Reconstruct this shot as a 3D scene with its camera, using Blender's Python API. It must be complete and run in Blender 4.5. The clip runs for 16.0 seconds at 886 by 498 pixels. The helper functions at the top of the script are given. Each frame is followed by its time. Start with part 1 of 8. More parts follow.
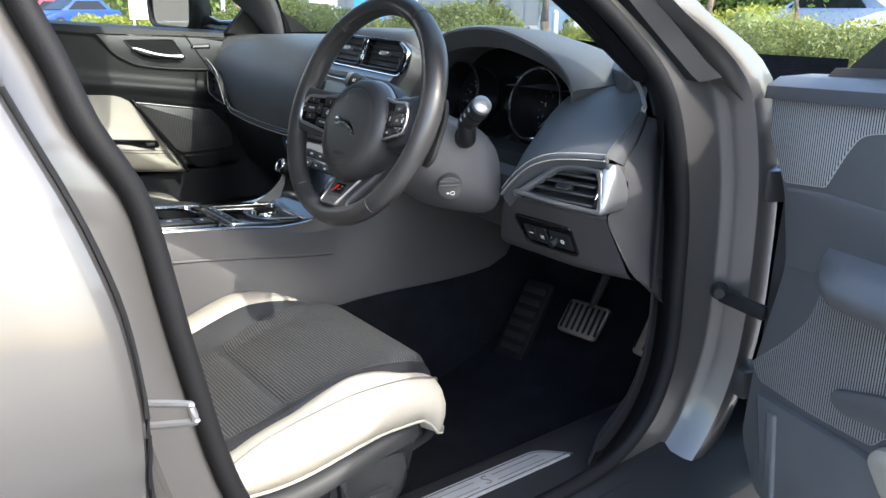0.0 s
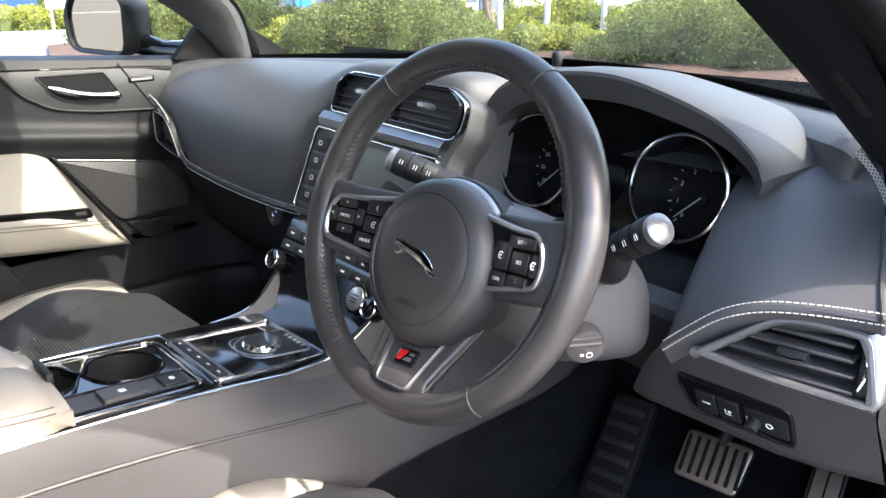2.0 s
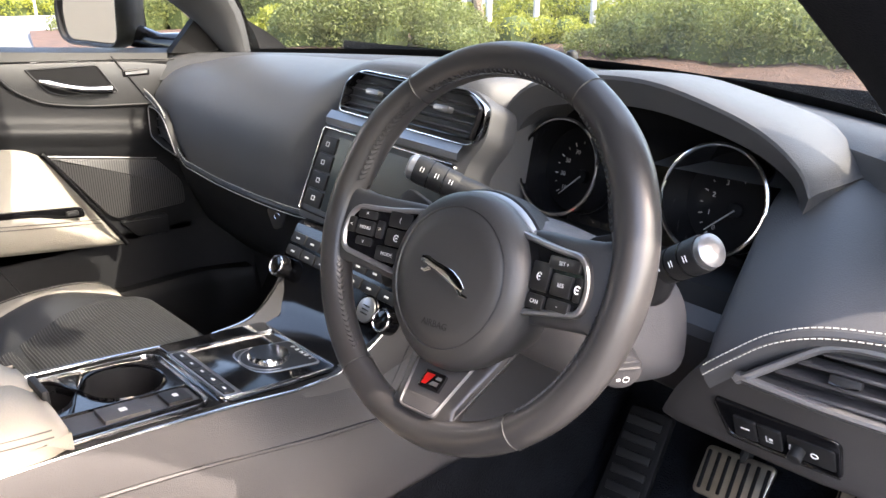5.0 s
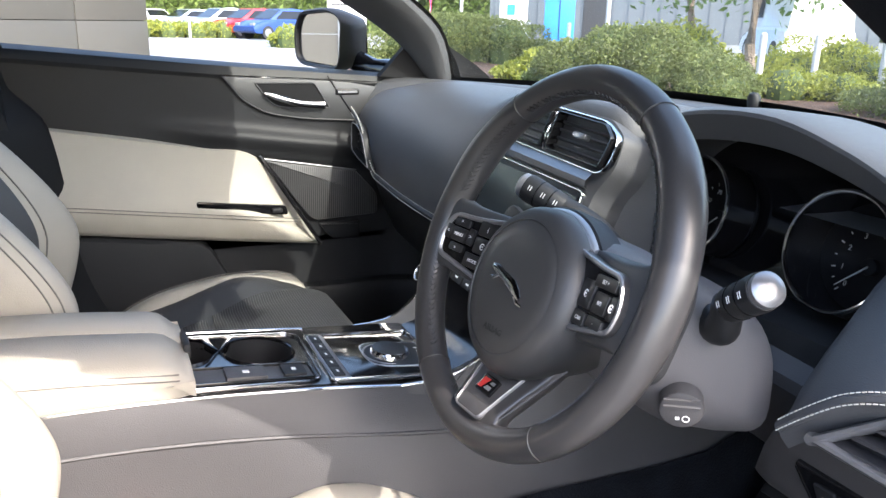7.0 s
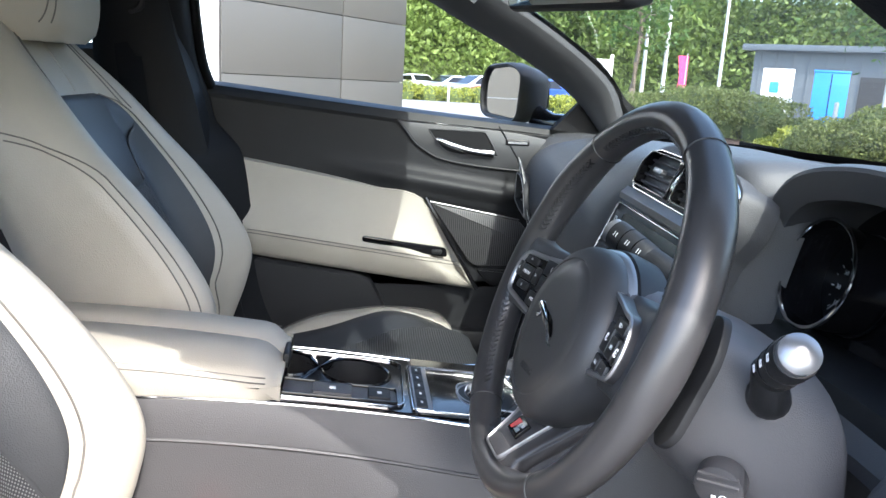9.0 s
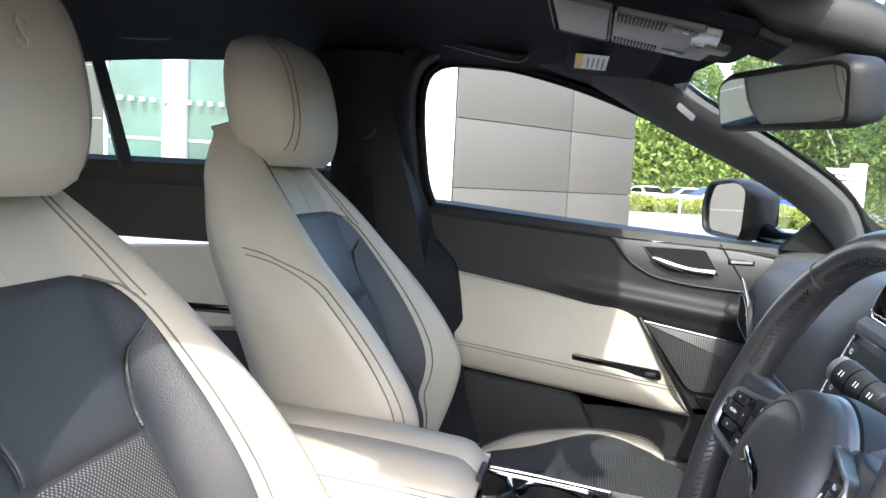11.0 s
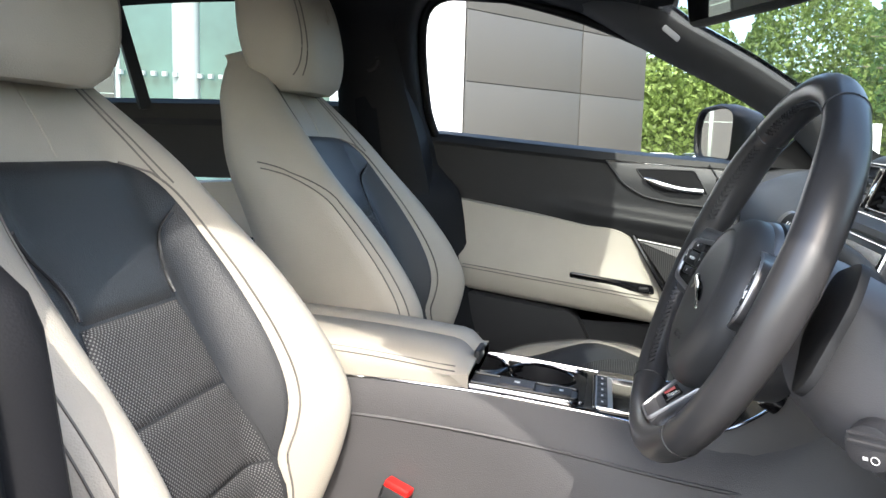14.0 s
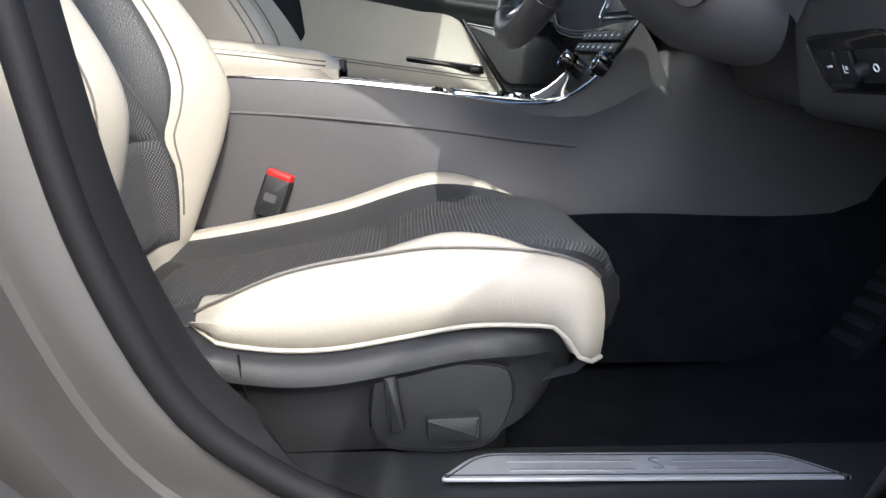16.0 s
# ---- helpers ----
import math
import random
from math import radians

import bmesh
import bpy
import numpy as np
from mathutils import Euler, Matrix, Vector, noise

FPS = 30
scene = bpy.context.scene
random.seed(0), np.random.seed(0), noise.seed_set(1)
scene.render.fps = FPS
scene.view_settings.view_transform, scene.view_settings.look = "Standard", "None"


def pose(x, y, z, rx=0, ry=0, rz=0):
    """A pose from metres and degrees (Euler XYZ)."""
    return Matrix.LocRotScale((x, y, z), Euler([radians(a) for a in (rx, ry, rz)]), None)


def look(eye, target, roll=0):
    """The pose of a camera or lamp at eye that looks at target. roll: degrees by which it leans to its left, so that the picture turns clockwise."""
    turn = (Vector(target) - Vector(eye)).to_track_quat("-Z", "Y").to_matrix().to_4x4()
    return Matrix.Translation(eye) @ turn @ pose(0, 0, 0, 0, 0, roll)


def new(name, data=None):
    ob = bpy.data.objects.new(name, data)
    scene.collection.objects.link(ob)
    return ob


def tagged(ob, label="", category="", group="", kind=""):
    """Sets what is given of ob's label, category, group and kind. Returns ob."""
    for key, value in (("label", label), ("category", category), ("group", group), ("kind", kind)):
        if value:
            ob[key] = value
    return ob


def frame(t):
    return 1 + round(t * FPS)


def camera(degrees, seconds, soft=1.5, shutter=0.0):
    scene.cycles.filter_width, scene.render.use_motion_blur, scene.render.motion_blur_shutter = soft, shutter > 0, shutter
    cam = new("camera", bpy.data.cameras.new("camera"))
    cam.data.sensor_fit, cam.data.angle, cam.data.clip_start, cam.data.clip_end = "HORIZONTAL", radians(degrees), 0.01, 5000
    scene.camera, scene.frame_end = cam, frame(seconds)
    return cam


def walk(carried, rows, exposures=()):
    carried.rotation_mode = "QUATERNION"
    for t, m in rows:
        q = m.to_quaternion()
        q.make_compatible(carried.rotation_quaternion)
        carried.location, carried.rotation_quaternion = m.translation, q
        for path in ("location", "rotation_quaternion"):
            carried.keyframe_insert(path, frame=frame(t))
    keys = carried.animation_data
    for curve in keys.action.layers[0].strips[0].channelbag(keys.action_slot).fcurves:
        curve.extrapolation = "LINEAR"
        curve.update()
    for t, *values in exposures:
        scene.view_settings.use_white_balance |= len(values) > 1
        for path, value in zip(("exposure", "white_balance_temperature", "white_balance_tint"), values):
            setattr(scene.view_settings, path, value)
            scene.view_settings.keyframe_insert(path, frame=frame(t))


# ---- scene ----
cam = camera(58.8, 16.0)
METRES, EYE, TILT, LEAN, TURN = 1.6, 1.03, -17.25, -0.25, 53.0
SIDE = 1.392
ROWS = [
    (0.0, 0.0, 0.0, 0.0, 0.0, 0.0, -0.0),
    (0.5, -0.002, 0.0839, 0.036, 0.07, -0.09, 0.24),
    (1.0, -0.0118, 0.1666, 0.0809, -0.56, -0.3, 0.87),
    (1.5, -0.0519, 0.234, 0.1121, -2.06, -0.8, 1.77),
    (2.0, -0.1079, 0.2899, 0.1329, -4.24, -1.63, 2.7),
    (2.5, -0.1368, 0.3182, 0.1469, -6.31, -2.38, 3.35),
    (3.0, -0.1432, 0.3265, 0.1501, -7.94, -2.87, 3.68),
    (5.5, -0.117, 0.3163, 0.1443, -2.88, -1.78, 0.68),
    (6.0, -0.0943, 0.3117, 0.1398, 1.71, -1.11, -1.0),
    (6.5, -0.0641, 0.3074, 0.1354, 7.01, -0.36, -2.93),
    (7.0, -0.0348, 0.306, 0.1296, 12.32, 0.38, -4.96),
    (7.5, -0.0051, 0.3137, 0.1227, 17.11, 0.99, -6.92),
    (8.0, 0.0266, 0.3231, 0.1162, 21.2, 1.49, -8.67),
    (10.5, 0.0784, 0.36, 0.1271, 41.48, 5.68, -14.94),
    (11.0, 0.0718, 0.3609, 0.136, 45.64, 6.86, -15.26),
    (11.5, 0.0703, 0.3591, 0.1422, 49.15, 7.39, -15.47),
    (12.0, 0.0731, 0.3578, 0.1428, 51.62, 7.2, -15.68),
    (12.5, 0.0823, 0.3612, 0.1409, 52.63, 6.6, -15.82),
    (13.0, 0.0925, 0.3604, 0.135, 52.03, 5.99, -15.71),
    (13.5, 0.1079, 0.3572, 0.1142, 49.95, 5.32, -15.22),
    (14.0, 0.1327, 0.3454, 0.07, 46.78, 4.66, -14.18),
    (14.5, 0.1529, 0.3285, 0.0144, 42.94, 3.87, -12.97),
    (15.0, 0.1662, 0.317, -0.0458, 38.98, 2.97, -11.52),
    (15.5, 0.1656, 0.3047, -0.0931, 35.45, 2.09, -10.53),
    (16.0, 0.1589, 0.2997, -0.1297, 32.9, 1.47, -9.88),
]
EXPOSURES = [  # seconds, stops, kelvin, tint
    (0.0, 2.82, 6450, 6), (0.8, 3.07, 6400, 6), (1.5, 3.28, 6600, 9), (2.5, 3.57, 7150, 16), (3.0, 3.60, 7400, 17), (5.5, 3.60, 7400, 17), (6.5, 3.34, 7000, 14), (8.0, 2.98, 5950, 10),
    (10.5, 3.08, 6450, 9), (11.5, 3.40, 6400, 11), (12.5, 3.40, 6650, 7), (13.5, 3.13, 6500, 7), (14.8, 2.46, 6450, 11), (16.0, 2.48, 6250, 8),
]
walk(cam, [(t, pose(SIDE, 0, EYE, TILT, LEAN, TURN) @ pose(METRES * x, METRES * y, METRES * z, 90 + pitch, roll, yaw)) for t, x, y, z, yaw, pitch, roll in ROWS], EXPOSURES)

# ---- world and sun ----
SUN_AZ, SUN_EL = 73.0, 42.0          # degrees: right of straight ahead, above the horizon
world = bpy.data.worlds.new("sky")
scene.world = world
world.use_nodes = True
wn = world.node_tree.nodes
sky = wn.new("ShaderNodeTexSky")
sky.sky_type, sky.sun_disc = "NISHITA", False
sky.sun_elevation, sky.sun_rotation = radians(SUN_EL), radians(SUN_AZ)
sky.dust_density, sky.air_density = 2.5, 1.0
wn["Background"].inputs["Strength"].default_value = 0.15
world.node_tree.links.new(sky.outputs["Color"], wn["Background"].inputs["Color"])
sun_data = bpy.data.lights.new("sun", "SUN")
sun_data.energy, sun_data.angle, sun_data.color = 1.12, radians(0.5), (1.0, 0.95, 0.88)
sun = new("sun", sun_data)
sun_way = Vector((math.sin(radians(SUN_AZ)) * math.cos(radians(SUN_EL)), math.cos(radians(SUN_AZ)) * math.cos(radians(SUN_EL)), math.sin(radians(SUN_EL))))
sun.matrix_world = look(sun_way * 30, (0, 0, 0))


# ---- materials ----
def material(name, colour, rough=0.5, metal=0.0, grain=0.0, grain_size=0.002, vary=0.12, vary_size=0.08, coat=0.0, spec=0.5, rough_vary=0.08, pattern=None):
    m = bpy.data.materials.new(name)
    m.use_nodes = True
    nt = m.node_tree
    n, l = nt.nodes, nt.links
    b = n["Principled BSDF"]
    b.inputs["Roughness"].default_value, b.inputs["Metallic"].default_value = rough, metal
    b.inputs["Coat Weight"].default_value, b.inputs["Coat Roughness"].default_value = coat, 0.06
    b.inputs["Specular IOR Level"].default_value = spec
    tc = n.new("ShaderNodeTexCoord")
    big = n.new("ShaderNodeTexNoise")
    big.inputs["Scale"].default_value, big.inputs["Detail"].default_value = 1 / vary_size, 4
    l.new(tc.outputs["Object"], big.inputs["Vector"])
    ramp = n.new("ShaderNodeMapRange")
    ramp.inputs["From Min"].default_value, ramp.inputs["From Max"].default_value = 0.3, 0.7
    ramp.inputs["To Min"].default_value, ramp.inputs["To Max"].default_value = 1 - vary, 1 + vary
    l.new(big.outputs["Fac"], ramp.inputs["Value"])
    mix = n.new("ShaderNodeVectorMath")
    mix.operation = "SCALE"
    mix.inputs[0].default_value = colour
    l.new(ramp.outputs["Result"], mix.inputs["Scale"])
    l.new(mix.outputs["Vector"], b.inputs["Base Color"])
    rr = n.new("ShaderNodeMapRange")
    rr.inputs["To Min"].default_value, rr.inputs["To Max"].default_value = max(0, rough - rough_vary), min(1, rough + rough_vary)
    l.new(big.outputs["Fac"], rr.inputs["Value"])
    l.new(rr.outputs["Result"], b.inputs["Roughness"])
    if grain:
        g = n.new("ShaderNodeTexVoronoi")
        g.inputs["Scale"].default_value = 1 / grain_size
        l.new(tc.outputs["Object"], g.inputs["Vector"])
        bump = n.new("ShaderNodeBump")
        bump.inputs["Strength"].default_value, bump.inputs["Distance"].default_value = grain, grain_size
        l.new(g.outputs["Distance"], bump.inputs["Height"])
        l.new(bump.outputs["Normal"], b.inputs["Normal"])
    if pattern:
        pattern(m, n, l, b, mix)
    return m


def dots(step, light, depth=0.6, slant=0.0):
    """Rows of small holes or knots in the surface, by its UV map in metres."""
    def build(m, n, l, b, mix):
        uv = n.new("ShaderNodeTexCoord")
        sep = n.new("ShaderNodeSeparateXYZ")
        l.new(uv.outputs["UV"], sep.inputs[0])
        waves = []
        for axis, k in (("X", 1.0), ("Y", 1.0)):
            mul = n.new("ShaderNodeMath")
            mul.operation, mul.inputs[1].default_value = "MULTIPLY", 2 * math.pi / step * k
            l.new(sep.outputs[axis], mul.inputs[0])
            s = n.new("ShaderNodeMath")
            s.operation = "SINE"
            l.new(mul.outputs[0], s.inputs[0])
            waves.append(s)
        p = n.new("ShaderNodeMath")
        p.operation = "MULTIPLY"
        l.new(waves[0].outputs[0], p.inputs[0])
        l.new(waves[1].outputs[0], p.inputs[1])
        r = n.new("ShaderNodeMapRange")
        r.inputs["From Min"].default_value, r.inputs["From Max"].default_value = 0.15, 0.6
        l.new(p.outputs[0], r.inputs["Value"])
        c = n.new("ShaderNodeMix")
        c.data_type = "RGBA"
        l.new(r.outputs["Result"], c.inputs["Factor"])
        l.new(mix.outputs["Vector"], c.inputs["A"])
        c.inputs["B"].default_value = (*light, 1)
        l.new(c.outputs["Result"], b.inputs["Base Color"])
        bump = n.new("ShaderNodeBump")
        bump.inputs["Strength"].default_value, bump.inputs["Distance"].default_value = depth, step * 0.4
        l.new(r.outputs["Result"], bump.inputs["Height"])
        l.new(bump.outputs["Normal"], b.inputs["Normal"])
    return build


def ribs(step, light, depth=0.8, knots=0.0):
    """Fine woven ribs along the second direction of the UV map."""
    def build(m, n, l, b, mix):
        uv = n.new("ShaderNodeTexCoord")
        sep = n.new("ShaderNodeSeparateXYZ")
        l.new(uv.outputs["UV"], sep.inputs[0])
        outs = []
        for axis, st in (("Y", step), ("X", step * 0.55)):
            mul = n.new("ShaderNodeMath")
            mul.operation, mul.inputs[1].default_value = "MULTIPLY", 2 * math.pi / st
            l.new(sep.outputs[axis], mul.inputs[0])
            s = n.new("ShaderNodeMath")
            s.operation = "SINE"
            l.new(mul.outputs[0], s.inputs[0])
            outs.append(s)
        k = n.new("ShaderNodeMath")
        k.operation, k.inputs[1].default_value = "MULTIPLY", knots
        l.new(outs[1].outputs[0], k.inputs[0])
        add = n.new("ShaderNodeMath")
        add.operation = "ADD"
        l.new(outs[0].outputs[0], add.inputs[0])
        l.new(k.outputs[0], add.inputs[1])
        r = n.new("ShaderNodeMapRange")
        r.inputs["From Min"].default_value, r.inputs["From Max"].default_value = 0.1, 1.0
        l.new(add.outputs[0], r.inputs["Value"])
        c = n.new("ShaderNodeMix")
        c.data_type = "RGBA"
        l.new(r.outputs["Result"], c.inputs["Factor"])
        l.new(mix.outputs["Vector"], c.inputs["A"])
        c.inputs["B"].default_value = (*light, 1)
        l.new(c.outputs["Result"], b.inputs["Base Color"])
        bump = n.new("ShaderNodeBump")
        bump.inputs["Strength"].default_value, bump.inputs["Distance"].default_value = depth, step * 0.4
        l.new(r.outputs["Result"], bump.inputs["Height"])
        l.new(bump.outputs["Normal"], b.inputs["Normal"])
    return build


PAINT = material("grey_metallic_paint", (0.078, 0.074, 0.073), 0.36, 0.45, 0.05, 0.0006, 0.05, 0.3, coat=0.6, rough_vary=0.03)
RUBBER = material("black_rubber", (0.007, 0.007, 0.008), 0.65, 0, 0.08, 0.002, spec=0.18)
LEATHER_DARK = material("dark_leather", (0.026, 0.027, 0.029), 0.40, 0, 0.28, 0.0016, 0.1, 0.06)
LEATHER_DASH = material("dash_leather", (0.062, 0.063, 0.067), 0.48, 0, 0.26, 0.0013, 0.08, 0.1)
LEATHER_CREAM = material("cream_leather", (0.345, 0.318, 0.270), 0.50, 0, 0.16, 0.0018, 0.05, 0.12)
LEATHER_WHEEL = material("wheel_leather", (0.034, 0.033, 0.034), 0.31, 0, 0.05, 0.0010, 0.1, 0.05, rough_vary=0.04)
MESH_BACK = material("woven_back_fabric", (0.022, 0.022, 0.024), 0.75, 0, 0, 0.002, 0.1, 0.1, pattern=dots(0.0052, (0.15, 0.15, 0.15)))
MESH_SEAT = material("ribbed_seat_fabric", (0.022, 0.023, 0.025), 0.6, 0, 0, 0.002, 0.1, 0.1, pattern=ribs(0.0046, (0.085, 0.085, 0.086), 0.9, 0.25))
GRILLE = material("silver_woven_mesh", (0.48, 0.48, 0.49), 0.5, 0.3, 0, 0.002, 0.05, 0.1, pattern=dots(0.0044, (0.012, 0.012, 0.013), -0.8))
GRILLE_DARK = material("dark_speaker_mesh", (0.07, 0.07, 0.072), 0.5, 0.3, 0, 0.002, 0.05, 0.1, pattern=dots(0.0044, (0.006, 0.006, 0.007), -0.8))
PLASTIC = material("dark_soft_plastic", (0.0145, 0.015, 0.0165), 0.5, 0, 0.13, 0.0012, 0.08, 0.1, spec=0.3)
PLASTIC_GREY = material("grey_console_plastic", (0.049, 0.047, 0.049), 0.5, 0, 0.22, 0.0012, 0.06, 0.15)
GLOSS = material("gloss_black", (0.006, 0.006, 0.007), 0.10, 0, 0, 0.002, 0.1, 0.1, spec=0.4, rough_vary=0.04)
SATIN = material("satin_silver", (0.30, 0.30, 0.31), 0.33, 0.75, 0, 0.002, 0.04, 0.05)
CHROME = material("chrome", (0.62, 0.62, 0.63), 0.13, 1.0, 0, 0.002, 0.03, 0.05, rough_vary=0.04)
CARPET = material("black_carpet", (0.0065, 0.0075, 0.010), 0.95, 0, 0.5, 0.003, 0.35, 0.05, spec=0.1)
# cloth of the far windscreen pillar, raised in colour for the sun on it
SUNLIT_PILLAR_CLOTH = material("sunlit_pillar_cloth", (0.072, 0.073, 0.076), 0.85, 0, 0.3, 0.0018, 0.12, 0.15, spec=0.2)
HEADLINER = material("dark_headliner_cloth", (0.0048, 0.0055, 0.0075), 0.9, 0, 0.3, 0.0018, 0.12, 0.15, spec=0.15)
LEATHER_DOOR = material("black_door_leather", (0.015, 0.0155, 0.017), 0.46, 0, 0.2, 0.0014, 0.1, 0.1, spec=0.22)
DOOR_SATIN = material("dark_satin_door_trim", (0.040, 0.041, 0.043), 0.42, 0, 0.08, 0.0010, 0.06, 0.1)
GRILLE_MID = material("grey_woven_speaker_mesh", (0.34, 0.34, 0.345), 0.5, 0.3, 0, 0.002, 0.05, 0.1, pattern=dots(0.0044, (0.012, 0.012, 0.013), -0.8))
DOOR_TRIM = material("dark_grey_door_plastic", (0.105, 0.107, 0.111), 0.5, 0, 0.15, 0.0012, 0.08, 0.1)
SEAM = material("leather_seam", (0.018, 0.018, 0.018), 0.5)
WHEEL_THREAD = material("black_wheel_thread", (0.020, 0.020, 0.021), 0.45)
COLUMN_GREY = material("grey_column_plastic", (0.088, 0.085, 0.089), 0.48, 0, 0.18, 0.0011, 0.06, 0.12)
AIRBAG = material("airbag_vinyl", (0.033, 0.033, 0.034), 0.44, 0, 0.10, 0.0009, 0.06, 0.08, rough_vary=0.05)
SPOKE_GREY = material("satin_spoke_plastic", (0.040, 0.041, 0.044), 0.48, 0.0, 0.06, 0.0008, 0.05, 0.08)
BUTTON = material("matt_black_button", (0.012, 0.012, 0.013), 0.42, 0, 0, 0.002, 0.08, 0.05)
DIAL = material("black_dial", (0.005, 0.005, 0.006), 0.35, 0, 0, 0.002, 0.05, 0.1, spec=0.3)
DIAL_PRINT = material("dial_print", (0.36, 0.36, 0.36), 0.6)
STITCH = material("pale_thread", (0.55, 0.54, 0.50), 0.7)
STITCH_DARK = material("grey_thread", (0.12, 0.11, 0.10), 0.7)
WHITE = material("white_print", (0.75, 0.75, 0.75), 0.6)
RED = material("red_plastic", (0.55, 0.012, 0.01), 0.35)
GLASS = bpy.data.materials.new("clear_glass")
GLASS.use_nodes = True
gb = GLASS.node_tree.nodes["Principled BSDF"]
gb.inputs["Base Color"].default_value = (0.74, 0.78, 0.76, 1)
gb.inputs["Transmission Weight"].default_value, gb.inputs["Roughness"].default_value, gb.inputs["IOR"].default_value = 1.0, 0.0, 1.02

PRIVACY = bpy.data.materials.new("green_tinted_glass")
PRIVACY.use_nodes = True
pb_ = PRIVACY.node_tree.nodes["Principled BSDF"]
pb_.inputs["Base Color"].default_value = (0.27, 0.37, 0.35, 1)
pb_.inputs["Transmission Weight"].default_value, pb_.inputs["Roughness"].default_value, pb_.inputs["IOR"].default_value = 1.0, 0.0, 1.02

# windscreen: the same clear glass under a thin pale layer that imitates haze
SCREEN_GLASS = bpy.data.materials.new("hazy_windscreen_glass")
SCREEN_GLASS.use_nodes = True
sgn = SCREEN_GLASS.node_tree.nodes
clear = sgn.new("ShaderNodeBsdfTransparent")
clear.inputs["Color"].default_value = (0.70, 0.75, 0.73, 1)
sheen = sgn.new("ShaderNodeBsdfGlossy")
sheen.inputs["Roughness"].default_value = 0.02
edge_on = sgn.new("ShaderNodeFresnel")
edge_on.inputs["IOR"].default_value = 1.35
sgb = sgn.new("ShaderNodeMixShader")
SCREEN_GLASS.node_tree.links.new(edge_on.outputs["Fac"], sgb.inputs["Fac"])
SCREEN_GLASS.node_tree.links.new(clear.outputs["BSDF"], sgb.inputs[1])
SCREEN_GLASS.node_tree.links.new(sheen.outputs["BSDF"], sgb.inputs[2])
# pale diffuse colour mixed in unevenly, as milky haze over the view
haze = sgn.new("ShaderNodeBsdfDiffuse")
haze.inputs["Color"].default_value = (0.62, 0.61, 0.56, 1)
film = sgn.new("ShaderNodeMixShader")
haze_noise = sgn.new("ShaderNodeTexNoise")
haze_noise.inputs["Scale"].default_value, haze_noise.inputs["Detail"].default_value = 9.0, 6
film_range = sgn.new("ShaderNodeMapRange")
film_range.inputs["To Min"].default_value, film_range.inputs["To Max"].default_value = 0.02, 0.11
SCREEN_GLASS.node_tree.links.new(haze_noise.outputs["Fac"], film_range.inputs["Value"])
SCREEN_GLASS.node_tree.links.new(film_range.outputs["Result"], film.inputs["Fac"])
SCREEN_GLASS.node_tree.links.new(sgb.outputs["Shader"], film.inputs[1])
SCREEN_GLASS.node_tree.links.new(haze.outputs["BSDF"], film.inputs[2])
SCREEN_GLASS.node_tree.links.new(film.outputs["Shader"], sgn["Material Output"].inputs["Surface"])


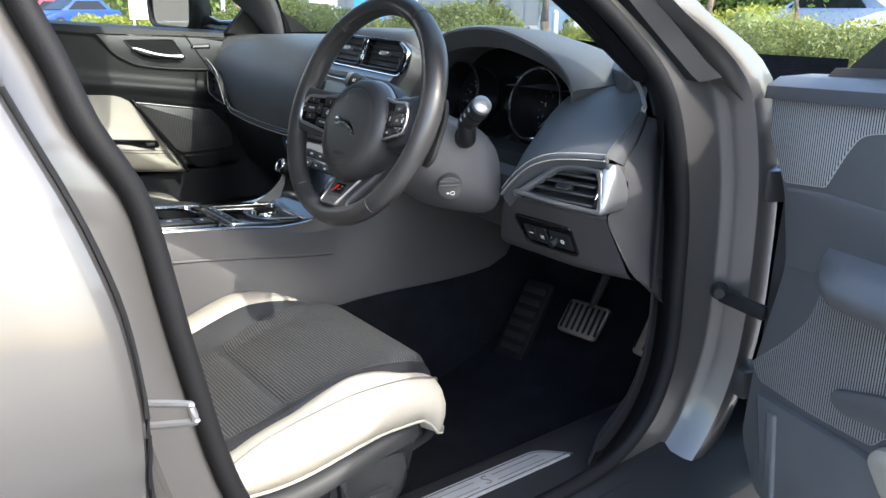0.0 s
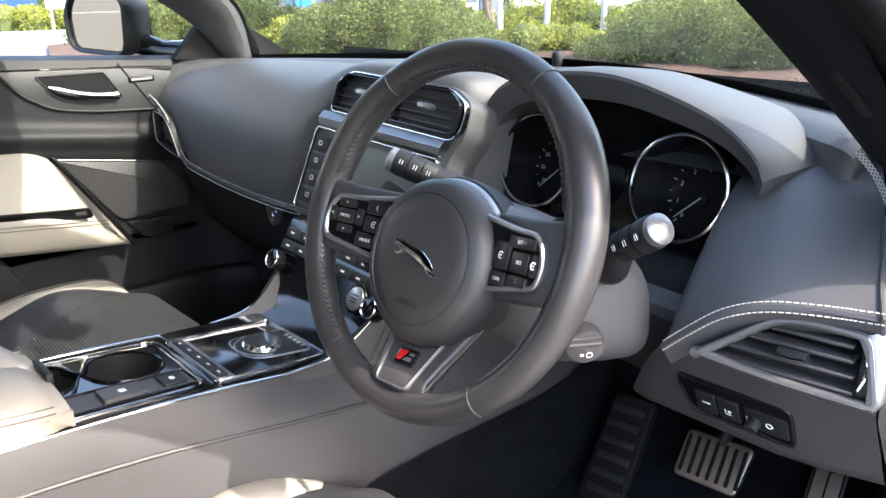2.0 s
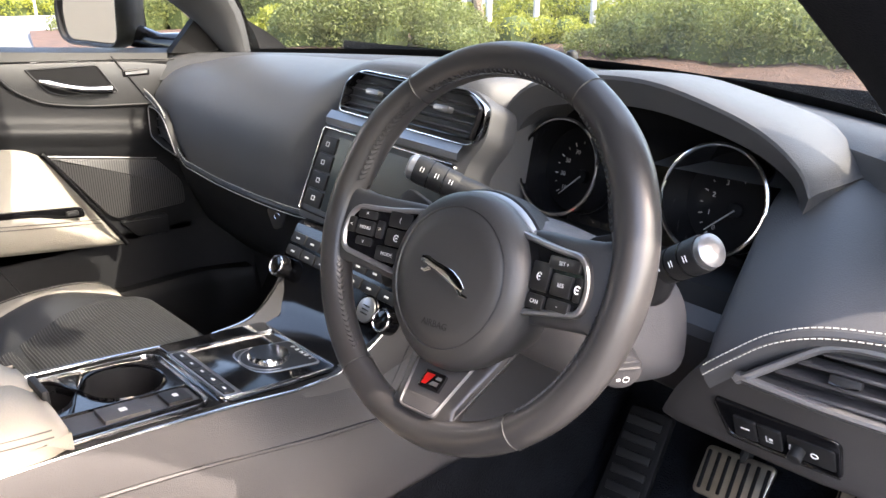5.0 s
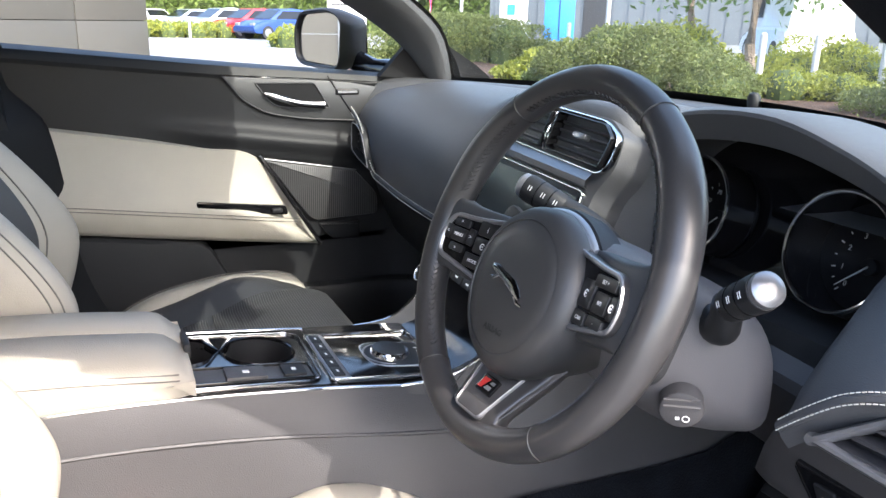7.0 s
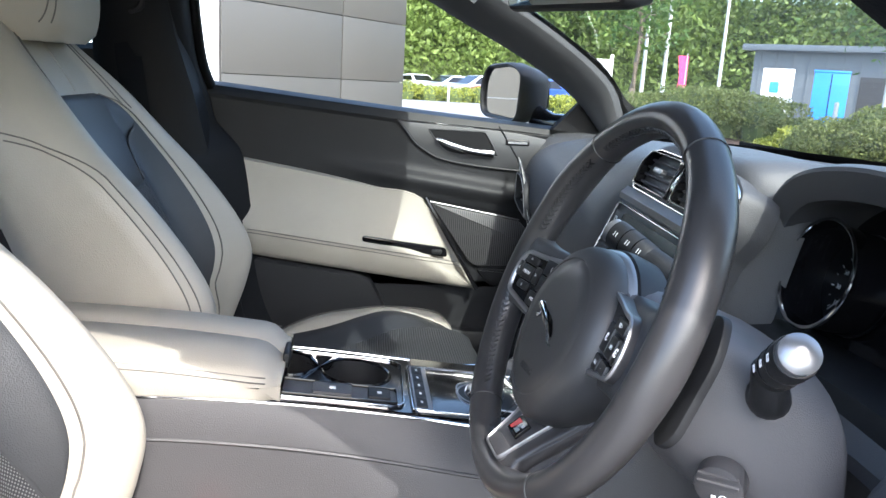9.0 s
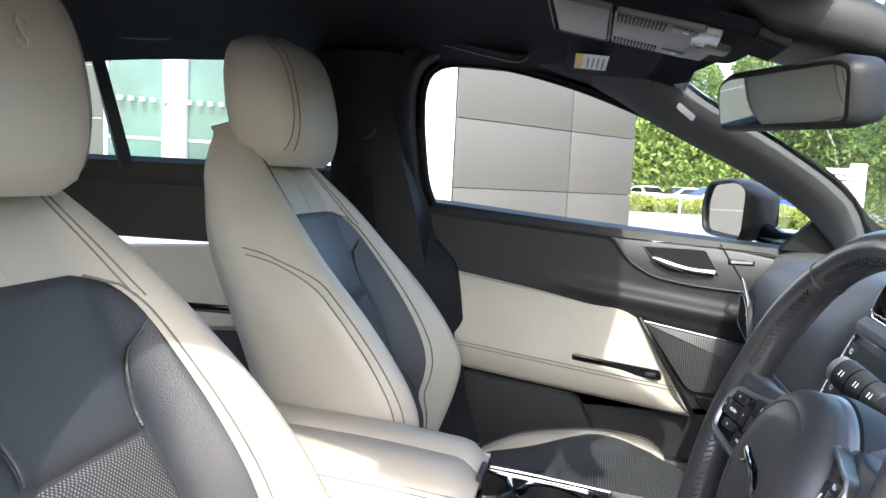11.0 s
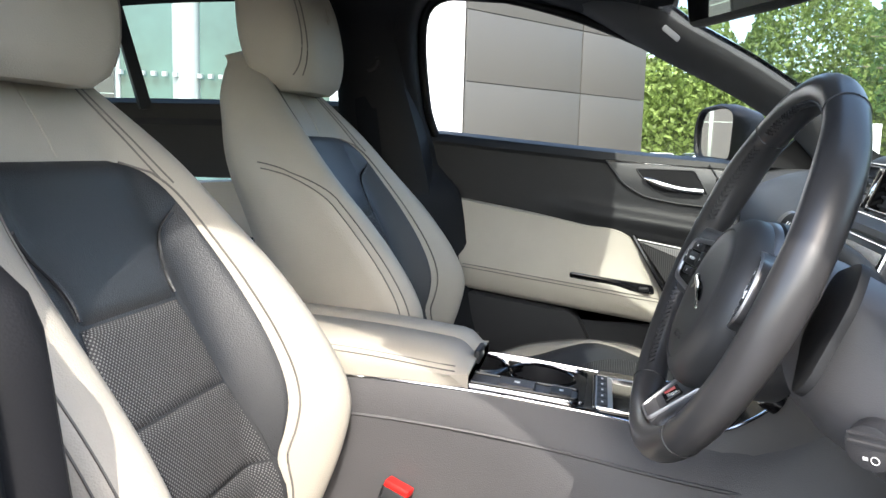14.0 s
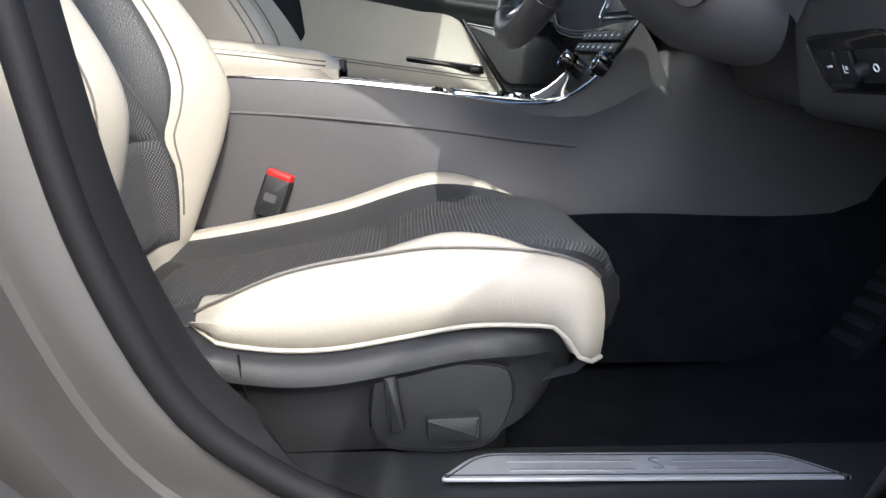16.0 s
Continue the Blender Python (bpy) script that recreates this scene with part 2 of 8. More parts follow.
# ---- building helpers ----
class Shape:
    """Vertices, faces and metre UVs of one mesh."""

    def __init__(self):
        self.v, self.f, self.uv = [], [], []

    def add(self, pts, uvs=None):
        i = len(self.v)
        self.v += [tuple(p) for p in pts]
        self.uv += list(uvs) if uvs else [(p[0], p[1]) for p in pts]
        return i

    def grid(self, rows, close=False, wrap=False, flip=False):
        """Rows of points, joined by quads. close: each row is a ring; wrap: the last row meets the first."""
        m, k = len(rows), len(rows[0])
        uvs, dv = [], 0.0
        for j, r in enumerate(rows):
            if j:
                dv += (Vector(r[k // 2]) - Vector(rows[j - 1][k // 2])).length
            du = 0.0
            for i, p in enumerate(r):
                if i:
                    du += (Vector(p) - Vector(r[i - 1])).length
                uvs.append((du, dv))
            off = du / 2
            for i in range(k):
                u, v = uvs[j * k + i]
                uvs[j * k + i] = (u - off, v)
        s = self.add([p for r in rows for p in r], uvs)
        for j in range(m if wrap else m - 1):
            for i in range(k if close else k - 1):
                a, b = s + j * k + i, s + j * k + (i + 1) % k
                c, d = s + ((j + 1) % m) * k + (i + 1) % k, s + ((j + 1) % m) * k + i
                self.f.append((d, c, b, a) if flip else (a, b, c, d))
        return s

    def cap(self, ring):
        s = self.add(ring)
        self.f.append(tuple(range(s, s + len(ring))))

    def loft(self, rings, caps=True):
        self.grid(rings, close=True)
        if caps:
            self.cap(rings[0][::-1])
            self.cap(rings[-1])
        return self

    def tube(self, path, r, n=8, closed=False, flat=1.0, up=(0, 0, 1)):
        path = [Vector(p) for p in path]
        rings, m = [], len(path)
        for i, p in enumerate(path):
            a = path[(i - 1) % m] if closed or i else path[0]
            b = path[(i + 1) % m] if closed or i < m - 1 else path[-1]
            t = (b - a).normalized()
            s = t.cross(Vector(up))
            if s.length < 1e-4:
                s = t.cross(Vector((0, 1, 0.01)))
            s.normalize()
            w = s.cross(t)
            rad = r[i] if isinstance(r, (list, tuple)) else r
            rings.append([p + s * rad * math.cos(q) + w * rad * flat * math.sin(q) for q in (2 * math.pi * j / n for j in range(n))])
        if closed:
            self.grid(rings, close=True, wrap=True)
        else:
            self.loft(rings)
        return self

    def box(self, centre, size, turn=None, bevel=0.0, seg=2):
        bm = bmesh.new()
        bmesh.ops.create_cube(bm, size=1)
        bmesh.ops.scale(bm, vec=size, verts=bm.verts)
        if bevel:
            bmesh.ops.bevel(bm, geom=bm.edges[:], offset=bevel, segments=seg, affect="EDGES", profile=0.5)
        m = Matrix.Translation(centre) @ (turn.to_4x4() if turn else Matrix())
        return self.take(bm, m)

    def take(self, bm, m=Matrix()):
        bm.verts.index_update()
        s = self.add([m @ v.co for v in bm.verts])
        self.f += [tuple(s + v.index for v in f.verts) for f in bm.faces]
        bm.free()
        return self

    def prism(self, outline, depth, bevel=0.0, m=Matrix(), seg=2):
        """An outline (x, y) pulled up by depth along z, its upper edge bevelled."""
        bm = bmesh.new()
        f = bm.faces.new([bm.verts.new((x, y, 0)) for x, y in outline])
        if f.normal.z > 0 or True:
            bm.normal_update()
        if f.normal.z < 0:
            f.normal_flip()
        top = bmesh.ops.extrude_face_region(bm, geom=[f])
        tv = [g for g in top["geom"] if isinstance(g, bmesh.types.BMVert)]
        bmesh.ops.translate(bm, vec=(0, 0, depth), verts=tv)
        if bevel:
            es = [e for e in bm.edges if all(v in tv for v in e.verts)]
            bmesh.ops.bevel(bm, geom=es, offset=bevel, segments=seg, affect="EDGES", profile=0.5)
        bmesh.ops.recalc_face_normals(bm, faces=bm.faces)
        return self.take(bm, m)

    def disc(self, centre, r, depth, m=None, n=24, bevel=0.0):
        o = [(r * math.cos(2 * math.pi * i / n), r * math.sin(2 * math.pi * i / n)) for i in range(n)]
        return self.prism(o, depth, bevel, Matrix.Translation(centre) @ (m or Matrix()))


def part(name, shape, mat, parent=None, label="", sharp=38, m=None, smooth=True):
    me = bpy.data.meshes.new(name)
    me.from_pydata(shape.v, [], shape.f)
    if shape.uv:
        lay = me.uv_layers.new(name="UVMap")
        co = np.array(shape.uv, dtype=np.float32)
        idx = np.zeros(len(me.loops), dtype=np.int32)
        me.loops.foreach_get("vertex_index", idx)
        lay.data.foreach_set("uv", co[idx].ravel())
    if smooth:
        me.shade_smooth()
        me.set_sharp_from_angle(angle=radians(sharp))
    me.materials.append(mat)
    ob = new(name, me)
    if parent:
        ob.parent = parent
    if m is not None:
        ob.matrix_local = m
    if label:
        tagged(ob, label)
    return ob


def thing(name, label, category, group="", kind="", at=(0, 0, 0)):
    ob = tagged(new(name), label, category, group, kind)
    ob.location = at
    return ob


def curve(pts, n):
    """n points on a smooth line through pts (Catmull-Rom)."""
    pts = [Vector(p) for p in pts]
    out, m = [], len(pts) - 1
    for i in range(n):
        t = i / (n - 1) * m
        k = min(int(t), m - 1)
        f = t - k
        p0, p1, p2, p3 = pts[max(k - 1, 0)], pts[k], pts[k + 1], pts[min(k + 2, m)]
        out.append(0.5 * (2 * p1 + (p2 - p0) * f + (2 * p0 - 5 * p1 + 4 * p2 - p3) * f * f + (3 * p1 - p0 - 3 * p2 + p3) * f ** 3))
    return out


def ring_curve(pts, n):
    pts = [Vector(p) for p in pts]
    m, out = len(pts), []
    for i in range(n):
        t = i / n * m
        k = int(t)
        f = t - k
        p0, p1, p2, p3 = pts[(k - 1) % m], pts[k % m], pts[(k + 1) % m], pts[(k + 2) % m]
        out.append(0.5 * (2 * p1 + (p2 - p0) * f + (2 * p0 - 5 * p1 + 4 * p2 - p3) * f * f + (3 * p1 - p0 - 3 * p2 + p3) * f ** 3))
    return out


def table(x, *rows):
    """Smooth value at x from (x, value) rows."""
    xs, ys = [r[0] for r in rows], [r[1] for r in rows]
    if x <= xs[0]:
        return ys[0]
    if x >= xs[-1]:
        return ys[-1]
    k = max(i for i in range(len(xs)) if xs[i] <= x)
    f = (x - xs[k]) / (xs[k + 1] - xs[k])
    def slope(i):
        if 0 < i < len(xs) - 1:
            return (ys[i + 1] - ys[i - 1]) / (xs[i + 1] - xs[i - 1])
        j = min(i, len(xs) - 2)
        return (ys[j + 1] - ys[j]) / (xs[j + 1] - xs[j])
    h = xs[k + 1] - xs[k]
    return (2 * f ** 3 - 3 * f * f + 1) * ys[k] + (f ** 3 - 2 * f * f + f) * h * slope(k) + (3 * f * f - 2 * f ** 3) * ys[k + 1] + (f ** 3 - f * f) * h * slope(k + 1)


def pad(shape, fn, ns, nr, puff=0.006, tuck=0.002, power=10, turn=1):
    """A cushioned panel over fn(s, r), s and r in 0..1: its middle stands puff proud and its edges are tucked in."""
    e, rows = 1e-3, []
    for j in range(nr + 1):
        r, row = j / nr, []
        for i in range(ns + 1):
            s = i / ns
            p = Vector(fn(s, r))
            a = Vector(fn(min(s + e, 1), r)) - Vector(fn(max(s - e, 0), r))
            b = Vector(fn(s, min(r + e, 1))) - Vector(fn(s, max(r - e, 0)))
            nn = a.cross(b)
            nn = nn.normalized() if nn.length > 1e-12 else Vector((0, 0, 0))
            h = (1 - abs(2 * s - 1) ** power) * (1 - abs(2 * r - 1) ** power)
            row.append(p + nn * turn * ((puff + tuck) * h ** 0.6 - tuck))
        rows.append(row)
    shape.grid(rows)
    return shape


def smooth01(x):
    x = min(max(x, 0), 1)
    return x * x * (3 - 2 * x)


def axes(o, x, y):
    """A frame at o whose x and y run along the two given ways."""
    x = Vector(x).normalized()
    z = x.cross(Vector(y)).normalized()
    y = z.cross(x)
    return Matrix(((x.x, y.x, z.x, o[0]), (x.y, y.y, z.y, o[1]), (x.z, y.z, z.z, o[2]), (0, 0, 0, 1)))


def rounded(poly, r, n=5):
    """A polygon with rounded corners; r: one radius or one for each corner."""
    out, m = [], len(poly)
    for i in range(m):
        p, a, b = Vector(poly[i]), Vector(poly[i - 1]), Vector(poly[(i + 1) % m])
        rad = r[i] if isinstance(r, (list, tuple)) else r
        da, db = (a - p), (b - p)
        rad = min(rad, da.length * 0.48, db.length * 0.48)
        s, e = p + da.normalized() * rad, p + db.normalized() * rad
        for k in range(n + 1):
            t = k / n
            q = s * (1 - t) ** 2 + p * 2 * t * (1 - t) + e * t * t
            out.append((q.x, q.y))
    return out


def inset(poly, d):
    """The outline moved inwards by d."""
    m, out = len(poly), []
    area = sum(poly[i][0] * poly[(i + 1) % m][1] - poly[(i + 1) % m][0] * poly[i][1] for i in range(m))
    for i in range(m):
        a, b = Vector(poly[i - 1]), Vector(poly[(i + 1) % m])
        t = b - a
        t = t.normalized() if t.length > 1e-9 else Vector((1, 0))
        n = Vector((-t.y, t.x)) * (1 if area > 0 else -1)
        out.append((poly[i][0] + n.x * d, poly[i][1] + n.y * d))
    return out


def loop_frame(poly, width, height, m=Matrix(), z0=0.0, soft=0.3):
    """A frame along the outline: width inwards, height up, with softened edges."""
    s, rows = Shape(), []
    for d, z in ((0, 0), (0, height * (1 - soft)), (width * soft, height), (width * (1 - soft), height), (width, height * (1 - soft)), (width, -0.004)):
        rows.append([m @ Vector((x, y, z + z0)) for x, y in inset(poly, d)])
    s.grid(rows, close=True)
    return s


def flat(poly, m=Matrix(), z=0.0):
    s = Shape()
    s.add([m @ Vector((x, y, z)) for x, y in poly])
    s.f.append(tuple(range(len(poly))))
    return s


def lettering(text, size, m, mat, parent, depth=0.0003, align="CENTER"):
    """Raised letters in the built-in font, as a mesh."""
    cu = bpy.data.curves.new("writing", "FONT")
    cu.body, cu.size, cu.extrude, cu.align_x, cu.align_y, cu.resolution_u = text, size, depth, align, "CENTER", 2
    tmp = bpy.data.objects.new("writing", cu)
    me = bpy.data.meshes.new_from_object(tmp)
    bpy.data.objects.remove(tmp)
    bpy.data.curves.remove(cu)
    me.name = "writing"
    me.materials.clear()
    me.materials.append(mat)
    ob = new("writing", me)
    ob.parent = parent
    ob.matrix_local = m
    return ob


def block(name, outline, depth, m, mat, parent, label="", bevel=0.001):
    return part(name, Shape().prism(outline, depth, bevel, m), mat, parent, label)


def rect(x0, y0, x1, y1, r=0.0):
    p = [(x0, y0), (x1, y0), (x1, y1), (x0, y1)]
    return rounded(p, r, 3) if r else p


# ---- ground and surroundings ----
ASPHALT = material("pale_asphalt", (0.22, 0.22, 0.222), 0.85, 0, 0.5, 0.012, 0.12, 0.7)
ground = Shape()
ground.grid([[(x, y, 0) for x in (-600, -60, -20, 0, 20, 60, 600)] for y in (-600, -60, -20, 0, 20, 60, 600)])
tagged(part("ground", ground, ASPHALT), "pale grey asphalt of a car park", "ground", kind="structure")


# ---- car body ----
car = thing("saloon_car", "dark grey metallic saloon car with its driver's door open", "car")


def side_x(z):
    return table(z, (0.3, 0.70), (0.6, 0.725), (0.9, 0.725), (1.02, 0.70), (1.15, 0.655), (1.3, 0.60))


OPENING = [(0.115, 1.08), (0.142, 0.978), (0.172, 0.86), (0.196, 0.718), (0.232, 0.56), (0.30, 0.43), (0.42, 0.372), (0.60, 0.36), (0.80, 0.365), (0.892, 0.41),
           (0.93, 0.50), (0.926, 0.64), (0.912, 0.78), (0.872, 0.912), (0.804, 0.992), (0.685, 1.085), (0.53, 1.19), (0.36, 1.265), (0.22, 1.285), (0.13, 1.24)]
OPENING_FAR = OPENING[:8] + [(0.78, 0.362), (0.92, 0.41), (0.985, 0.51), (1.0, 0.66), (0.995, 0.80), (0.975, 0.93), (0.915, 1.022), (0.80, 1.092), (0.63, 1.176), (0.43, 1.252), (0.24, 1.291), (0.125, 1.262)]
RINGS = {side: [(p.x, p.y) for p in ring_curve([(y, z, 0) for y, z in outline], 120)] for side, outline in ((1, OPENING), (-1, OPENING_FAR))}
ring = RINGS[1]
cy = sum(p[0] for p in ring) / len(ring)
cz = sum(p[1] for p in ring) / len(ring)


def around(d, dx, side=1):
    """The door opening's outline, moved outwards by d and sideways by dx."""
    ring = RINGS[side]
    out, m = [], len(ring)
    for i in range(m):
        a, b = ring[(i - 2) % m], ring[(i + 2) % m]
        t = Vector((b[0] - a[0], b[1] - a[1])).normalized()
        n = Vector((t.y, -t.x))
        if n.dot(Vector((ring[i][0] - cy, ring[i][1] - cz))) < 0:
            n = -n
        y, z = ring[i][0] + n.x * d, ring[i][1] + n.y * d
        out.append((side * (side_x(z) + dx), y, z))
    return out


def rear_edge(p):
    """1 on the lower rear edge of the opening, where the painted flange is wider."""
    return (1 - smooth01((p[1] - 0.38) / 0.12)) * (1 - smooth01((p[2] - 0.86) / 0.09)) * smooth01((p[2] - 0.35) / 0.06)


for side in (1, -1):
    trim = Shape()
    rows = []
    for d, dx, dr in ((0.05, -0.13, 0.06), (0.03, -0.08, 0.012), (0.020, -0.052, -0.020), (0.015, -0.042, -0.027), (0.012, -0.030, -0.026), (0.011, -0.015, -0.014), (0.01, 0.0, 0.01)):
        row = []
        for p, q in zip(around(d, dx, side), around(dr, dx, side)):
            p = Vector(p)
            p.x -= side * dx * 0.5 * (1 - smooth01((p.z - 1.0) / 0.15))
            if side < 0:
                p.x -= 0.06 * smooth01((p.z - 0.99) / 0.08) * smooth01((p.y - 0.42) / 0.15)
            if p.y < 0.45 and dx < -0.06:
                p.x -= side * (dx + 0.06) * smooth01((p.z - 1.0) / 0.15) * (1 - smooth01((p.y - 0.2) / 0.25))
            row.append(p.lerp(Vector(q), rear_edge(p)))
        rows.append(row)
    trim.grid(rows, close=True, flip=side > 0)
    part("door_opening_trim", trim, RUBBER, car, "dark plastic trim around the door opening")
    frame_paint = Shape()
    rows = []
    for d, dx, dw, dxw in ((0.01, -0.004, 0.01, -0.004), (0.03, 0.004, 0.03, 0.002), (0.04, 0.008, 0.094, 0.000), (0.045, 0.012, 0.101, 0.004), (0.048, 0.03, 0.108, 0.020), (0.05, 0.04, 0.114, 0.040), (0.058, 0.055, 0.121, 0.050), (0.070, 0.058, 0.140, 0.054), (0.085, 0.06, 0.19, 0.040)):
        row = []
        for p, q, r in zip(around(d, dx, side), around(dw, dxw, side), around(d - 0.016, dx + 0.004, side)):
            p = Vector(p).lerp(Vector(r), rear_edge(p) if side > 0 and d < 0.04 else 0)
            w = smooth01((p[1] - 0.66) / 0.22) * (1 - smooth01((p[2] - 0.88) / 0.16))
            row.append(Vector(p).lerp(Vector(q), w))
        rows.append(row)
    frame_paint.grid(rows, close=True, flip=side > 0)
    part("door_frame", frame_paint, PAINT if side > 0 else RUBBER, car)
    seal = Shape()
    seal.tube([Vector(p).lerp(Vector(q), rear_edge(p)) for p, q in zip(around(0.004, 0.006, side), around(-0.012, 0.004, side))], 0.011, 10, closed=True, up=(1, 0, 0))
    part("door_seal", seal, RUBBER, car, "black rubber door seal")

for side in (1, -1):
    kick = Shape()
    kick.grid([[(side * x, y, z) for y, x in ((y0 - 0.035, 0.706), (y0 - 0.012, 0.694), (y0, 0.680), (y0 + 0.02, 0.672), (1.14, 0.66), (1.31, 0.64))] for y0, z in ((0.78, 0.28), (0.84, 0.40), (0.872, 0.425), (0.900, 0.447), (0.918, 0.475), (0.932, 0.51), (0.938, 0.55), (0.94, 0.60), (0.94, 0.70), (0.935, 0.88))], flip=side < 0)
    part("kick_panel", kick, PLASTIC_GREY, car, "dark plastic footwell side panel")

# rear door skin beside the opening
rear = Shape()
rows = []
for j in range(49):
    z = 0.28 + 0.70 * j / 48
    front = table(z, (0.28, 0.46), (0.36, 0.42), (0.42, 0.26), (0.55, 0.152), (0.68, 0.121), (0.78, 0.120), (0.834, 0.116), (0.883, 0.105), (0.921, 0.093), (0.946, 0.084), (1.0, 0.066))
    x = table(z, (0.28, 0.86), (0.45, 0.892), (0.62, 0.899), (0.71, 0.900), (0.735, 0.908), (0.8, 0.904), (0.92, 0.877), (0.98, 0.85))
    rows.append([(x - 0.07, front + 0.012, z), (x - 0.02, front + 0.006, z), (x - 0.005, front, z), (x, front - 0.012, z)] + [(x, front - 0.012 - k * 0.2, z) for k in (0.2, 1, 2, 4, 6)])
rear.grid(rows, flip=True)
part("rear_door", rear, PAINT, car, "closed grey metallic rear door")
# thin black tube drawn in for the shade of the door gap
part("door_gap_line", Shape().tube([Vector(r[1]) + Vector((0.004, 0.0005, 0)) for r in rows], 0.0022, 6), RUBBER, car)
upper = Shape()
upper.grid([[(x, y0, z), (x + 0.02, y0 - 0.012, z), (x + 0.02, y0 - 0.10, z), (x, y0 - 0.11, z)] for x, y0, z in ((0.80, 0.085, 0.97), (0.765, 0.07, 1.08), (0.70, 0.06, 1.22), (0.655, 0.06, 1.30))], flip=True)
part("window_frame", upper, GLOSS, car)

# sill, roof, pillars, floor
sill = Shape()
sill.grid([[(x, y, z) for y in (-0.2, 0.3, 0.6, 0.9, 1.2)] for x, z in ((0.55, 0.30), (0.575, 0.352), (0.60, 0.362), (0.70, 0.356), (0.72, 0.34), (0.79, 0.325), (0.82, 0.30), (0.83, 0.2))], flip=False)
part("sill", sill, PLASTIC, car)


def roof_z(x, y, top):
    return top - 0.10 * (x / 0.6) ** 2 - table(y, (-1.3, 0.16), (-0.7, 0.04), (-0.2, 0.0), (0.2, 0.006), (0.45, 0.03), (0.62, 0.075))


roof = Shape()
roof.grid([[(0.66 * i / 8, y, roof_z(0.6 * i / 8, y, 1.43)) for i in range(-8, 9)] for y in [0.64 - 0.1 * k for k in range(21)]])
part("roof", roof, PAINT, car)
lin = Shape()
lin.grid([[(0.62 * i / 10, y, 1.365 - 0.075 * abs(i / 10) ** 2.2 - table(y, (-1.3, 0.16), (-0.95, 0.06), (-0.65, 0.012), (-0.3, 0.0), (0.2, 0.004), (0.45, 0.03), (0.62, 0.075))) for i in range(-10, 11)] for y in [0.62 - 0.08 * k for k in range(26)]], flip=True)
headliner = tagged(part("ceiling", lin, HEADLINER), "dark cloth headliner of the car", "headliner", kind="structure")
carpet = Shape()
carpet.grid([[(x, y, table(y, (0.9, 0.28), (1.1, 0.36), (1.3, 0.62)) + 0.012 * math.sin(9 * x + 5 * y)) for x in np.linspace(-0.66, 0.60, 22)] for y in np.linspace(-0.6, 1.3, 26)])
tagged(part("floor", carpet, CARPET), "black carpet on the car's floor", "carpet", kind="structure")
fire = Shape()
fire.grid([[(x, 1.30, z) for x in (-0.75, 0, 0.75)] for z in (0.2, 0.95)])
tagged(part("wall_front", fire, CARPET), "dark bulkhead behind the pedals", "bulkhead", kind="structure")
back = Shape()
back.grid([[(x, -1.25, z) for x in (-0.75, 0, 0.75)] for z in (0.2, 1.3)], flip=True)
tagged(part("wall_back", back, CARPET), "dark rear wall of the cabin", "bulkhead", kind="structure")


# ---- seats ----
def back_middle(z):
    return table(z, (0.44, 0.14), (0.6, 0.115), (0.7, 0.085), (0.81, 0.035), (0.9, -0.015), (0.98, -0.055), (1.06, -0.11), (1.09, -0.125))


def back_wing(z):
    return table(z, (0.44, 0.15), (0.52, 0.178), (0.6, 0.205), (0.66, 0.213), (0.72, 0.188), (0.8, 0.13), (0.886, 0.052), (0.96, -0.012), (1.03, -0.08), (1.09, -0.13))


def back_half(z):
    return table(z, (0.44, 0.205), (0.55, 0.232), (0.65, 0.243), (0.75, 0.243), (0.85, 0.236), (0.93, 0.215), (0.99, 0.183), (1.04, 0.145), (1.085, 0.10))


def back_front(x, z):
    """Depth of the backrest's face at x across and z up."""
    s = min(abs(x) / back_half(z), 1.0)
    k = smooth01((s - 0.42) / 0.40)
    y = back_middle(z) * (1 - k) + back_wing(z) * k
    if s > 0.80:
        y -= 0.055 * (1 - math.sqrt(max(0.0, 1 - ((s - 0.80) / 0.20) ** 2)))
    return y


def insert_half(z):
    return table(z, (0.56, 0.138), (0.60, 0.135), (0.63, 0.142), (0.67, 0.149), (0.72, 0.152), (0.80, 0.151), (0.87, 0.146), (0.91, 0.138), (0.932, 0.126), (0.945, 0.108), (0.951, 0.080))


def core_half(z):
    return table(z, (0.47, 0.135), (0.56, 0.136), (0.62, 0.126), (0.68, 0.112), (0.74, 0.098), (0.81, 0.082), (0.84, 0.088), (0.87, 0.108), (0.90, 0.134), (0.93, 0.126))


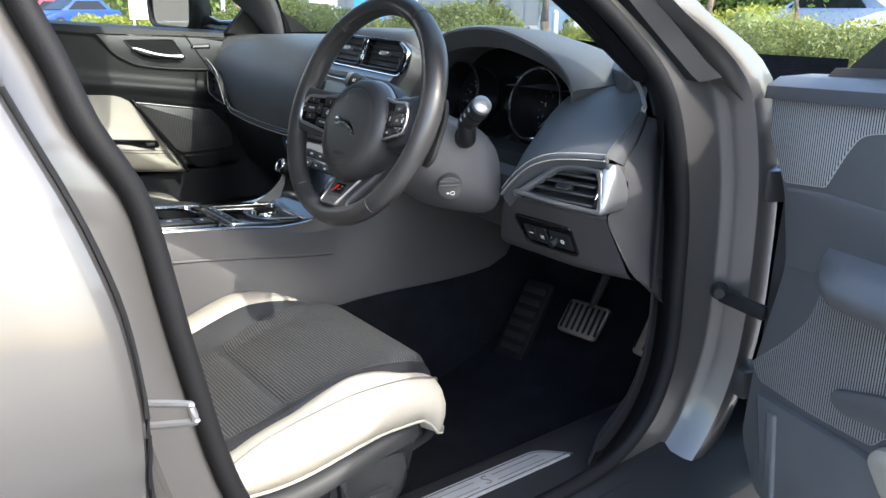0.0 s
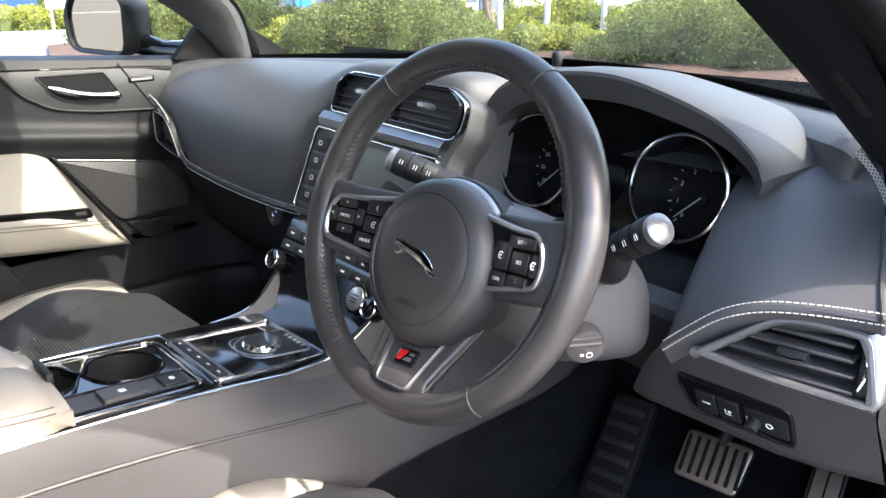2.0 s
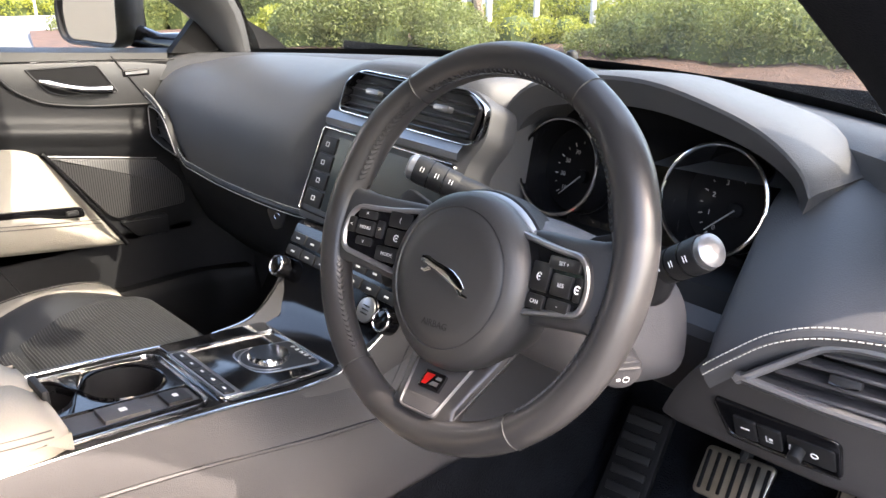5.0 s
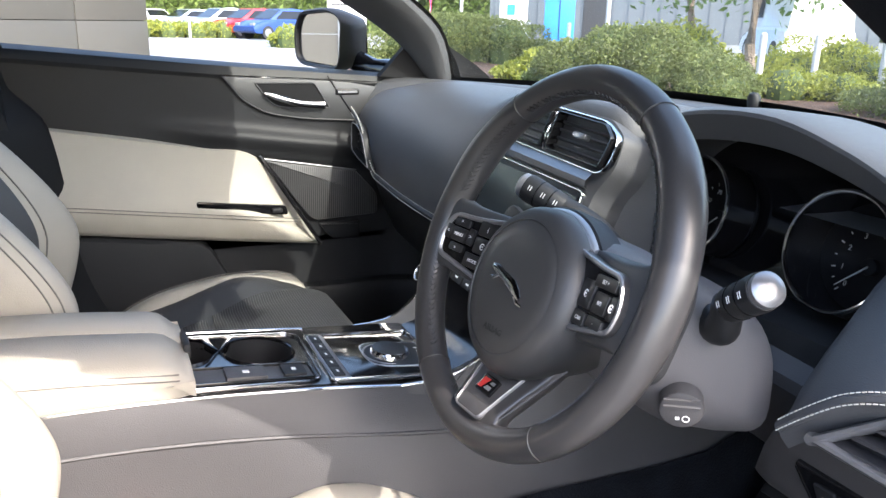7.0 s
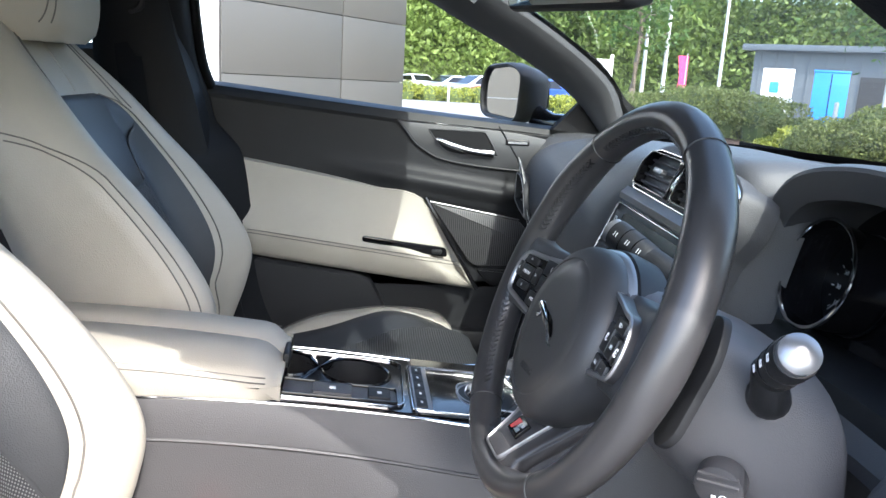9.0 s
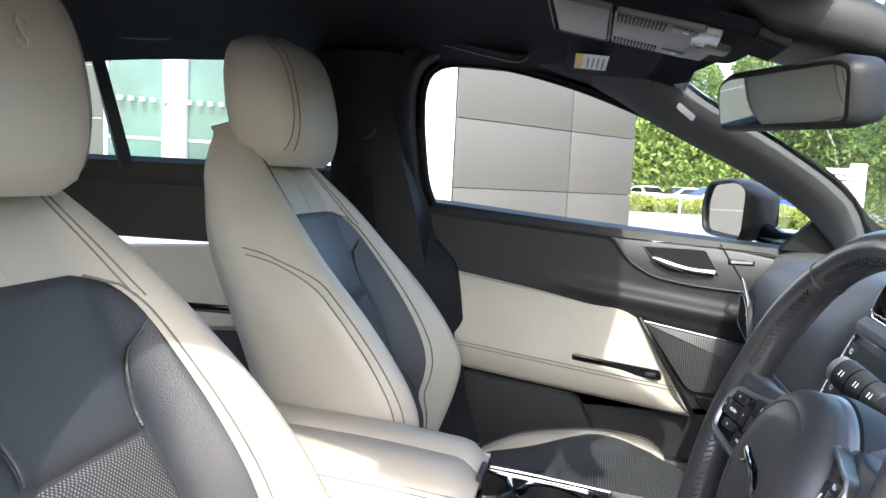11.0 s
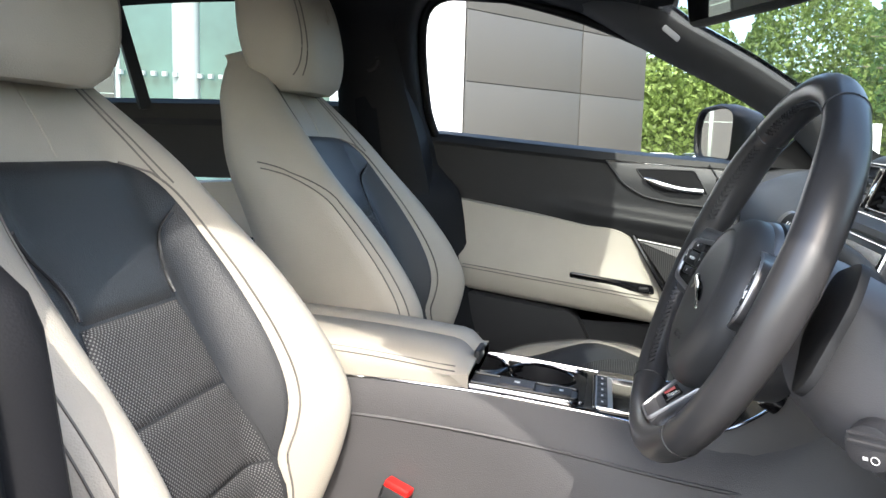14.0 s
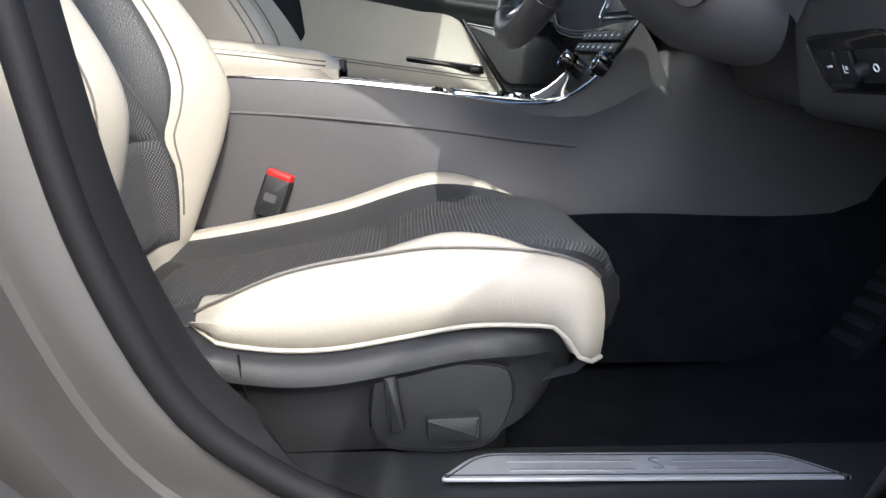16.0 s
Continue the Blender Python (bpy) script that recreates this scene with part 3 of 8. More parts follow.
def seat(at, outer, label, group):
    """A sports seat; outer: the side (1 or -1) on which its switches lie."""
    t = thing("sports_seat", label, "seat", group, at=at)
    # backrest shell
    sh, rings = Shape(), []
    for j in range(73):
        z = 0.43 + 0.66 * j / 72
        w = back_half(z)
        front = [(w * math.sin(q), back_front(w * math.sin(q), z), z) for q in np.linspace(-math.pi / 2, math.pi / 2, 65)]
        yb = back_middle(z) - table(z, (0.44, 0.14), (0.8, 0.13), (1.0, 0.10), (1.09, 0.05))
        ye = back_front(w, z)
        rear_pts = [(w * 1.0, ye * 0.6 + yb * 0.4, z), (w * 0.97, ye * 0.25 + yb * 0.75, z), (w * 0.86, yb, z), (0, yb - 0.015, z), (-w * 0.86, yb, z), (-w * 0.97, ye * 0.25 + yb * 0.75, z), (-w, ye * 0.6 + yb * 0.4, z)]
        rings.append(front + rear_pts)
    top = rings[-1]
    mid = Vector((0, sum(p[1] for p in top) / len(top), 1.10))
    rings.append([tuple(Vector(p).lerp(mid, 0.35) + Vector((0, 0, 0.008))) for p in top])
    rings.append([tuple(Vector(p).lerp(mid, 0.9) + Vector((0, 0, 0.002))) for p in top])
    sh.loft(rings)
    backrest = part("backrest", sh, LEATHER_CREAM, t, "cream leather backrest with side bolsters", sharp=60)
    # dark insert: upper leather, three woven fields, two wings
    def face(x, z):
        return (x, back_front(x, z) + 0.0015, z)
    def base_half(z):
        return core_half(z) + 0.004 if z < 0.57 else insert_half(z) if z > 0.9 else max(insert_half(z), core_half(z) + 0.003)
    under = Shape()
    under.grid([[(x, back_front(x, z) + 0.0012, z) for x in np.linspace(-base_half(z), base_half(z), 45)] for z in np.linspace(0.468, 0.948, 60)])
    part("insert_base", under, LEATHER_DARK, backrest)
    up = pad(Shape(), lambda s, r: face((2 * s - 1) * (min(core_half(0.80 + 0.151 * r) + 0.002, insert_half(0.80 + 0.151 * r)) if r < 0.66 else insert_half(0.80 + 0.151 * r)), 0.80 + 0.151 * r), 28, 22, 0.005, 0.0005, turn=-1)
    part("upper_insert", up, LEATHER_DARK, backrest, "smooth dark leather insert")
    for z0, z1 in ((0.70, 0.797), (0.60, 0.697), (0.47, 0.597)):
        f = pad(Shape(), lambda s, r: face((2 * s - 1) * core_half(z0 + (z1 - z0) * r), z0 + (z1 - z0) * r), 26, 14, 0.005, 0.0002, power=24, turn=-1)
        part("woven_field", f, MESH_BACK, backrest, "dotted woven black fabric")
    for sg in (-1, 1):
        def wing(s, r):
            z = 0.60 + 0.300 * r
            a, b = core_half(z) + 0.002, insert_half(z)
            b = max(b, a + 0.002)
            x = a + (b - a) * s
            return face(sg * x if sg > 0 else -(a + (b - a) * (1 - s)), z)
        part("wing", pad(Shape(), wing, 16, 32, 0.0010, 0.0003, power=24, turn=-1), LEATHER_DARK, backrest, "grained dark leather wing")
        crease = [Vector(face(sg * core_half(z), z)) + Vector((0, 0.0035, 0)) for z in np.linspace(0.806, 0.892, 16)]
        part("insert_seam", Shape().tube(crease, 0.0022, 6), LEATHER_DARK, backrest, "raised seam beside the wing")
        line = Shape()
        line.tube([face(sg * (insert_half(z) + 0.007), z) for z in np.linspace(0.50, 0.949, 40)], 0.0014, 5)
        part("stitching", line, STITCH_DARK, backrest)
        for k, lift in ((0.975, 0.0), (0.94, 0.010)):
            # up the bolster's edge, then over the shoulder to the rear of the side
            pts = [(sg * back_half(z) * k, back_front(back_half(z) * k, z) + 0.0006, z) for z in np.linspace(0.46, 0.84 + lift, 40)]
            for q in np.linspace(0.1, 1, 16):
                z = 0.84 + lift + 0.055 * math.sin(q * math.pi / 2)
                w = back_half(z)
                ye, yb = back_front(w, z), back_middle(z) - table(z, (0.44, 0.14), (0.8, 0.13), (1.0, 0.10), (1.09, 0.05))
                s = k + (1.0 - k) * smooth01(q * 2)
                front = back_front(w * s, z)
                back_q = smooth01((q - 0.45) / 0.55)
                pts.append((sg * w * s + sg * 0.0008, front + 0.0006 + (ye * 0.6 + yb * 0.4 - front) * back_q, z))
            part("stitching", Shape().tube(pts, 0.0012, 5), STITCH_DARK, backrest)
        for k in (0.0, 0.009):
            pts = []
            for q in np.linspace(0, 1, 16):
                z = 1.068 - 0.143 * q
                x = 0.078 + k + (insert_half(0.925) + 0.006 - 0.078) * q
                pts.append((sg * x, back_front(x, z) + 0.0008, z))
            part("stitching", Shape().tube(pts, 0.0011, 5), STITCH_DARK, backrest)
    part("centre_seam", Shape().tube([(0, back_front(0, z) + 0.0003, z) for z in np.linspace(0.955, 1.065, 12)], 0.0012, 5), LEATHER_CREAM, backrest)
    # headrest
    hd, rings = Shape(), []
    for j in range(15):
        q = j / 14
        z = 1.03 + 0.215 * q
        w = table(q, (0, 0.085), (0.06, 0.106), (0.3, 0.126), (0.6, 0.131), (0.85, 0.120), (0.96, 0.100), (1, 0.075))
        d = table(q, (0, 0.038), (0.06, 0.052), (0.3, 0.066), (0.6, 0.066), (0.85, 0.058), (0.96, 0.044), (1, 0.026))
        yc = -0.075 - 0.035 * q
        rings.append([(w * math.copysign(abs(math.cos(a)) ** 0.42, math.cos(a)), yc + d * math.copysign(abs(math.sin(a)) ** 0.55, math.sin(a)) - 0.012 * math.cos(a) ** 2, z) for a in np.linspace(0, 2 * math.pi, 49)[:-1]])
    hd.loft(rings)
    head = part("headrest", hd, LEATHER_CREAM, t, "cream leather headrest with dark twin stitching", sharp=60)
    for sg in (-1, 1):
        for off in (0.098, 0.108):
            pts = []
            for q in np.linspace(0.12, 0.985, 40):
                z = 1.03 + 0.215 * q
                w = table(q, (0, 0.085), (0.06, 0.106), (0.3, 0.126), (0.6, 0.131), (0.85, 0.120), (0.96, 0.100), (1, 0.075))
                d = table(q, (0, 0.038), (0.06, 0.052), (0.3, 0.066), (0.6, 0.066), (0.85, 0.058), (0.96, 0.044), (1, 0.026))
                c = min((off - 0.02 * (1 - smooth01(q * 8)) - 0.02 * smooth01((q - 0.9) * 10)) / w, 0.97) ** (1 / 0.42)
                a = math.acos(min(c, 1))
                pts.append((sg * w * math.cos(a) ** 0.42, -0.075 - 0.035 * q + d * math.sin(a) ** 0.55 - 0.012 * math.cos(a) ** 2 + 0.0005, z))
            part("stitching", Shape().tube(pts, 0.0012, 5), STITCH_DARK, head)
    lettering("S", 0.046, axes((0.0, -0.0262, 1.172), (-1, 0, 0), (0, -0.16, 1)), LEATHER_CREAM, head, 0.0010)
    # cushion
    def seat_top(x, y):
        s = abs(x) / 0.235
        base = table(y, (0.10, 0.44), (0.2, 0.448), (0.3, 0.462), (0.42, 0.487), (0.52, 0.512), (0.575, 0.520), (0.605, 0.508), (0.618, 0.488))
        rim = table(y, (0.10, 0.455), (0.23, 0.477), (0.355, 0.505), (0.47, 0.543), (0.52, 0.542), (0.565, 0.527), (0.605, 0.508), (0.618, 0.485))
        k = smooth01((s - 0.42) / 0.38)
        z = base * (1 - k) + rim * k
        if s > 0.82:
            z -= 0.03 * (1 - math.sqrt(max(0.0, 1 - ((s - 0.82) / 0.18) ** 2)))
        return z
    def nose(x, y):
        """The middle of the cushion bulges forward at the knees."""
        return y + 0.040 * smooth01((y - 0.50) / 0.118) * (1 - smooth01((abs(x) - 0.12) / 0.09))
    cu, rows = Shape(), []
    for y in list(np.linspace(0.10, 0.618, 34)):
        w = 0.235 * (1 - 0.10 * smooth01((y - 0.55) / 0.10) ** 2)
        rows.append([(w * math.sin(q), nose(w * math.sin(q), y), seat_top(w * math.sin(q), y)) for q in np.linspace(-math.pi / 2, math.pi / 2, 37)])
    last = rows[-1]
    for dy, zz in ((0.002, 0.462), (-0.004, 0.44), (-0.02, 0.425), (-0.06, 0.415)):
        rows.append([(x * 0.98, y + dy, zz + (z - 0.48) * 0.4) for x, y, z in last])
    cu.grid(rows)
    cushion = part("cushion", cu, LEATHER_DARK, t, "dark leather seat cushion", sharp=60)
    for y0, y1 in ((0.16, 0.418), (0.421, 0.614)):
        def fld(s, r):
            y = y0 + (y1 - y0) * r
            h = table(y, (0.16, 0.075), (0.2, 0.10), (0.3, 0.118), (0.42, 0.125), (0.55, 0.145), (0.62, 0.15))
            x = (2 * s - 1) * h
            return (x, nose(x, y), seat_top(x, y) + 0.001)
        part("woven_field", pad(Shape(), fld, 28, 20, 0.005, 0.0015), MESH_SEAT, cushion, "black ribbed woven fabric")
    inner = -outer
    band = Shape()
    def rim_band(s, r):
        y = 0.13 + 0.478 * r
        w = 0.235
        x = w * (0.70 + 0.285 * s) * (1 - 0.08 * smooth01((y - 0.57) / 0.07) - 0.10 * smooth01((y - 0.55) / 0.10) ** 2)
        return (inner * x, y, seat_top(x, y) + 0.001) if inner > 0 else (-0.235 * (0.985 - 0.285 * s) * (1 - 0.08 * smooth01((y - 0.57) / 0.07) - 0.10 * smooth01((y - 0.55) / 0.10) ** 2), y, seat_top(0.235 * (0.985 - 0.285 * s), y) + 0.001)
    part("inner_edge_band", pad(band, rim_band, 12, 50, 0.004, 0.001), LEATHER_CREAM, cushion, "narrow cream leather edging")
    # cream outer side with piping and the dark plastic base with switches
    low = lambda y: table(y, (0.20, 0.470), (0.262, 0.476), (0.28, 0.464), (0.303, 0.459), (0.345, 0.455), (0.388, 0.457), (0.44, 0.466), (0.498, 0.476), (0.55, 0.476), (0.576, 0.472), (0.590, 0.452), (0.600, 0.442), (0.618, 0.440))
    high = lambda y: table(y, (0.262, 0.481), (0.282, 0.493), (0.343, 0.519), (0.436, 0.537), (0.482, 0.541), (0.558, 0.537), (0.600, 0.525), (0.618, 0.508))
    cs, rows = Shape(), []
    for j in range(31):
        y = 0.262 + 0.356 * j / 30
        pinch = 0.02 * smooth01((y - 0.59) / 0.03) ** 2 + 0.012 * smooth01((0.29 - y) / 0.03)
        zt, zl = high(y), low(y)
        lid = lambda x, z: max(z, seat_top(x, y) + 0.003)
        row = [(0.184 - pinch, y, seat_top(0.184, y) - 0.004), (0.189 - pinch, y, seat_top(0.189, y) + 0.002), (0.200 - pinch, y, lid(0.200, zt - 0.003)), (0.222 - pinch, y, lid(0.222, zt)), (0.238 - pinch, y, zt - 0.010), (0.247 - pinch, y, zt * 0.6 + zl * 0.4), (0.246 - pinch, y, zl * 0.7 + zt * 0.3), (0.238 - pinch, y, zl), (0.20 - pinch, y, zl - 0.01)]
        rows.append([(outer * x, y, z) for x, y, z in row])
    cs.grid(rows, flip=outer > 0)
    cs.cap(rows[-1] if outer > 0 else rows[-1][::-1])
    side = part("side_bolster", cs, LEATHER_CREAM, cushion, "plump cream leather side bolster", sharp=60)
    for k, dz in ((3, 0.001), (3, -0.006)):
        part("stitching", Shape().tube([(r[k][0] * 1.02, r[k][1], r[k][2] + dz) for r in rows], 0.0011, 5), STITCH_DARK, side)
    part("piping", Shape().tube([(r[7][0] * 1.01, r[7][1], r[7][2]) for r in rows], 0.0022, 6), LEATHER_CREAM, side)
    tb, rows = Shape(), []
    for j in range(41):
        y = 0.12 + 0.475 * j / 40
        zt = low(y) - 0.004 - 0.02 * smooth01((0.27 - y) / 0.1)
        zb = table(y, (0.12, 0.36), (0.4, 0.36), (0.52, 0.37), (0.56, 0.39), (0.595, 0.43))
        x1 = table(y, (0.12, 0.240), (0.3, 0.255), (0.5, 0.25), (0.56, 0.236), (0.595, 0.20))
        rows.append([(outer * x, y, z) for x, z in ((x1 - 0.05, zt + 0.002), (x1 - 0.012, zt), (x1, zt - 0.008), (x1 + 0.002, zt - 0.022), (x1 - 0.010, zt - 0.032), (x1 - 0.012, zt * 0.4 + zb * 0.6), (x1 - 0.02, zb), (x1 - 0.08, zb - 0.01))])
    tb.grid(rows, flip=outer > 0)
    base = part("side_trim", tb, PLASTIC, t, "dark grained plastic seat side trim", sharp=50)
    inner_base = Shape().box((0, 0.33, 0.38), (0.40, 0.42, 0.13), None, 0.02)
    part("seat_frame", inner_base, PLASTIC, t)
    M = Matrix.Translation((outer * 0.242, 0, 0)) @ Matrix(((0, 0, outer, 0), (1, 0, 0, 0), (0, 1, 0, 0), (0, 0, 0, 1)))
    pan = [(p.x, p.y) for p in ring_curve([(0.418, 0.375, 0), (0.416, 0.425, 0), (0.434, 0.443, 0), (0.518, 0.443, 0), (0.536, 0.428, 0), (0.533, 0.395, 0), (0.512, 0.368, 0), (0.46, 0.364, 0)], 28)]
    part("switch_panel", Shape().prism(pan if outer > 0 else pan, 0.003, 0.002, M), PLASTIC, base)
    part("panel_groove", Shape().tube([M @ Vector((y, z, 0.0030)) for y, z in pan], 0.0014, 5, closed=True), RUBBER, base)
    part("trim_joint", Shape().tube([M @ Vector((y, z, 0.0135)) for y, z in ((0.306, 0.458), (0.308, 0.435))] + [M @ Vector((0.310, 0.415, 0.0035)), M @ Vector((0.313, 0.395, 0.0030))], 0.0013, 5), RUBBER, base)
    part("trim_slot", Shape().tube([M @ Vector((0.250, 0.442, 0.012)), M @ Vector((0.287, 0.437, 0.013))], 0.0016, 6), SATIN, base)
    sw = rounded([(0.425, 0.436), (0.436, 0.437), (0.443, 0.387), (0.430, 0.384)], 0.003)
    part("recline_switch", Shape().prism(sw, 0.014, 0.003, M), PLASTIC, base)
    sw = rounded([(0.461, 0.398), (0.509, 0.400), (0.508, 0.377), (0.463, 0.375)], 0.004)
    part("slide_switch", Shape().prism(sw, 0.014, 0.004, M), PLASTIC, base)
    return t


DRIVER = seat((0.355, 0, 0), 1, "cream and dark leather driver's sports seat with woven insert", "front seats")
PASSENGER = seat((-0.362, 0.02, 0.040), -1, "cream and dark leather passenger sports seat beside the door", "front seats")


# ---- steering wheel ----
WHEEL = Matrix.Translation((0.355, 0.624, 0.877)) @ Matrix.Rotation(radians(2.5), 4, "Z") @ Matrix.Rotation(radians(67.4), 4, "X") @ Matrix.Rotation(radians(2.5), 4, "Z")
R_RIM = 0.1655


def grip(deg):
    """Radius of the rim's section at an angle: fuller at the thumb rests, slimmer below."""
    deg %= 360
    g = 0.0153 - 0.0008 * math.exp(-((deg - 270) / 50) ** 2)
    for c in (32, 148):
        g += 0.0020 * math.exp(-((deg - c) / 15) ** 2)
    for c in (0, 180, 360):
        g += 0.0012 * math.exp(-((deg - c) / 20) ** 2)
    return g


def rim_point(deg, q, lift=0.0):
    """On the rim's surface: deg round the wheel, q round its section (0: outwards, 90: towards the driver)."""
    g = grip(deg) + lift
    a, q = radians(deg), radians(q)
    swell = 0.0045 * sum(math.exp(-((deg % 360 - c) / 9) ** 2) for c in (18, 162)) * max(0.0, -math.cos(q)) ** 2
    r = R_RIM + g * math.cos(q) - swell
    return Vector((r * math.cos(a), r * math.sin(a), g * 1.06 * math.sin(q)))


def pad_z(x):
    """The button pads rise from the cover out to the rim."""
    return -0.004 + 0.018 * smooth01((abs(x) - 0.05) / 0.10)


def sloped(outline, z0, z1, inner=0.0, bevel=0.0):
    """A plate over an outline that follows the rise of the button pads, from z0 to z1 above it."""
    sh = Shape()
    rows = [[(x, y, pad_z(x) + z0) for x, y in outline], [(x, y, pad_z(x) + z1 - bevel) for x, y in outline]]
    if bevel:
        rows.append([(x, y, pad_z(x) + z1) for x, y in inset(outline, bevel)])
    sh.grid(rows, close=True)
    sh.cap(rows[-1])
    return sh


def wheel_thing():
    """Built lying in the x-y plane, its face towards +z; then tilted onto the column."""
    t = thing("steering_wheel", "black leather three-spoke sports steering wheel with silver trim", "steering wheel")
    t.matrix_world = WHEEL
    rim = Shape()
    rim.grid([[rim_point(360 * i / 128, 360 * k / 22) for k in range(22)] for i in range(128)], close=True, wrap=True)
    rim_ob = part("rim", rim, LEATHER_WHEEL, t, "smooth black leather rim with stitched inner edge")
    for deg in (57, 126, 236, 306):
        part("seam", Shape().tube([rim_point(deg, q, 0.0002) for q in range(0, 360, 15)], 0.0007, 4, closed=True), SEAM, rim_ob)
    for a0, a1 in ((130, 166), (190, 232), (-50, -10), (14, 53), (60, 122)):
        zig = Shape()
        n = int((a1 - a0) / 2.1)
        for k in range(n):
            a = a0 + (a1 - a0) * k / n
            zig.tube([rim_point(a, 140, 0.0003), rim_point(a + 1.5, 151, 0.0007), rim_point(a + 0.1, 163, 0.0003)], 0.0009, 5)
            zig.tube([rim_point(a + 1.5, 151, 0.0007), rim_point(a + 2.1, 141, 0.0003)], 0.0006, 4)
        part("stitching", zig, WHEEL_THREAD, rim_ob, "thick dark cross stitching")
    # airbag boss, a little below the rim's middle
    BOSS = Vector((0.003, -0.029, -0.014))
    boss, rings = Shape(), []
    for z, r in ((-0.062, 0.060), (-0.030, 0.071), (-0.006, 0.0765), (0.008, 0.0775), (0.018, 0.0755), (0.025, 0.070), (0.0290, 0.0635), (0.0300, 0.0608), (0.0288, 0.0600), (0.0288, 0.0594), (0.0300, 0.0586), (0.0312, 0.045), (0.0318, 0.03), (0.032, 0.012)):
        rings.append([BOSS + Vector((r * math.cos(a), r * math.sin(a) * (1.0 + 0.05 * (math.sin(a) < 0) * math.sin(a) ** 2), z)) for a in np.linspace(0, 2 * math.pi, 65)[:-1]])
    boss.loft(rings)
    bag = part("airbag_cover", boss, AIRBAG, t, "round dark airbag cover", sharp=60)
    # leaping emblem, kept as a plain slanted relief
    emblem = Shape()
    body_path = [(-0.029, 0.0095), (-0.022, 0.0085), (-0.012, 0.0055), (-0.002, 0.003), (0.008, 0.0), (0.017, -0.0045), (0.024, -0.0085)]
    emblem.tube([BOSS + Vector((x, y, 0.0335)) for x, y in body_path], [0.0030, 0.0046, 0.0042, 0.0052, 0.0056, 0.0046, 0.0022], 10, flat=0.5)
    emblem.tube([BOSS + Vector((x, y, 0.0335)) for x, y in ((-0.017, 0.0035), (-0.024, -0.0005), (-0.028, 0.0005))], [0.0026, 0.0017, 0.0012], 7, flat=0.5)
    emblem.tube([BOSS + Vector((x, y, 0.0335)) for x, y in ((0.015, -0.005), (0.022, -0.0125), (0.030, -0.0135))], [0.0036, 0.0018, 0.0011], 7, flat=0.5)
    part("emblem", emblem, CHROME, bag, "chrome emblem as a plain slanted shape")
    lettering("AIRBAG", 0.0085, Matrix.Translation(BOSS + Vector((0, -0.043, 0.0309))), PLASTIC, bag, 0.0007)
    part("cover_mark", Shape().tube([BOSS + Vector((0.0035 * math.cos(q), -0.034 + 0.003 * math.sin(q), 0.0310)) for q in np.linspace(0.4, 5.0, 10)], 0.0006, 4), PLASTIC, bag)
    arc = Shape()
    arc.grid([[BOSS + Vector((r * math.cos(q), r * math.sin(q), z)) for r, z in ((0.0745, 0.004), (0.0765, 0.0066), (0.0788, 0.0042), (0.0800, -0.001))] for q in np.linspace(radians(36), radians(140), 30)])
    part("top_trim", arc, SATIN, t, "satin silver arc above the cover")
    collar = Shape()
    collar.grid([[BOSS + Vector((r * math.cos(q), r * math.sin(q), z)) for r, z in ((0.0797, -0.001), (0.0818, -0.003), (0.083, -0.012), (0.082, -0.030))] for q in np.linspace(radians(36), radians(140), 30)])
    part("hub_collar", collar, PLASTIC, t, "dark collar behind the silver arc")
    for sg in (-1, 1):
        # leather spoke that runs from the boss into the rim
        sp_sh, rings = Shape(), []
        for x, y0, y1, z0, z1 in ((0.040, -0.052, 0.026, -0.050, -0.014), (0.075, -0.051, 0.028, -0.046, -0.008), (0.110, -0.047, 0.027, -0.036, 0.002), (0.138, -0.044, 0.028, -0.024, 0.010), (0.152, -0.046, 0.032, -0.014, 0.009), (0.162, -0.050, 0.037, -0.006, 0.006)):
            ym, zm, a, b = (y0 + y1) / 2, (z0 + z1) / 2, (y1 - y0) / 2, (z1 - z0) / 2
            rings.append([(sg * x, ym + a * math.copysign(abs(math.cos(q)) ** 0.35, math.cos(q)), zm + b * math.copysign(abs(math.sin(q)) ** 0.35, math.sin(q))) for q in np.linspace(0, 2 * math.pi, 33)[:-1]])
        sp_sh.loft(rings if sg < 0 else rings[::-1])
        sp = part("spoke", sp_sh, SPOKE_GREY, t, "satin dark spoke", sharp=50)
        fo = rounded([(sg * 0.056, 0.0235), (sg * 0.100, 0.0165), (sg * 0.133, 0.0150), (sg * 0.1435, -0.0100), (sg * 0.139, -0.0330), (sg * 0.074, -0.0440)], [0.002, 0.03, 0.016, 0.020, 0.010, 0.004])
        if sg < 0:
            fo = fo[::-1]
        fo = [(x, y) for x, y in fo]
        ring_sh, rows = Shape(), []
        for d, z in ((0.0002, 0.0022), (0.0010, 0.0038), (0.0034, 0.0038), (0.0050, 0.0022), (0.0054, -0.001)):
            rows.append([(x, y, pad_z(x) + z) for x, y in inset(fo, d)])
        ring_sh.grid(rows, close=True)
        wall_sh = Shape()
        wall_sh.grid([[(x, y, pad_z(x) + z) for x, y in inset(fo, d)] for d, z in ((0, -0.012), (0, 0.0005), (0.0004, 0.0024))], close=True)
        part("spoke_wall", wall_sh, LEATHER_WHEEL, sp)
        part("spoke_trim", ring_sh, SATIN, sp, "satin silver button surround")
        part("button_pad", sloped(inset(fo, 0.005), -0.004, 0.0012), GLOSS, sp)
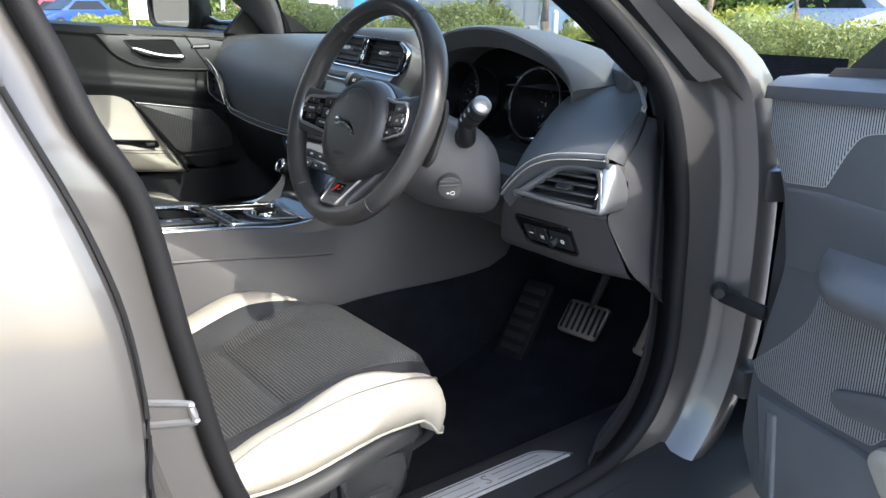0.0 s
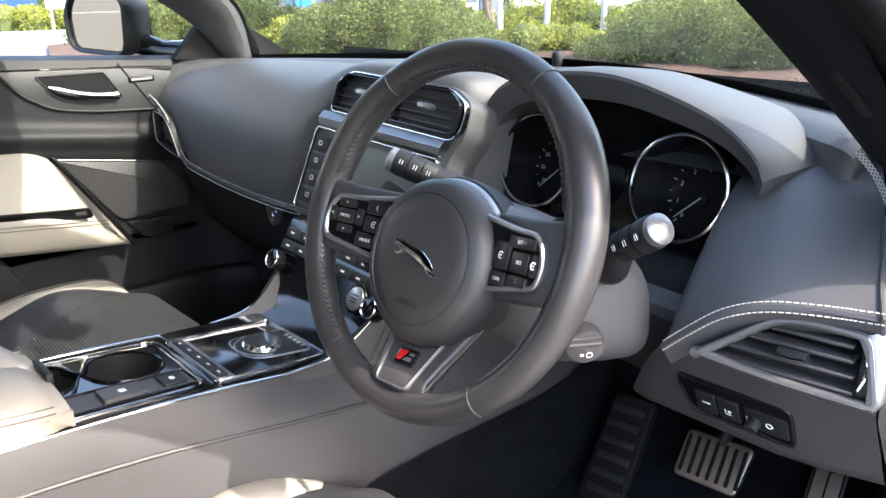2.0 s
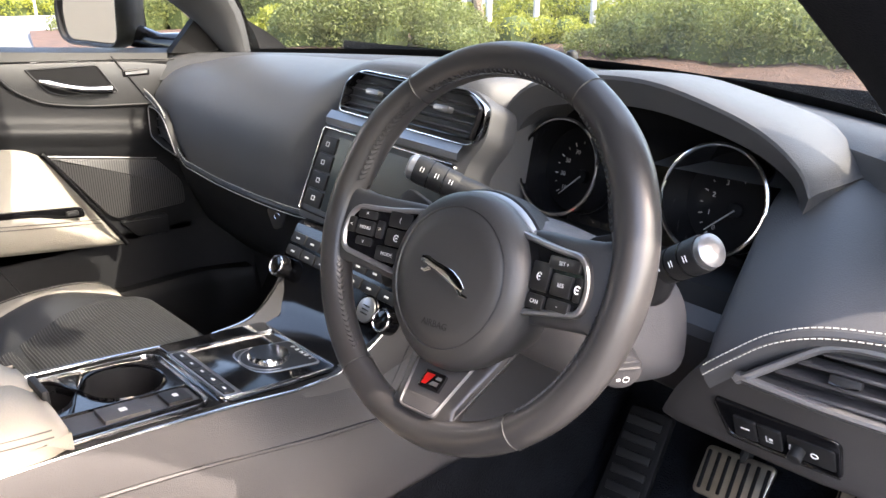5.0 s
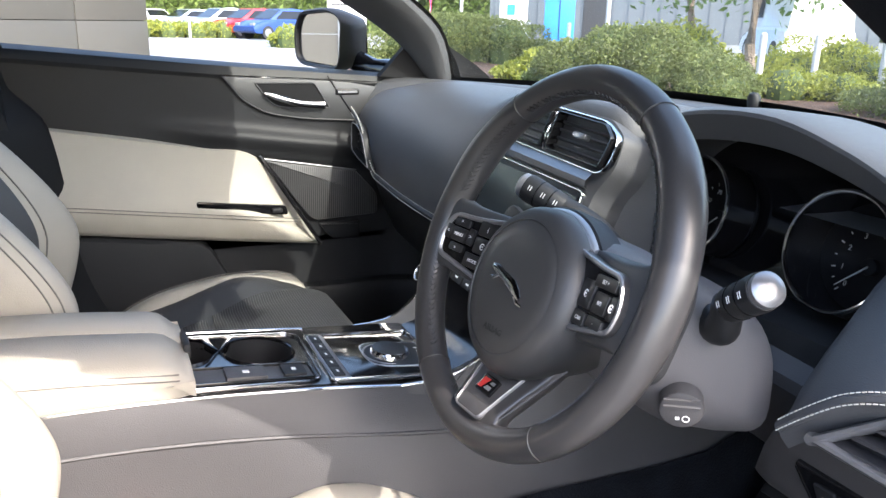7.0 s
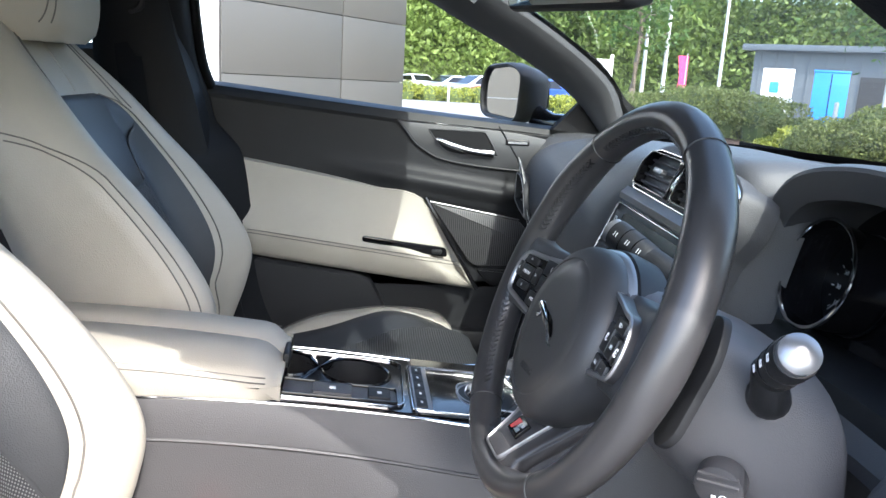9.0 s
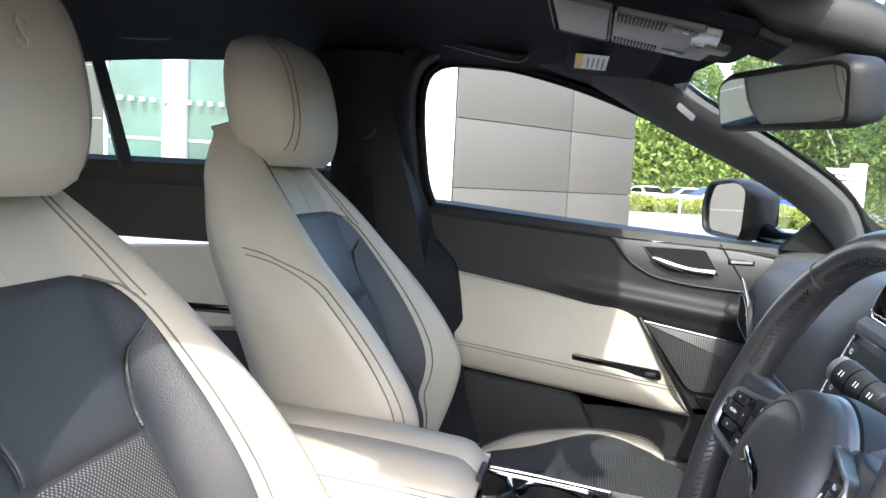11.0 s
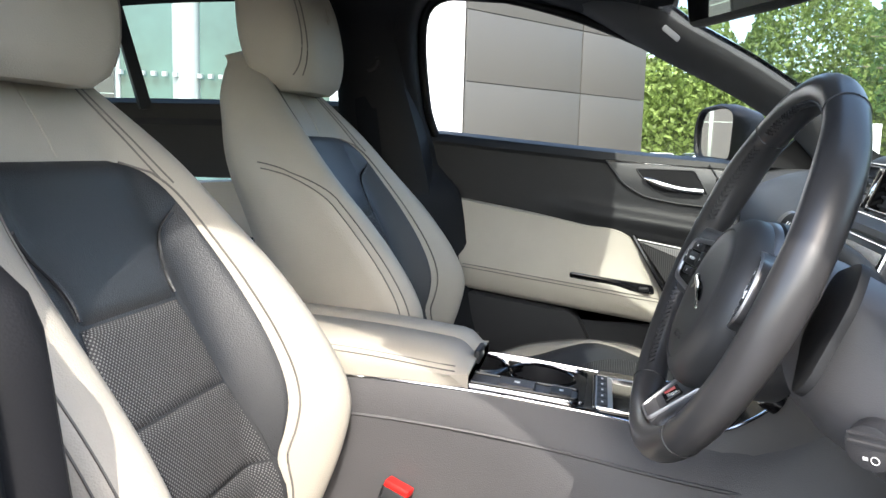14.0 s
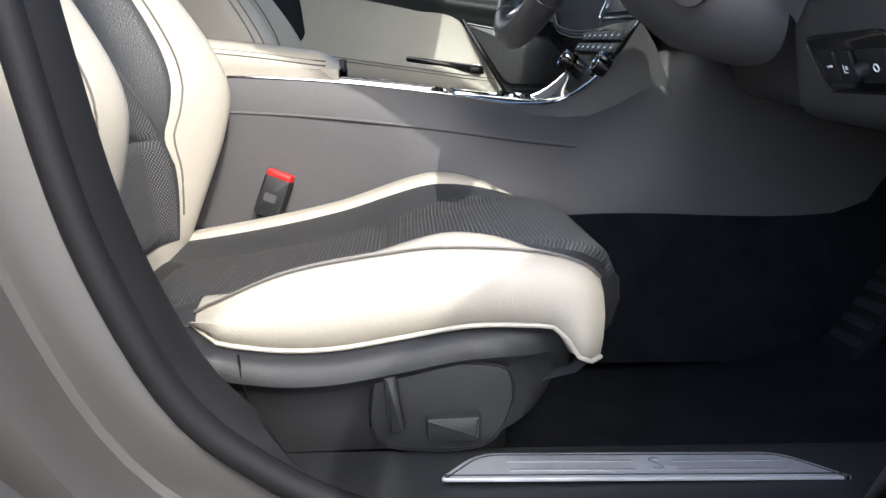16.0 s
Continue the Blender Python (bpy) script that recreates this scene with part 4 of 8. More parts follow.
        if sg < 0:
            keys = (((-0.126, -0.014, -0.106, 0.000), "MENU"), ((-0.127, 0.002, -0.106, 0.010), "^"), ((-0.124, -0.024, -0.106, -0.016), "v"), ((-0.136, -0.014, -0.128, 0.001), "<"), ((-0.104, -0.014, -0.096, 0.003), ">"), ((-0.093, 0.000, -0.068, 0.015), "("), ((-0.093, -0.018, -0.068, -0.002), ""), ((-0.100, -0.034, -0.074, -0.020), "MODE"))
        else:
            keys = (((0.096, -0.001, 0.131, 0.009), "SET +"), ((0.104, -0.021, 0.126, -0.004), "RES"), ((0.129, -0.022, 0.136, -0.003), ""), ((0.079, -0.021, 0.100, 0.002), ""), ((0.080, -0.036, 0.100, -0.024), "CAN"), ((0.104, -0.033, 0.128, -0.024), "-"))
        for (x0, y0, x1, y1), word in keys:
            xm, ym = (x0 + x1) / 2, (y0 + y1) / 2
            rise = math.atan2(pad_z(x1) - pad_z(x0), x1 - x0)
            km = Matrix.Translation((xm, ym, pad_z(xm) + 0.0006)) @ Matrix.Rotation(-rise, 4, "Y")
            kb = block("button", rect(x0 - xm, y0 - ym, x1 - xm, y1 - ym, 0.002), 0.0030, km, BUTTON, sp, "", 0.0008)
            if word:
                lettering(word, 0.0060 if len(word) < 2 else 0.0046, km @ Matrix.Translation((0, 0, 0.0031)), WHITE, kb, 0.0002)
            else:
                part("icon", Shape().tube([km @ Vector((0.0026 * math.cos(q), 0.0030 * math.sin(q), 0.0032)) for q in np.linspace(0.6, 5.4, 9)], 0.00055, 4), WHITE, kb)
                part("icon", Shape().box(km @ Vector((0, 0, 0.0031)), (0.0022, 0.0012, 0.0004)), WHITE, kb)
        pdl = Shape().prism(rounded([(sg * 0.090, 0.036), (sg * 0.132, 0.050), (sg * 0.146, 0.020), (sg * 0.142, -0.046), (sg * 0.126, -0.060), (sg * 0.090, -0.016)], [0.01, 0.012, 0.02, 0.012, 0.01, 0.01]), 0.007, 0.0025, Matrix.Translation((0, -0.006, -0.052)))
        part("shift_paddle", pdl, PLASTIC, t, "dark grey shift paddle")
    # lower spoke: leather cheeks and a silver-edged panel that rises to the rim
    lo_sh, rows = Shape(), []
    for y, w, z0, z1 in ((-0.070, 0.058, -0.050, -0.030), (-0.095, 0.050, -0.042, -0.020), (-0.120, 0.041, -0.030, -0.006), (-0.140, 0.035, -0.018, 0.005), (-0.153, 0.038, -0.010, 0.008), (-0.162, 0.046, -0.006, 0.006)):
        zm, b = (z0 + z1) / 2, (z1 - z0) / 2
        rows.append([(w * math.copysign(abs(math.cos(q)) ** 0.4, math.cos(q)), y, zm + b * math.copysign(abs(math.sin(q)) ** 0.4, math.sin(q))) for q in np.linspace(0, 2 * math.pi, 29)[:-1]])
    lo_sh.loft(rows)
    lo_sp = part("lower_spoke", lo_sh, LEATHER_WHEEL, t, "leather covered lower spoke", sharp=50)
    PM_ = axes((0, -0.152, 0.0120), (1, 0, 0), (0, 0.070, -0.0385))
    tz = rounded([(-0.0205, 0.002), (0.0205, 0.002), (0.037, 0.078), (-0.037, 0.078)], [0.006, 0.006, 0.003, 0.003])
    face = part("spoke_panel", Shape().prism(tz, 0.006, 0.001, PM_ @ Matrix.Translation((0, 0, -0.006))), PLASTIC_GREY, lo_sp, "smooth grey panel with a small badge")
    part("panel_edge", loop_frame(tz, 0.0018, 0.0030, PM_, -0.0005), SATIN, lo_sp, "satin silver edge")
    part("panel_foot", Shape().prism(rounded([(-0.018, 0.004), (0.018, 0.004), (0.0205, 0.017), (-0.0205, 0.017)], 0.003), 0.0012, 0.0004, PM_), PLASTIC_GREY, lo_sp, "smooth grey foot of the panel")
    bd = part("badge", Shape().prism(rect(-0.0125, 0.024, 0.0125, 0.041, 0.002), 0.0030, 0.0008, PM_), GLOSS, lo_sp, "small black badge with a red corner")
    part("badge_mark", flat([(-0.0095, 0.027), (-0.0040, 0.027), (0.001, 0.038), (-0.0095, 0.038)], PM_, 0.0033), RED, bd)
    part("badge_mark", flat([(-0.001, 0.028), (0.009, 0.028), (0.009, 0.032), (0.0015, 0.032)], PM_, 0.0033), SATIN, bd)
    part("badge_mark", flat([(0.003, 0.034), (0.010, 0.034), (0.010, 0.037), (0.0045, 0.037)], PM_, 0.0033), SATIN, bd)
    for sg in (-1, 1):
        line = Shape()
        for k in range(26):
            a = Vector((sg * 0.0405, -0.143, 0.0060)).lerp(Vector((sg * 0.0585, -0.080, -0.033)), k / 26)
            b = Vector((sg * 0.0405, -0.143, 0.0060)).lerp(Vector((sg * 0.0585, -0.080, -0.033)), (k + 0.7) / 26)
            line.tube([a, b], 0.0008, 4)
        part("stitching", line, WHEEL_THREAD, lo_sp)
    return t


wheel_thing()


# ---- dashboard ----
dash = thing("dashboard", "dark leather dashboard with cream stitching and silver trim", "dashboard")


def screen_y(x):
    return 1.27 - 0.315 * (x / 0.68) ** 2


HOOP = ((0.0, 0.944), (-0.018, 0.951), (-0.045, 0.953), (-0.075, 0.950), (-0.10, 0.938), (-0.125, 0.905))
hoop = Shape()
HOOP_END = ((0.0, 0.944), (-0.018, 0.950), (-0.045, 0.950), (-0.075, 0.945), (-0.090, 0.934), (-0.092, 0.885))


def hoop_row(x, w):
    return [(x, screen_y(x) + a + (c - a) * w, b + (d - b) * w) for (a, b), (c, d) in zip(HOOP, HOOP_END)]


rows = [hoop_row(x, smooth01((x - 0.25) / 0.25)) for x in np.linspace(-0.70, 0.570, 40)]
rows.append([(0.582, y + 0.004, z - 0.003) for x, y, z in hoop_row(0.578, 1)])
rows.append([(0.590, y + 0.010, z - 0.010) for x, y, z in hoop_row(0.582, 1)])
rows.append([(0.592, y + 0.018, z - 0.030) for x, y, z in hoop_row(0.584, 1)])
hoop.grid(rows)
part("rear_hoop", hoop, LEATHER_DASH, dash)
valley = Shape()
valley.grid([[(x, 0.93 + q * (screen_y(x) - 0.085 - 0.93), 0.897 + 0.010 * smooth01(q) - 0.02 * max(0, x - 0.53)) for q in np.linspace(0, 1, 7)] for x in np.linspace(0.34, 0.565, 8)])
part("hood_valley", valley, LEATHER_DASH, dash)

SECTIONS = [
    (-0.665, [(0.93, 0.935), (0.90, 0.935), (0.87, 0.933), (0.84, 0.925), (0.815, 0.910), (0.795, 0.885), (0.785, 0.850), (0.785, 0.815), (0.792, 0.785)]),
    (-0.55, [(1.06, 0.935), (1.00, 0.948), (0.93, 0.955), (0.87, 0.948), (0.825, 0.928), (0.798, 0.895), (0.784, 0.855), (0.779, 0.812), (0.787, 0.775)]),
    (-0.40, [(1.10, 0.935), (1.03, 0.952), (0.95, 0.961), (0.885, 0.955), (0.835, 0.932), (0.804, 0.895), (0.788, 0.850), (0.783, 0.800), (0.790, 0.760)]),
    (-0.20, [(1.15, 0.935), (1.06, 0.955), (0.97, 0.966), (0.90, 0.962), (0.85, 0.940), (0.818, 0.902), (0.800, 0.855), (0.793, 0.800), (0.796, 0.755)]),
    (-0.10, [(1.16, 0.935), (1.06, 0.962), (0.97, 0.980), (0.90, 0.982), (0.87, 0.972), (0.86, 0.92), (0.855, 0.86), (0.84, 0.80), (0.82, 0.755)]),
    (0.10, [(1.16, 0.935), (1.06, 0.962), (0.97, 0.980), (0.90, 0.982), (0.87, 0.972), (0.86, 0.92), (0.855, 0.86), (0.84, 0.80), (0.82, 0.755)]),
    (0.138, [(1.16, 0.935), (1.06, 0.960), (0.97, 0.976), (0.905, 0.976), (0.875, 0.962), (0.864, 0.915), (0.858, 0.86), (0.845, 0.80), (0.825, 0.755)]),
    (0.152, [(1.16, 0.930), (1.06, 0.950), (0.98, 0.964), (0.925, 0.960), (0.895, 0.945), (0.882, 0.905), (0.875, 0.86), (0.862, 0.80), (0.84, 0.755)]),
    (0.164, [(1.16, 0.920), (1.08, 0.930), (1.01, 0.935), (0.965, 0.930), (0.94, 0.915), (0.93, 0.885), (0.922, 0.85), (0.91, 0.80), (0.89, 0.755)]),
]


def blend_sections(secs, n):
    out = []
    for x in np.linspace(secs[0][0], secs[-1][0], n):
        row = []
        for k in range(len(secs[0][1])):
            row.append((x, table(x, *[(s[0], s[1][k][0]) for s in secs]), table(x, *[(s[0], s[1][k][1]) for s in secs])))
        out.append(curve(row, 28))
    return out


pd = Shape()
pd.grid(blend_sections(SECTIONS, 48))
part("passenger_pad", pd, LEATHER_DASH, dash, "dark leather pad with a stitched lower seam")
glove = Shape()
glove.grid([[(x, y + 0.02 * abs(x / 0.6), z) for y, z in ((0.792, 0.757), (0.800, 0.745), (0.815, 0.70), (0.85, 0.62), (0.93, 0.54), (1.1, 0.47))] for x in np.linspace(-0.66, -0.10, 14)])
part("glovebox", glove, PLASTIC, dash)

# pad beside the instruments: four lines from the windscreen down to the stitched seam
PAD_LINES = [
    [(0.470, 1.10, 0.89), (0.472, 1.03, 0.89), (0.475, 0.98, 0.885), (0.480, 0.95, 0.872), (0.486, 0.92, 0.850), (0.490, 0.89, 0.825), (0.493, 0.87, 0.80), (0.495, 0.85, 0.772), (0.496, 0.84, 0.742)],
    [(0.480, 1.10, 0.90), (0.482, 1.03, 0.902), (0.486, 0.97, 0.900), (0.492, 0.93, 0.890), (0.497, 0.89, 0.868), (0.501, 0.86, 0.842), (0.504, 0.83, 0.815), (0.506, 0.805, 0.785), (0.507, 0.787, 0.752)],
    [(0.555, 1.06, 0.912), (0.555, 1.005, 0.914), (0.556, 0.965, 0.910), (0.560, 0.925, 0.898), (0.565, 0.890, 0.884), (0.571, 0.858, 0.866), (0.577, 0.830, 0.848), (0.582, 0.806, 0.832), (0.586, 0.789, 0.818)],
    [(0.598, 1.00, 0.930), (0.612, 0.978, 0.910), (0.624, 0.958, 0.893), (0.633, 0.935, 0.880), (0.645, 0.905, 0.868), (0.657, 0.875, 0.857), (0.668, 0.845, 0.847), (0.679, 0.820, 0.840), (0.688, 0.802, 0.833)],
]
PAD_EDGE = PAD_LINES[-1]
dp = Shape()
dp.grid([curve([line[k] for line in PAD_LINES], 24) for k in range(9)], flip=False)
part("driver_pad", dp, LEATHER_DASH, dash, "dark leather pad beside the instruments")
LIP_EDGE = [(0.640, 0.945, 0.876), (0.648, 0.930, 0.864), (0.660, 0.905, 0.850), (0.672, 0.880, 0.836), (0.684, 0.848, 0.818)]
lip = Shape()
lip.grid([[a, tuple(Vector(a).lerp(Vector(b), 0.35) + Vector((0.003, -0.002, 0.003))), tuple(Vector(a).lerp(Vector(b), 0.8) + Vector((0.003, -0.001, 0.001))), b, tuple(Vector(b) + Vector((-0.006, 0.008, -0.006)))] for a, b in zip(curve(PAD_EDGE[3:], 14), curve(LIP_EDGE, 14))], flip=True)
part("pad_lip", lip, LEATHER_DASH, dash, "turned leather edge of the pad")
part("seam_roll", Shape().tube([p + Vector((0.001, 0, 0.001)) for p in curve(PAD_EDGE[3:], 16)], 0.0022, 6), LEATHER_DASH, dash)
strip_s = Shape()
strip_s.grid([[p + Vector((0.0, 0.001, 0.001)), p + Vector((0.0045, 0.003, 0.0055))] for p in curve([(0.590, 0.955, 0.929), (0.603, 0.957, 0.916), (0.615, 0.955, 0.902), (0.632, 0.946, 0.880)], 14)], flip=True)
part("tweeter_mesh", strip_s, GRILLE_MID, dash, "perforated tweeter strip")
post = Shape()
post.grid([[p + Vector((0.005, 0.004, 0.006)), p + Vector((0.040, 0.016, 0.012)), p + Vector((0.075, 0.02, 0.0))] for p in curve([(0.590, 0.955, 0.945), (0.606, 0.960, 0.918), (0.620, 0.957, 0.902), (0.640, 0.950, 0.868)], 12)], flip=True)
part("pillar_foot", post, PLASTIC, dash, "dark trim at the foot of the windscreen pillar")
knee, rows = Shape(), []
for y, z in ((0.84, 0.785), (0.800, 0.759), (0.797, 0.748), (0.806, 0.728), (0.820, 0.701), (0.836, 0.668), (0.841, 0.657), (0.850, 0.648), (0.868, 0.641), (1.0, 0.62), (1.15, 0.62)):
    left = table(z, (0.62, 0.425), (0.649, 0.430), (0.714, 0.466), (0.757, 0.500), (0.785, 0.507))
    cols = [(left + (0.16 - left) * q, y + 0.055, z + 0.012 * q) for q in (1, 0.7, 0.4, 0.15, 0.02)]
    for q in (0, 0.02, 0.08, 0.2, 0.35, 0.5, 0.65, 0.8, 0.9, 1):
        x = left + (0.693 - left) * q
        cols.append((x, y + 0.006 * (1 - min(q / 0.06, 1)) + max(0, x - 0.62) / 0.073 * (0.012 + max(0, 0.745 - z) * 0.12), z))
    rows.append(cols)
knee.grid([list(c) for c in zip(*rows)])
part("knee_panel", knee, PLASTIC_GREY, dash, "dark plastic knee panel")
END_FRONT = curve([(0.641, 0.946, 0.874), (0.662, 0.906, 0.848), (0.684, 0.850, 0.816), (0.692, 0.852, 0.785), (0.694, 0.812, 0.752), (0.695, 0.829, 0.715), (0.696, 0.866, 0.662), (0.693, 0.905, 0.630), (0.688, 0.950, 0.596)], 33)
END_BACK = curve([(0.648, 0.962, 0.868), (0.660, 0.955, 0.840), (0.673, 0.950, 0.792), (0.677, 0.955, 0.740), (0.680, 0.958, 0.690), (0.684, 0.958, 0.640), (0.687, 0.958, 0.600), (0.688, 0.960, 0.590), (0.688, 0.965, 0.580)], 33)
endcap = Shape()
endcap.grid([[a.lerp(b, s) + Vector((0.007 * math.sin(math.pi * s), 0, 0)) for s in np.linspace(0, 1, 8)] + [b + Vector((-0.004, 0.012, 0)), b + Vector((0.05 - 0.08 * smooth01((0.70 - b.z) / 0.08), 0.035, 0))] for a, b in zip(END_FRONT, END_BACK)], flip=True)
part("end_panel", endcap, PLASTIC_GREY, dash, "dark moulded end panel of the dashboard")

# instrument hood and cluster
hood, rows = Shape(), []
LIP = [(0.138, 0.900), (0.145, 0.935), (0.185, 0.972), (0.26, 0.990), (0.35, 0.992), (0.43, 0.974), (0.485, 0.953), (0.521, 0.926), (0.534, 0.902)]
for k, p in enumerate(curve([(x, z, 0) for x, z in LIP], 33)):
    q = k / 32
    fwd = 0.05 + 0.025 * q + 0.115 * math.sin(math.pi * min(max(q, 0.0), 1.0)) ** 0.7
    x, z = p.x, p.y
    xc, zc = 0.34, 0.86
    ix, iz = x + (xc - x) * 0.08, z + (zc - z) * 0.25
    mx, mz = x + (xc - x) * 0.035, z + (zc - z) * 0.12
    sweep = 0.03 * q
    flare = 0.030 * q ** 4
    arch = math.sin(math.pi * q)
    rows.append([(ix, 1.035, iz), (ix, 0.918, iz), (ix, 0.911, iz + 0.001), (mx, 0.902, mz), (x + (xc - x) * 0.008, 0.896, z + (zc - z) * 0.025), (x, 0.897, z + 0.001), (x + 0.1 * flare, 0.905, z + 0.004), (x + 0.3 * flare, 0.915 + fwd * 0.15 + sweep * 0.5, z + 0.006 - 0.004 * arch),
                 (x + 0.65 * flare, 0.915 + fwd * 0.45 + sweep, z + 0.006 + 0.2 * flare - 0.011 * arch), (x + flare, 0.915 + fwd * 0.8 + sweep * 0.8, z - 0.006 + 0.5 * flare - 0.015 * arch), (x + 1.1 * flare, 0.915 + fwd + sweep * 0.8, z - 0.05)])
for dx, dy, dz in ((-0.003, 0.003, -0.010), (-0.012, 0.006, -0.040), (-0.020, 0.010, -0.090)):
    rows.append([tuple(Vector(p) + Vector((dx, dy, dz))) for p in rows[32]])
hood.grid(rows, flip=True)
part("instrument_hood", hood, LEATHER_DASH, dash, "leather instrument hood")
cluster = Shape()
cluster.grid([[(x, 0.985 - 0.03 * (0.87 - z) / 0.1, z) for x, z in ((x, 0.76 + (0.217 + 0.75 * table(x, *LIP) - 0.76) * q) for x in np.linspace(0.158, 0.515, 13))] for q in (0, 0.5, 1)], flip=True)
part("instrument_backing", cluster, GLOSS, dash, "black instrument panel")

carrier = Shape()
carrier.grid([[(x, y, 0.79) for x in (0.14, 0.40, 0.66)] for y in (0.99, 1.15, 1.30)])
carrier.grid([[(x, y, 0.75) for x in (-0.67, -0.30, 0.14)] for y in (0.86, 1.1, 1.30)])
part("dash_carrier", carrier, RUBBER, dash)

# centre stack
low_stack = Shape()
low_stack.grid([[(x * (0.62 + 0.38 * smooth01((z - 0.635) / 0.08)), y, z) for x in (-0.135, -0.1, 0, 0.1, 0.135)] for y, z in ((0.80, 0.765), (0.762, 0.755), (0.735, 0.715), (0.712, 0.67), (0.69, 0.645), (0.64, 0.634))], flip=True)
part("climate_panel", low_stack, GLOSS, dash, "gloss black climate panel")

# ---- centre console ----
console = thing("centre_console", "dark grey centre console with chrome edging and cup holders", "console")


def console_z(y):
    return table(y, (-0.3, 0.672), (0.20, 0.672), (0.36, 0.665), (0.5, 0.651), (0.64, 0.634), (0.70, 0.646), (0.75, 0.688), (0.79, 0.73), (0.9, 0.74), (1.25, 0.74))


def flank(y):
    """How far the console's side spreads towards the footwell."""
    return smooth01((y - 0.34) / 0.30)


for sg in (-1, 1):
    cs = Shape()
    cs.grid([[(sg * x, y, z) for x, z in ((0.085, console_z(y) - 0.012), (0.088, console_z(y)), (0.105, console_z(y)), (0.111 + 0.012 * flank(y), console_z(y) - 0.02), (0.116 + 0.034 * flank(y), console_z(y) - 0.06), (0.121 + 0.059 * flank(y), 0.48), (0.123 + 0.067 * flank(y), 0.30))] for y in np.linspace(-0.5, 1.25, 52)], flip=sg < 0)
    part("console_side", cs, PLASTIC_GREY, console, "dark grey moulded console side")
for y0, y1 in ((-0.5, 0.27), (0.52, 1.25)):
    cs = Shape()
    cs.grid([[(x, y, console_z(y)) for x in (-0.089, 0, 0.089)] for y in np.linspace(y0, y1, 24)], flip=True)
    part("console_top", cs, PLASTIC_GREY, console)
for sg in (-1, 1):
    part("chrome_edge", Shape().tube([(0.104 if sg > 0 else -0.092, y, console_z(y) + 0.002) for y in np.linspace(0.1, 0.60, 50)], 0.0022, 8), CHROME, console, "chrome edging")
    sweep_line = curve([(sg * 0.104, 0.595, console_z(0.595) + 0.002), (sg * 0.108, 0.655, 0.643), (sg * 0.117, 0.700, 0.668), (sg * 0.128, 0.735, 0.706), (sg * 0.136, 0.762, 0.752)], 24)
    part("chrome_edge", Shape().tube(sweep_line, 0.0022, 8), CHROME, console, "chrome edging that sweeps up to the climate panel")
    wing_s = Shape()
    wing_s.grid([[p + Vector((sg * dx, dy, dz)) for dx, dy, dz in ((0, 0, 0), (0.006, 0.006, -0.006), (0.012, 0.02, -0.03), (0.018, 0.05, -0.10))] for p in sweep_line], flip=sg > 0)
    part("console_wing", wing_s, PLASTIC_GREY, console, "dark grey upswept console flank")
    inner_s = Shape()
    inner_s.grid([[p + Vector((sg * -dx, dy, dz)) for dx, dy, dz in ((0, 0, 0), (0.008, 0.004, -0.001), (0.026, 0.012, -0.006))] for p in sweep_line], flip=sg < 0)
    part("inner_flank", inner_s, PLASTIC_GREY, console)

# armrest
arm = Shape()
rows = []
for y in list(np.linspace(-0.25, 0.30, 16)) + [0.315, 0.328, 0.337, 0.344, 0.349, 0.352]:
    f = smooth01((0.352 - y) / 0.04)
    zt = table(y, (-0.25, 0.735), (0.0, 0.732), (0.2, 0.722), (0.33, 0.708)) - 0.02 * (1 - f) ** 2
    rows.append([(x * (1 - 0.06 * (1 - f) ** 2), y, z) for x, z in ((-0.097, 0.667), (-0.101, 0.685), (-0.101, zt - 0.022), (-0.097, zt - 0.010), (-0.087, zt - 0.003), (-0.05, zt + 0.001), (-0.002, zt + 0.002), (0.0, zt), (0.002, zt + 0.002), (0.05, zt + 0.001), (0.087, zt - 0.003), (0.097, zt - 0.010), (0.101, zt - 0.022), (0.101, 0.685), (0.097, 0.667))])
arm.grid(rows)
arm.cap(rows[-1])
armrest = thing("armrest", "cream leather armrest lid on the centre console", "armrest")
part("lid", arm, LEATHER_CREAM, armrest, sharp=60)


# ---- passenger door ----
pdoor = thing("passenger_door", "closed front passenger door with cream and dark trim", "car door")


def door_x(y, z):
    return -0.70 + 0.04 * smooth01((y - 0.86) / 0.11)


def belt_z(y):
    return table(y, (0.13, 1.018), (0.52, 0.985), (0.92, 0.957))


ys = np.linspace(0.12, 0.97, 24)
def ridge(y, z):
    za, zb = 0.846 - 0.130 * (y - 0.478), 0.799 - 0.150 * (y - 0.58)
    above = max(z - za, 0.0)
    return smooth01((y - 0.34) / 0.20) * (0.018 * math.exp(-(above / 0.016) ** 2) * math.exp(-(min(z - za, 0.0) / 0.030) ** 2) + 0.003 * math.exp(-((z - zb) / 0.006) ** 2))


up_s = Shape()
up_s.grid([[(door_x(y, z) + ridge(y, z), y, z) for z in np.linspace(0.60, belt_z(y) - 0.03, 64)] for y in np.linspace(0.12, 0.97, 44)], flip=True)
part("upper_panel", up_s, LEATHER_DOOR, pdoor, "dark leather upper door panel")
capd = Shape()
capd.grid([[(door_x(y, 1) + dx, y, belt_z(y) + dz) for dx, dz in ((-0.09, -0.03), (-0.08, -0.004), (-0.03, 0.0), (-0.005, -0.008), (0.004, -0.025), (0.001, -0.033))] for y in ys], flip=False)
part("belt_cap", capd, PLASTIC, pdoor)
def cream_top(y):
    return table(y, (0.18, 0.868), (0.335, 0.843), (0.473, 0.819), (0.573, 0.798), (0.64, 0.70), (0.70, 0.605))
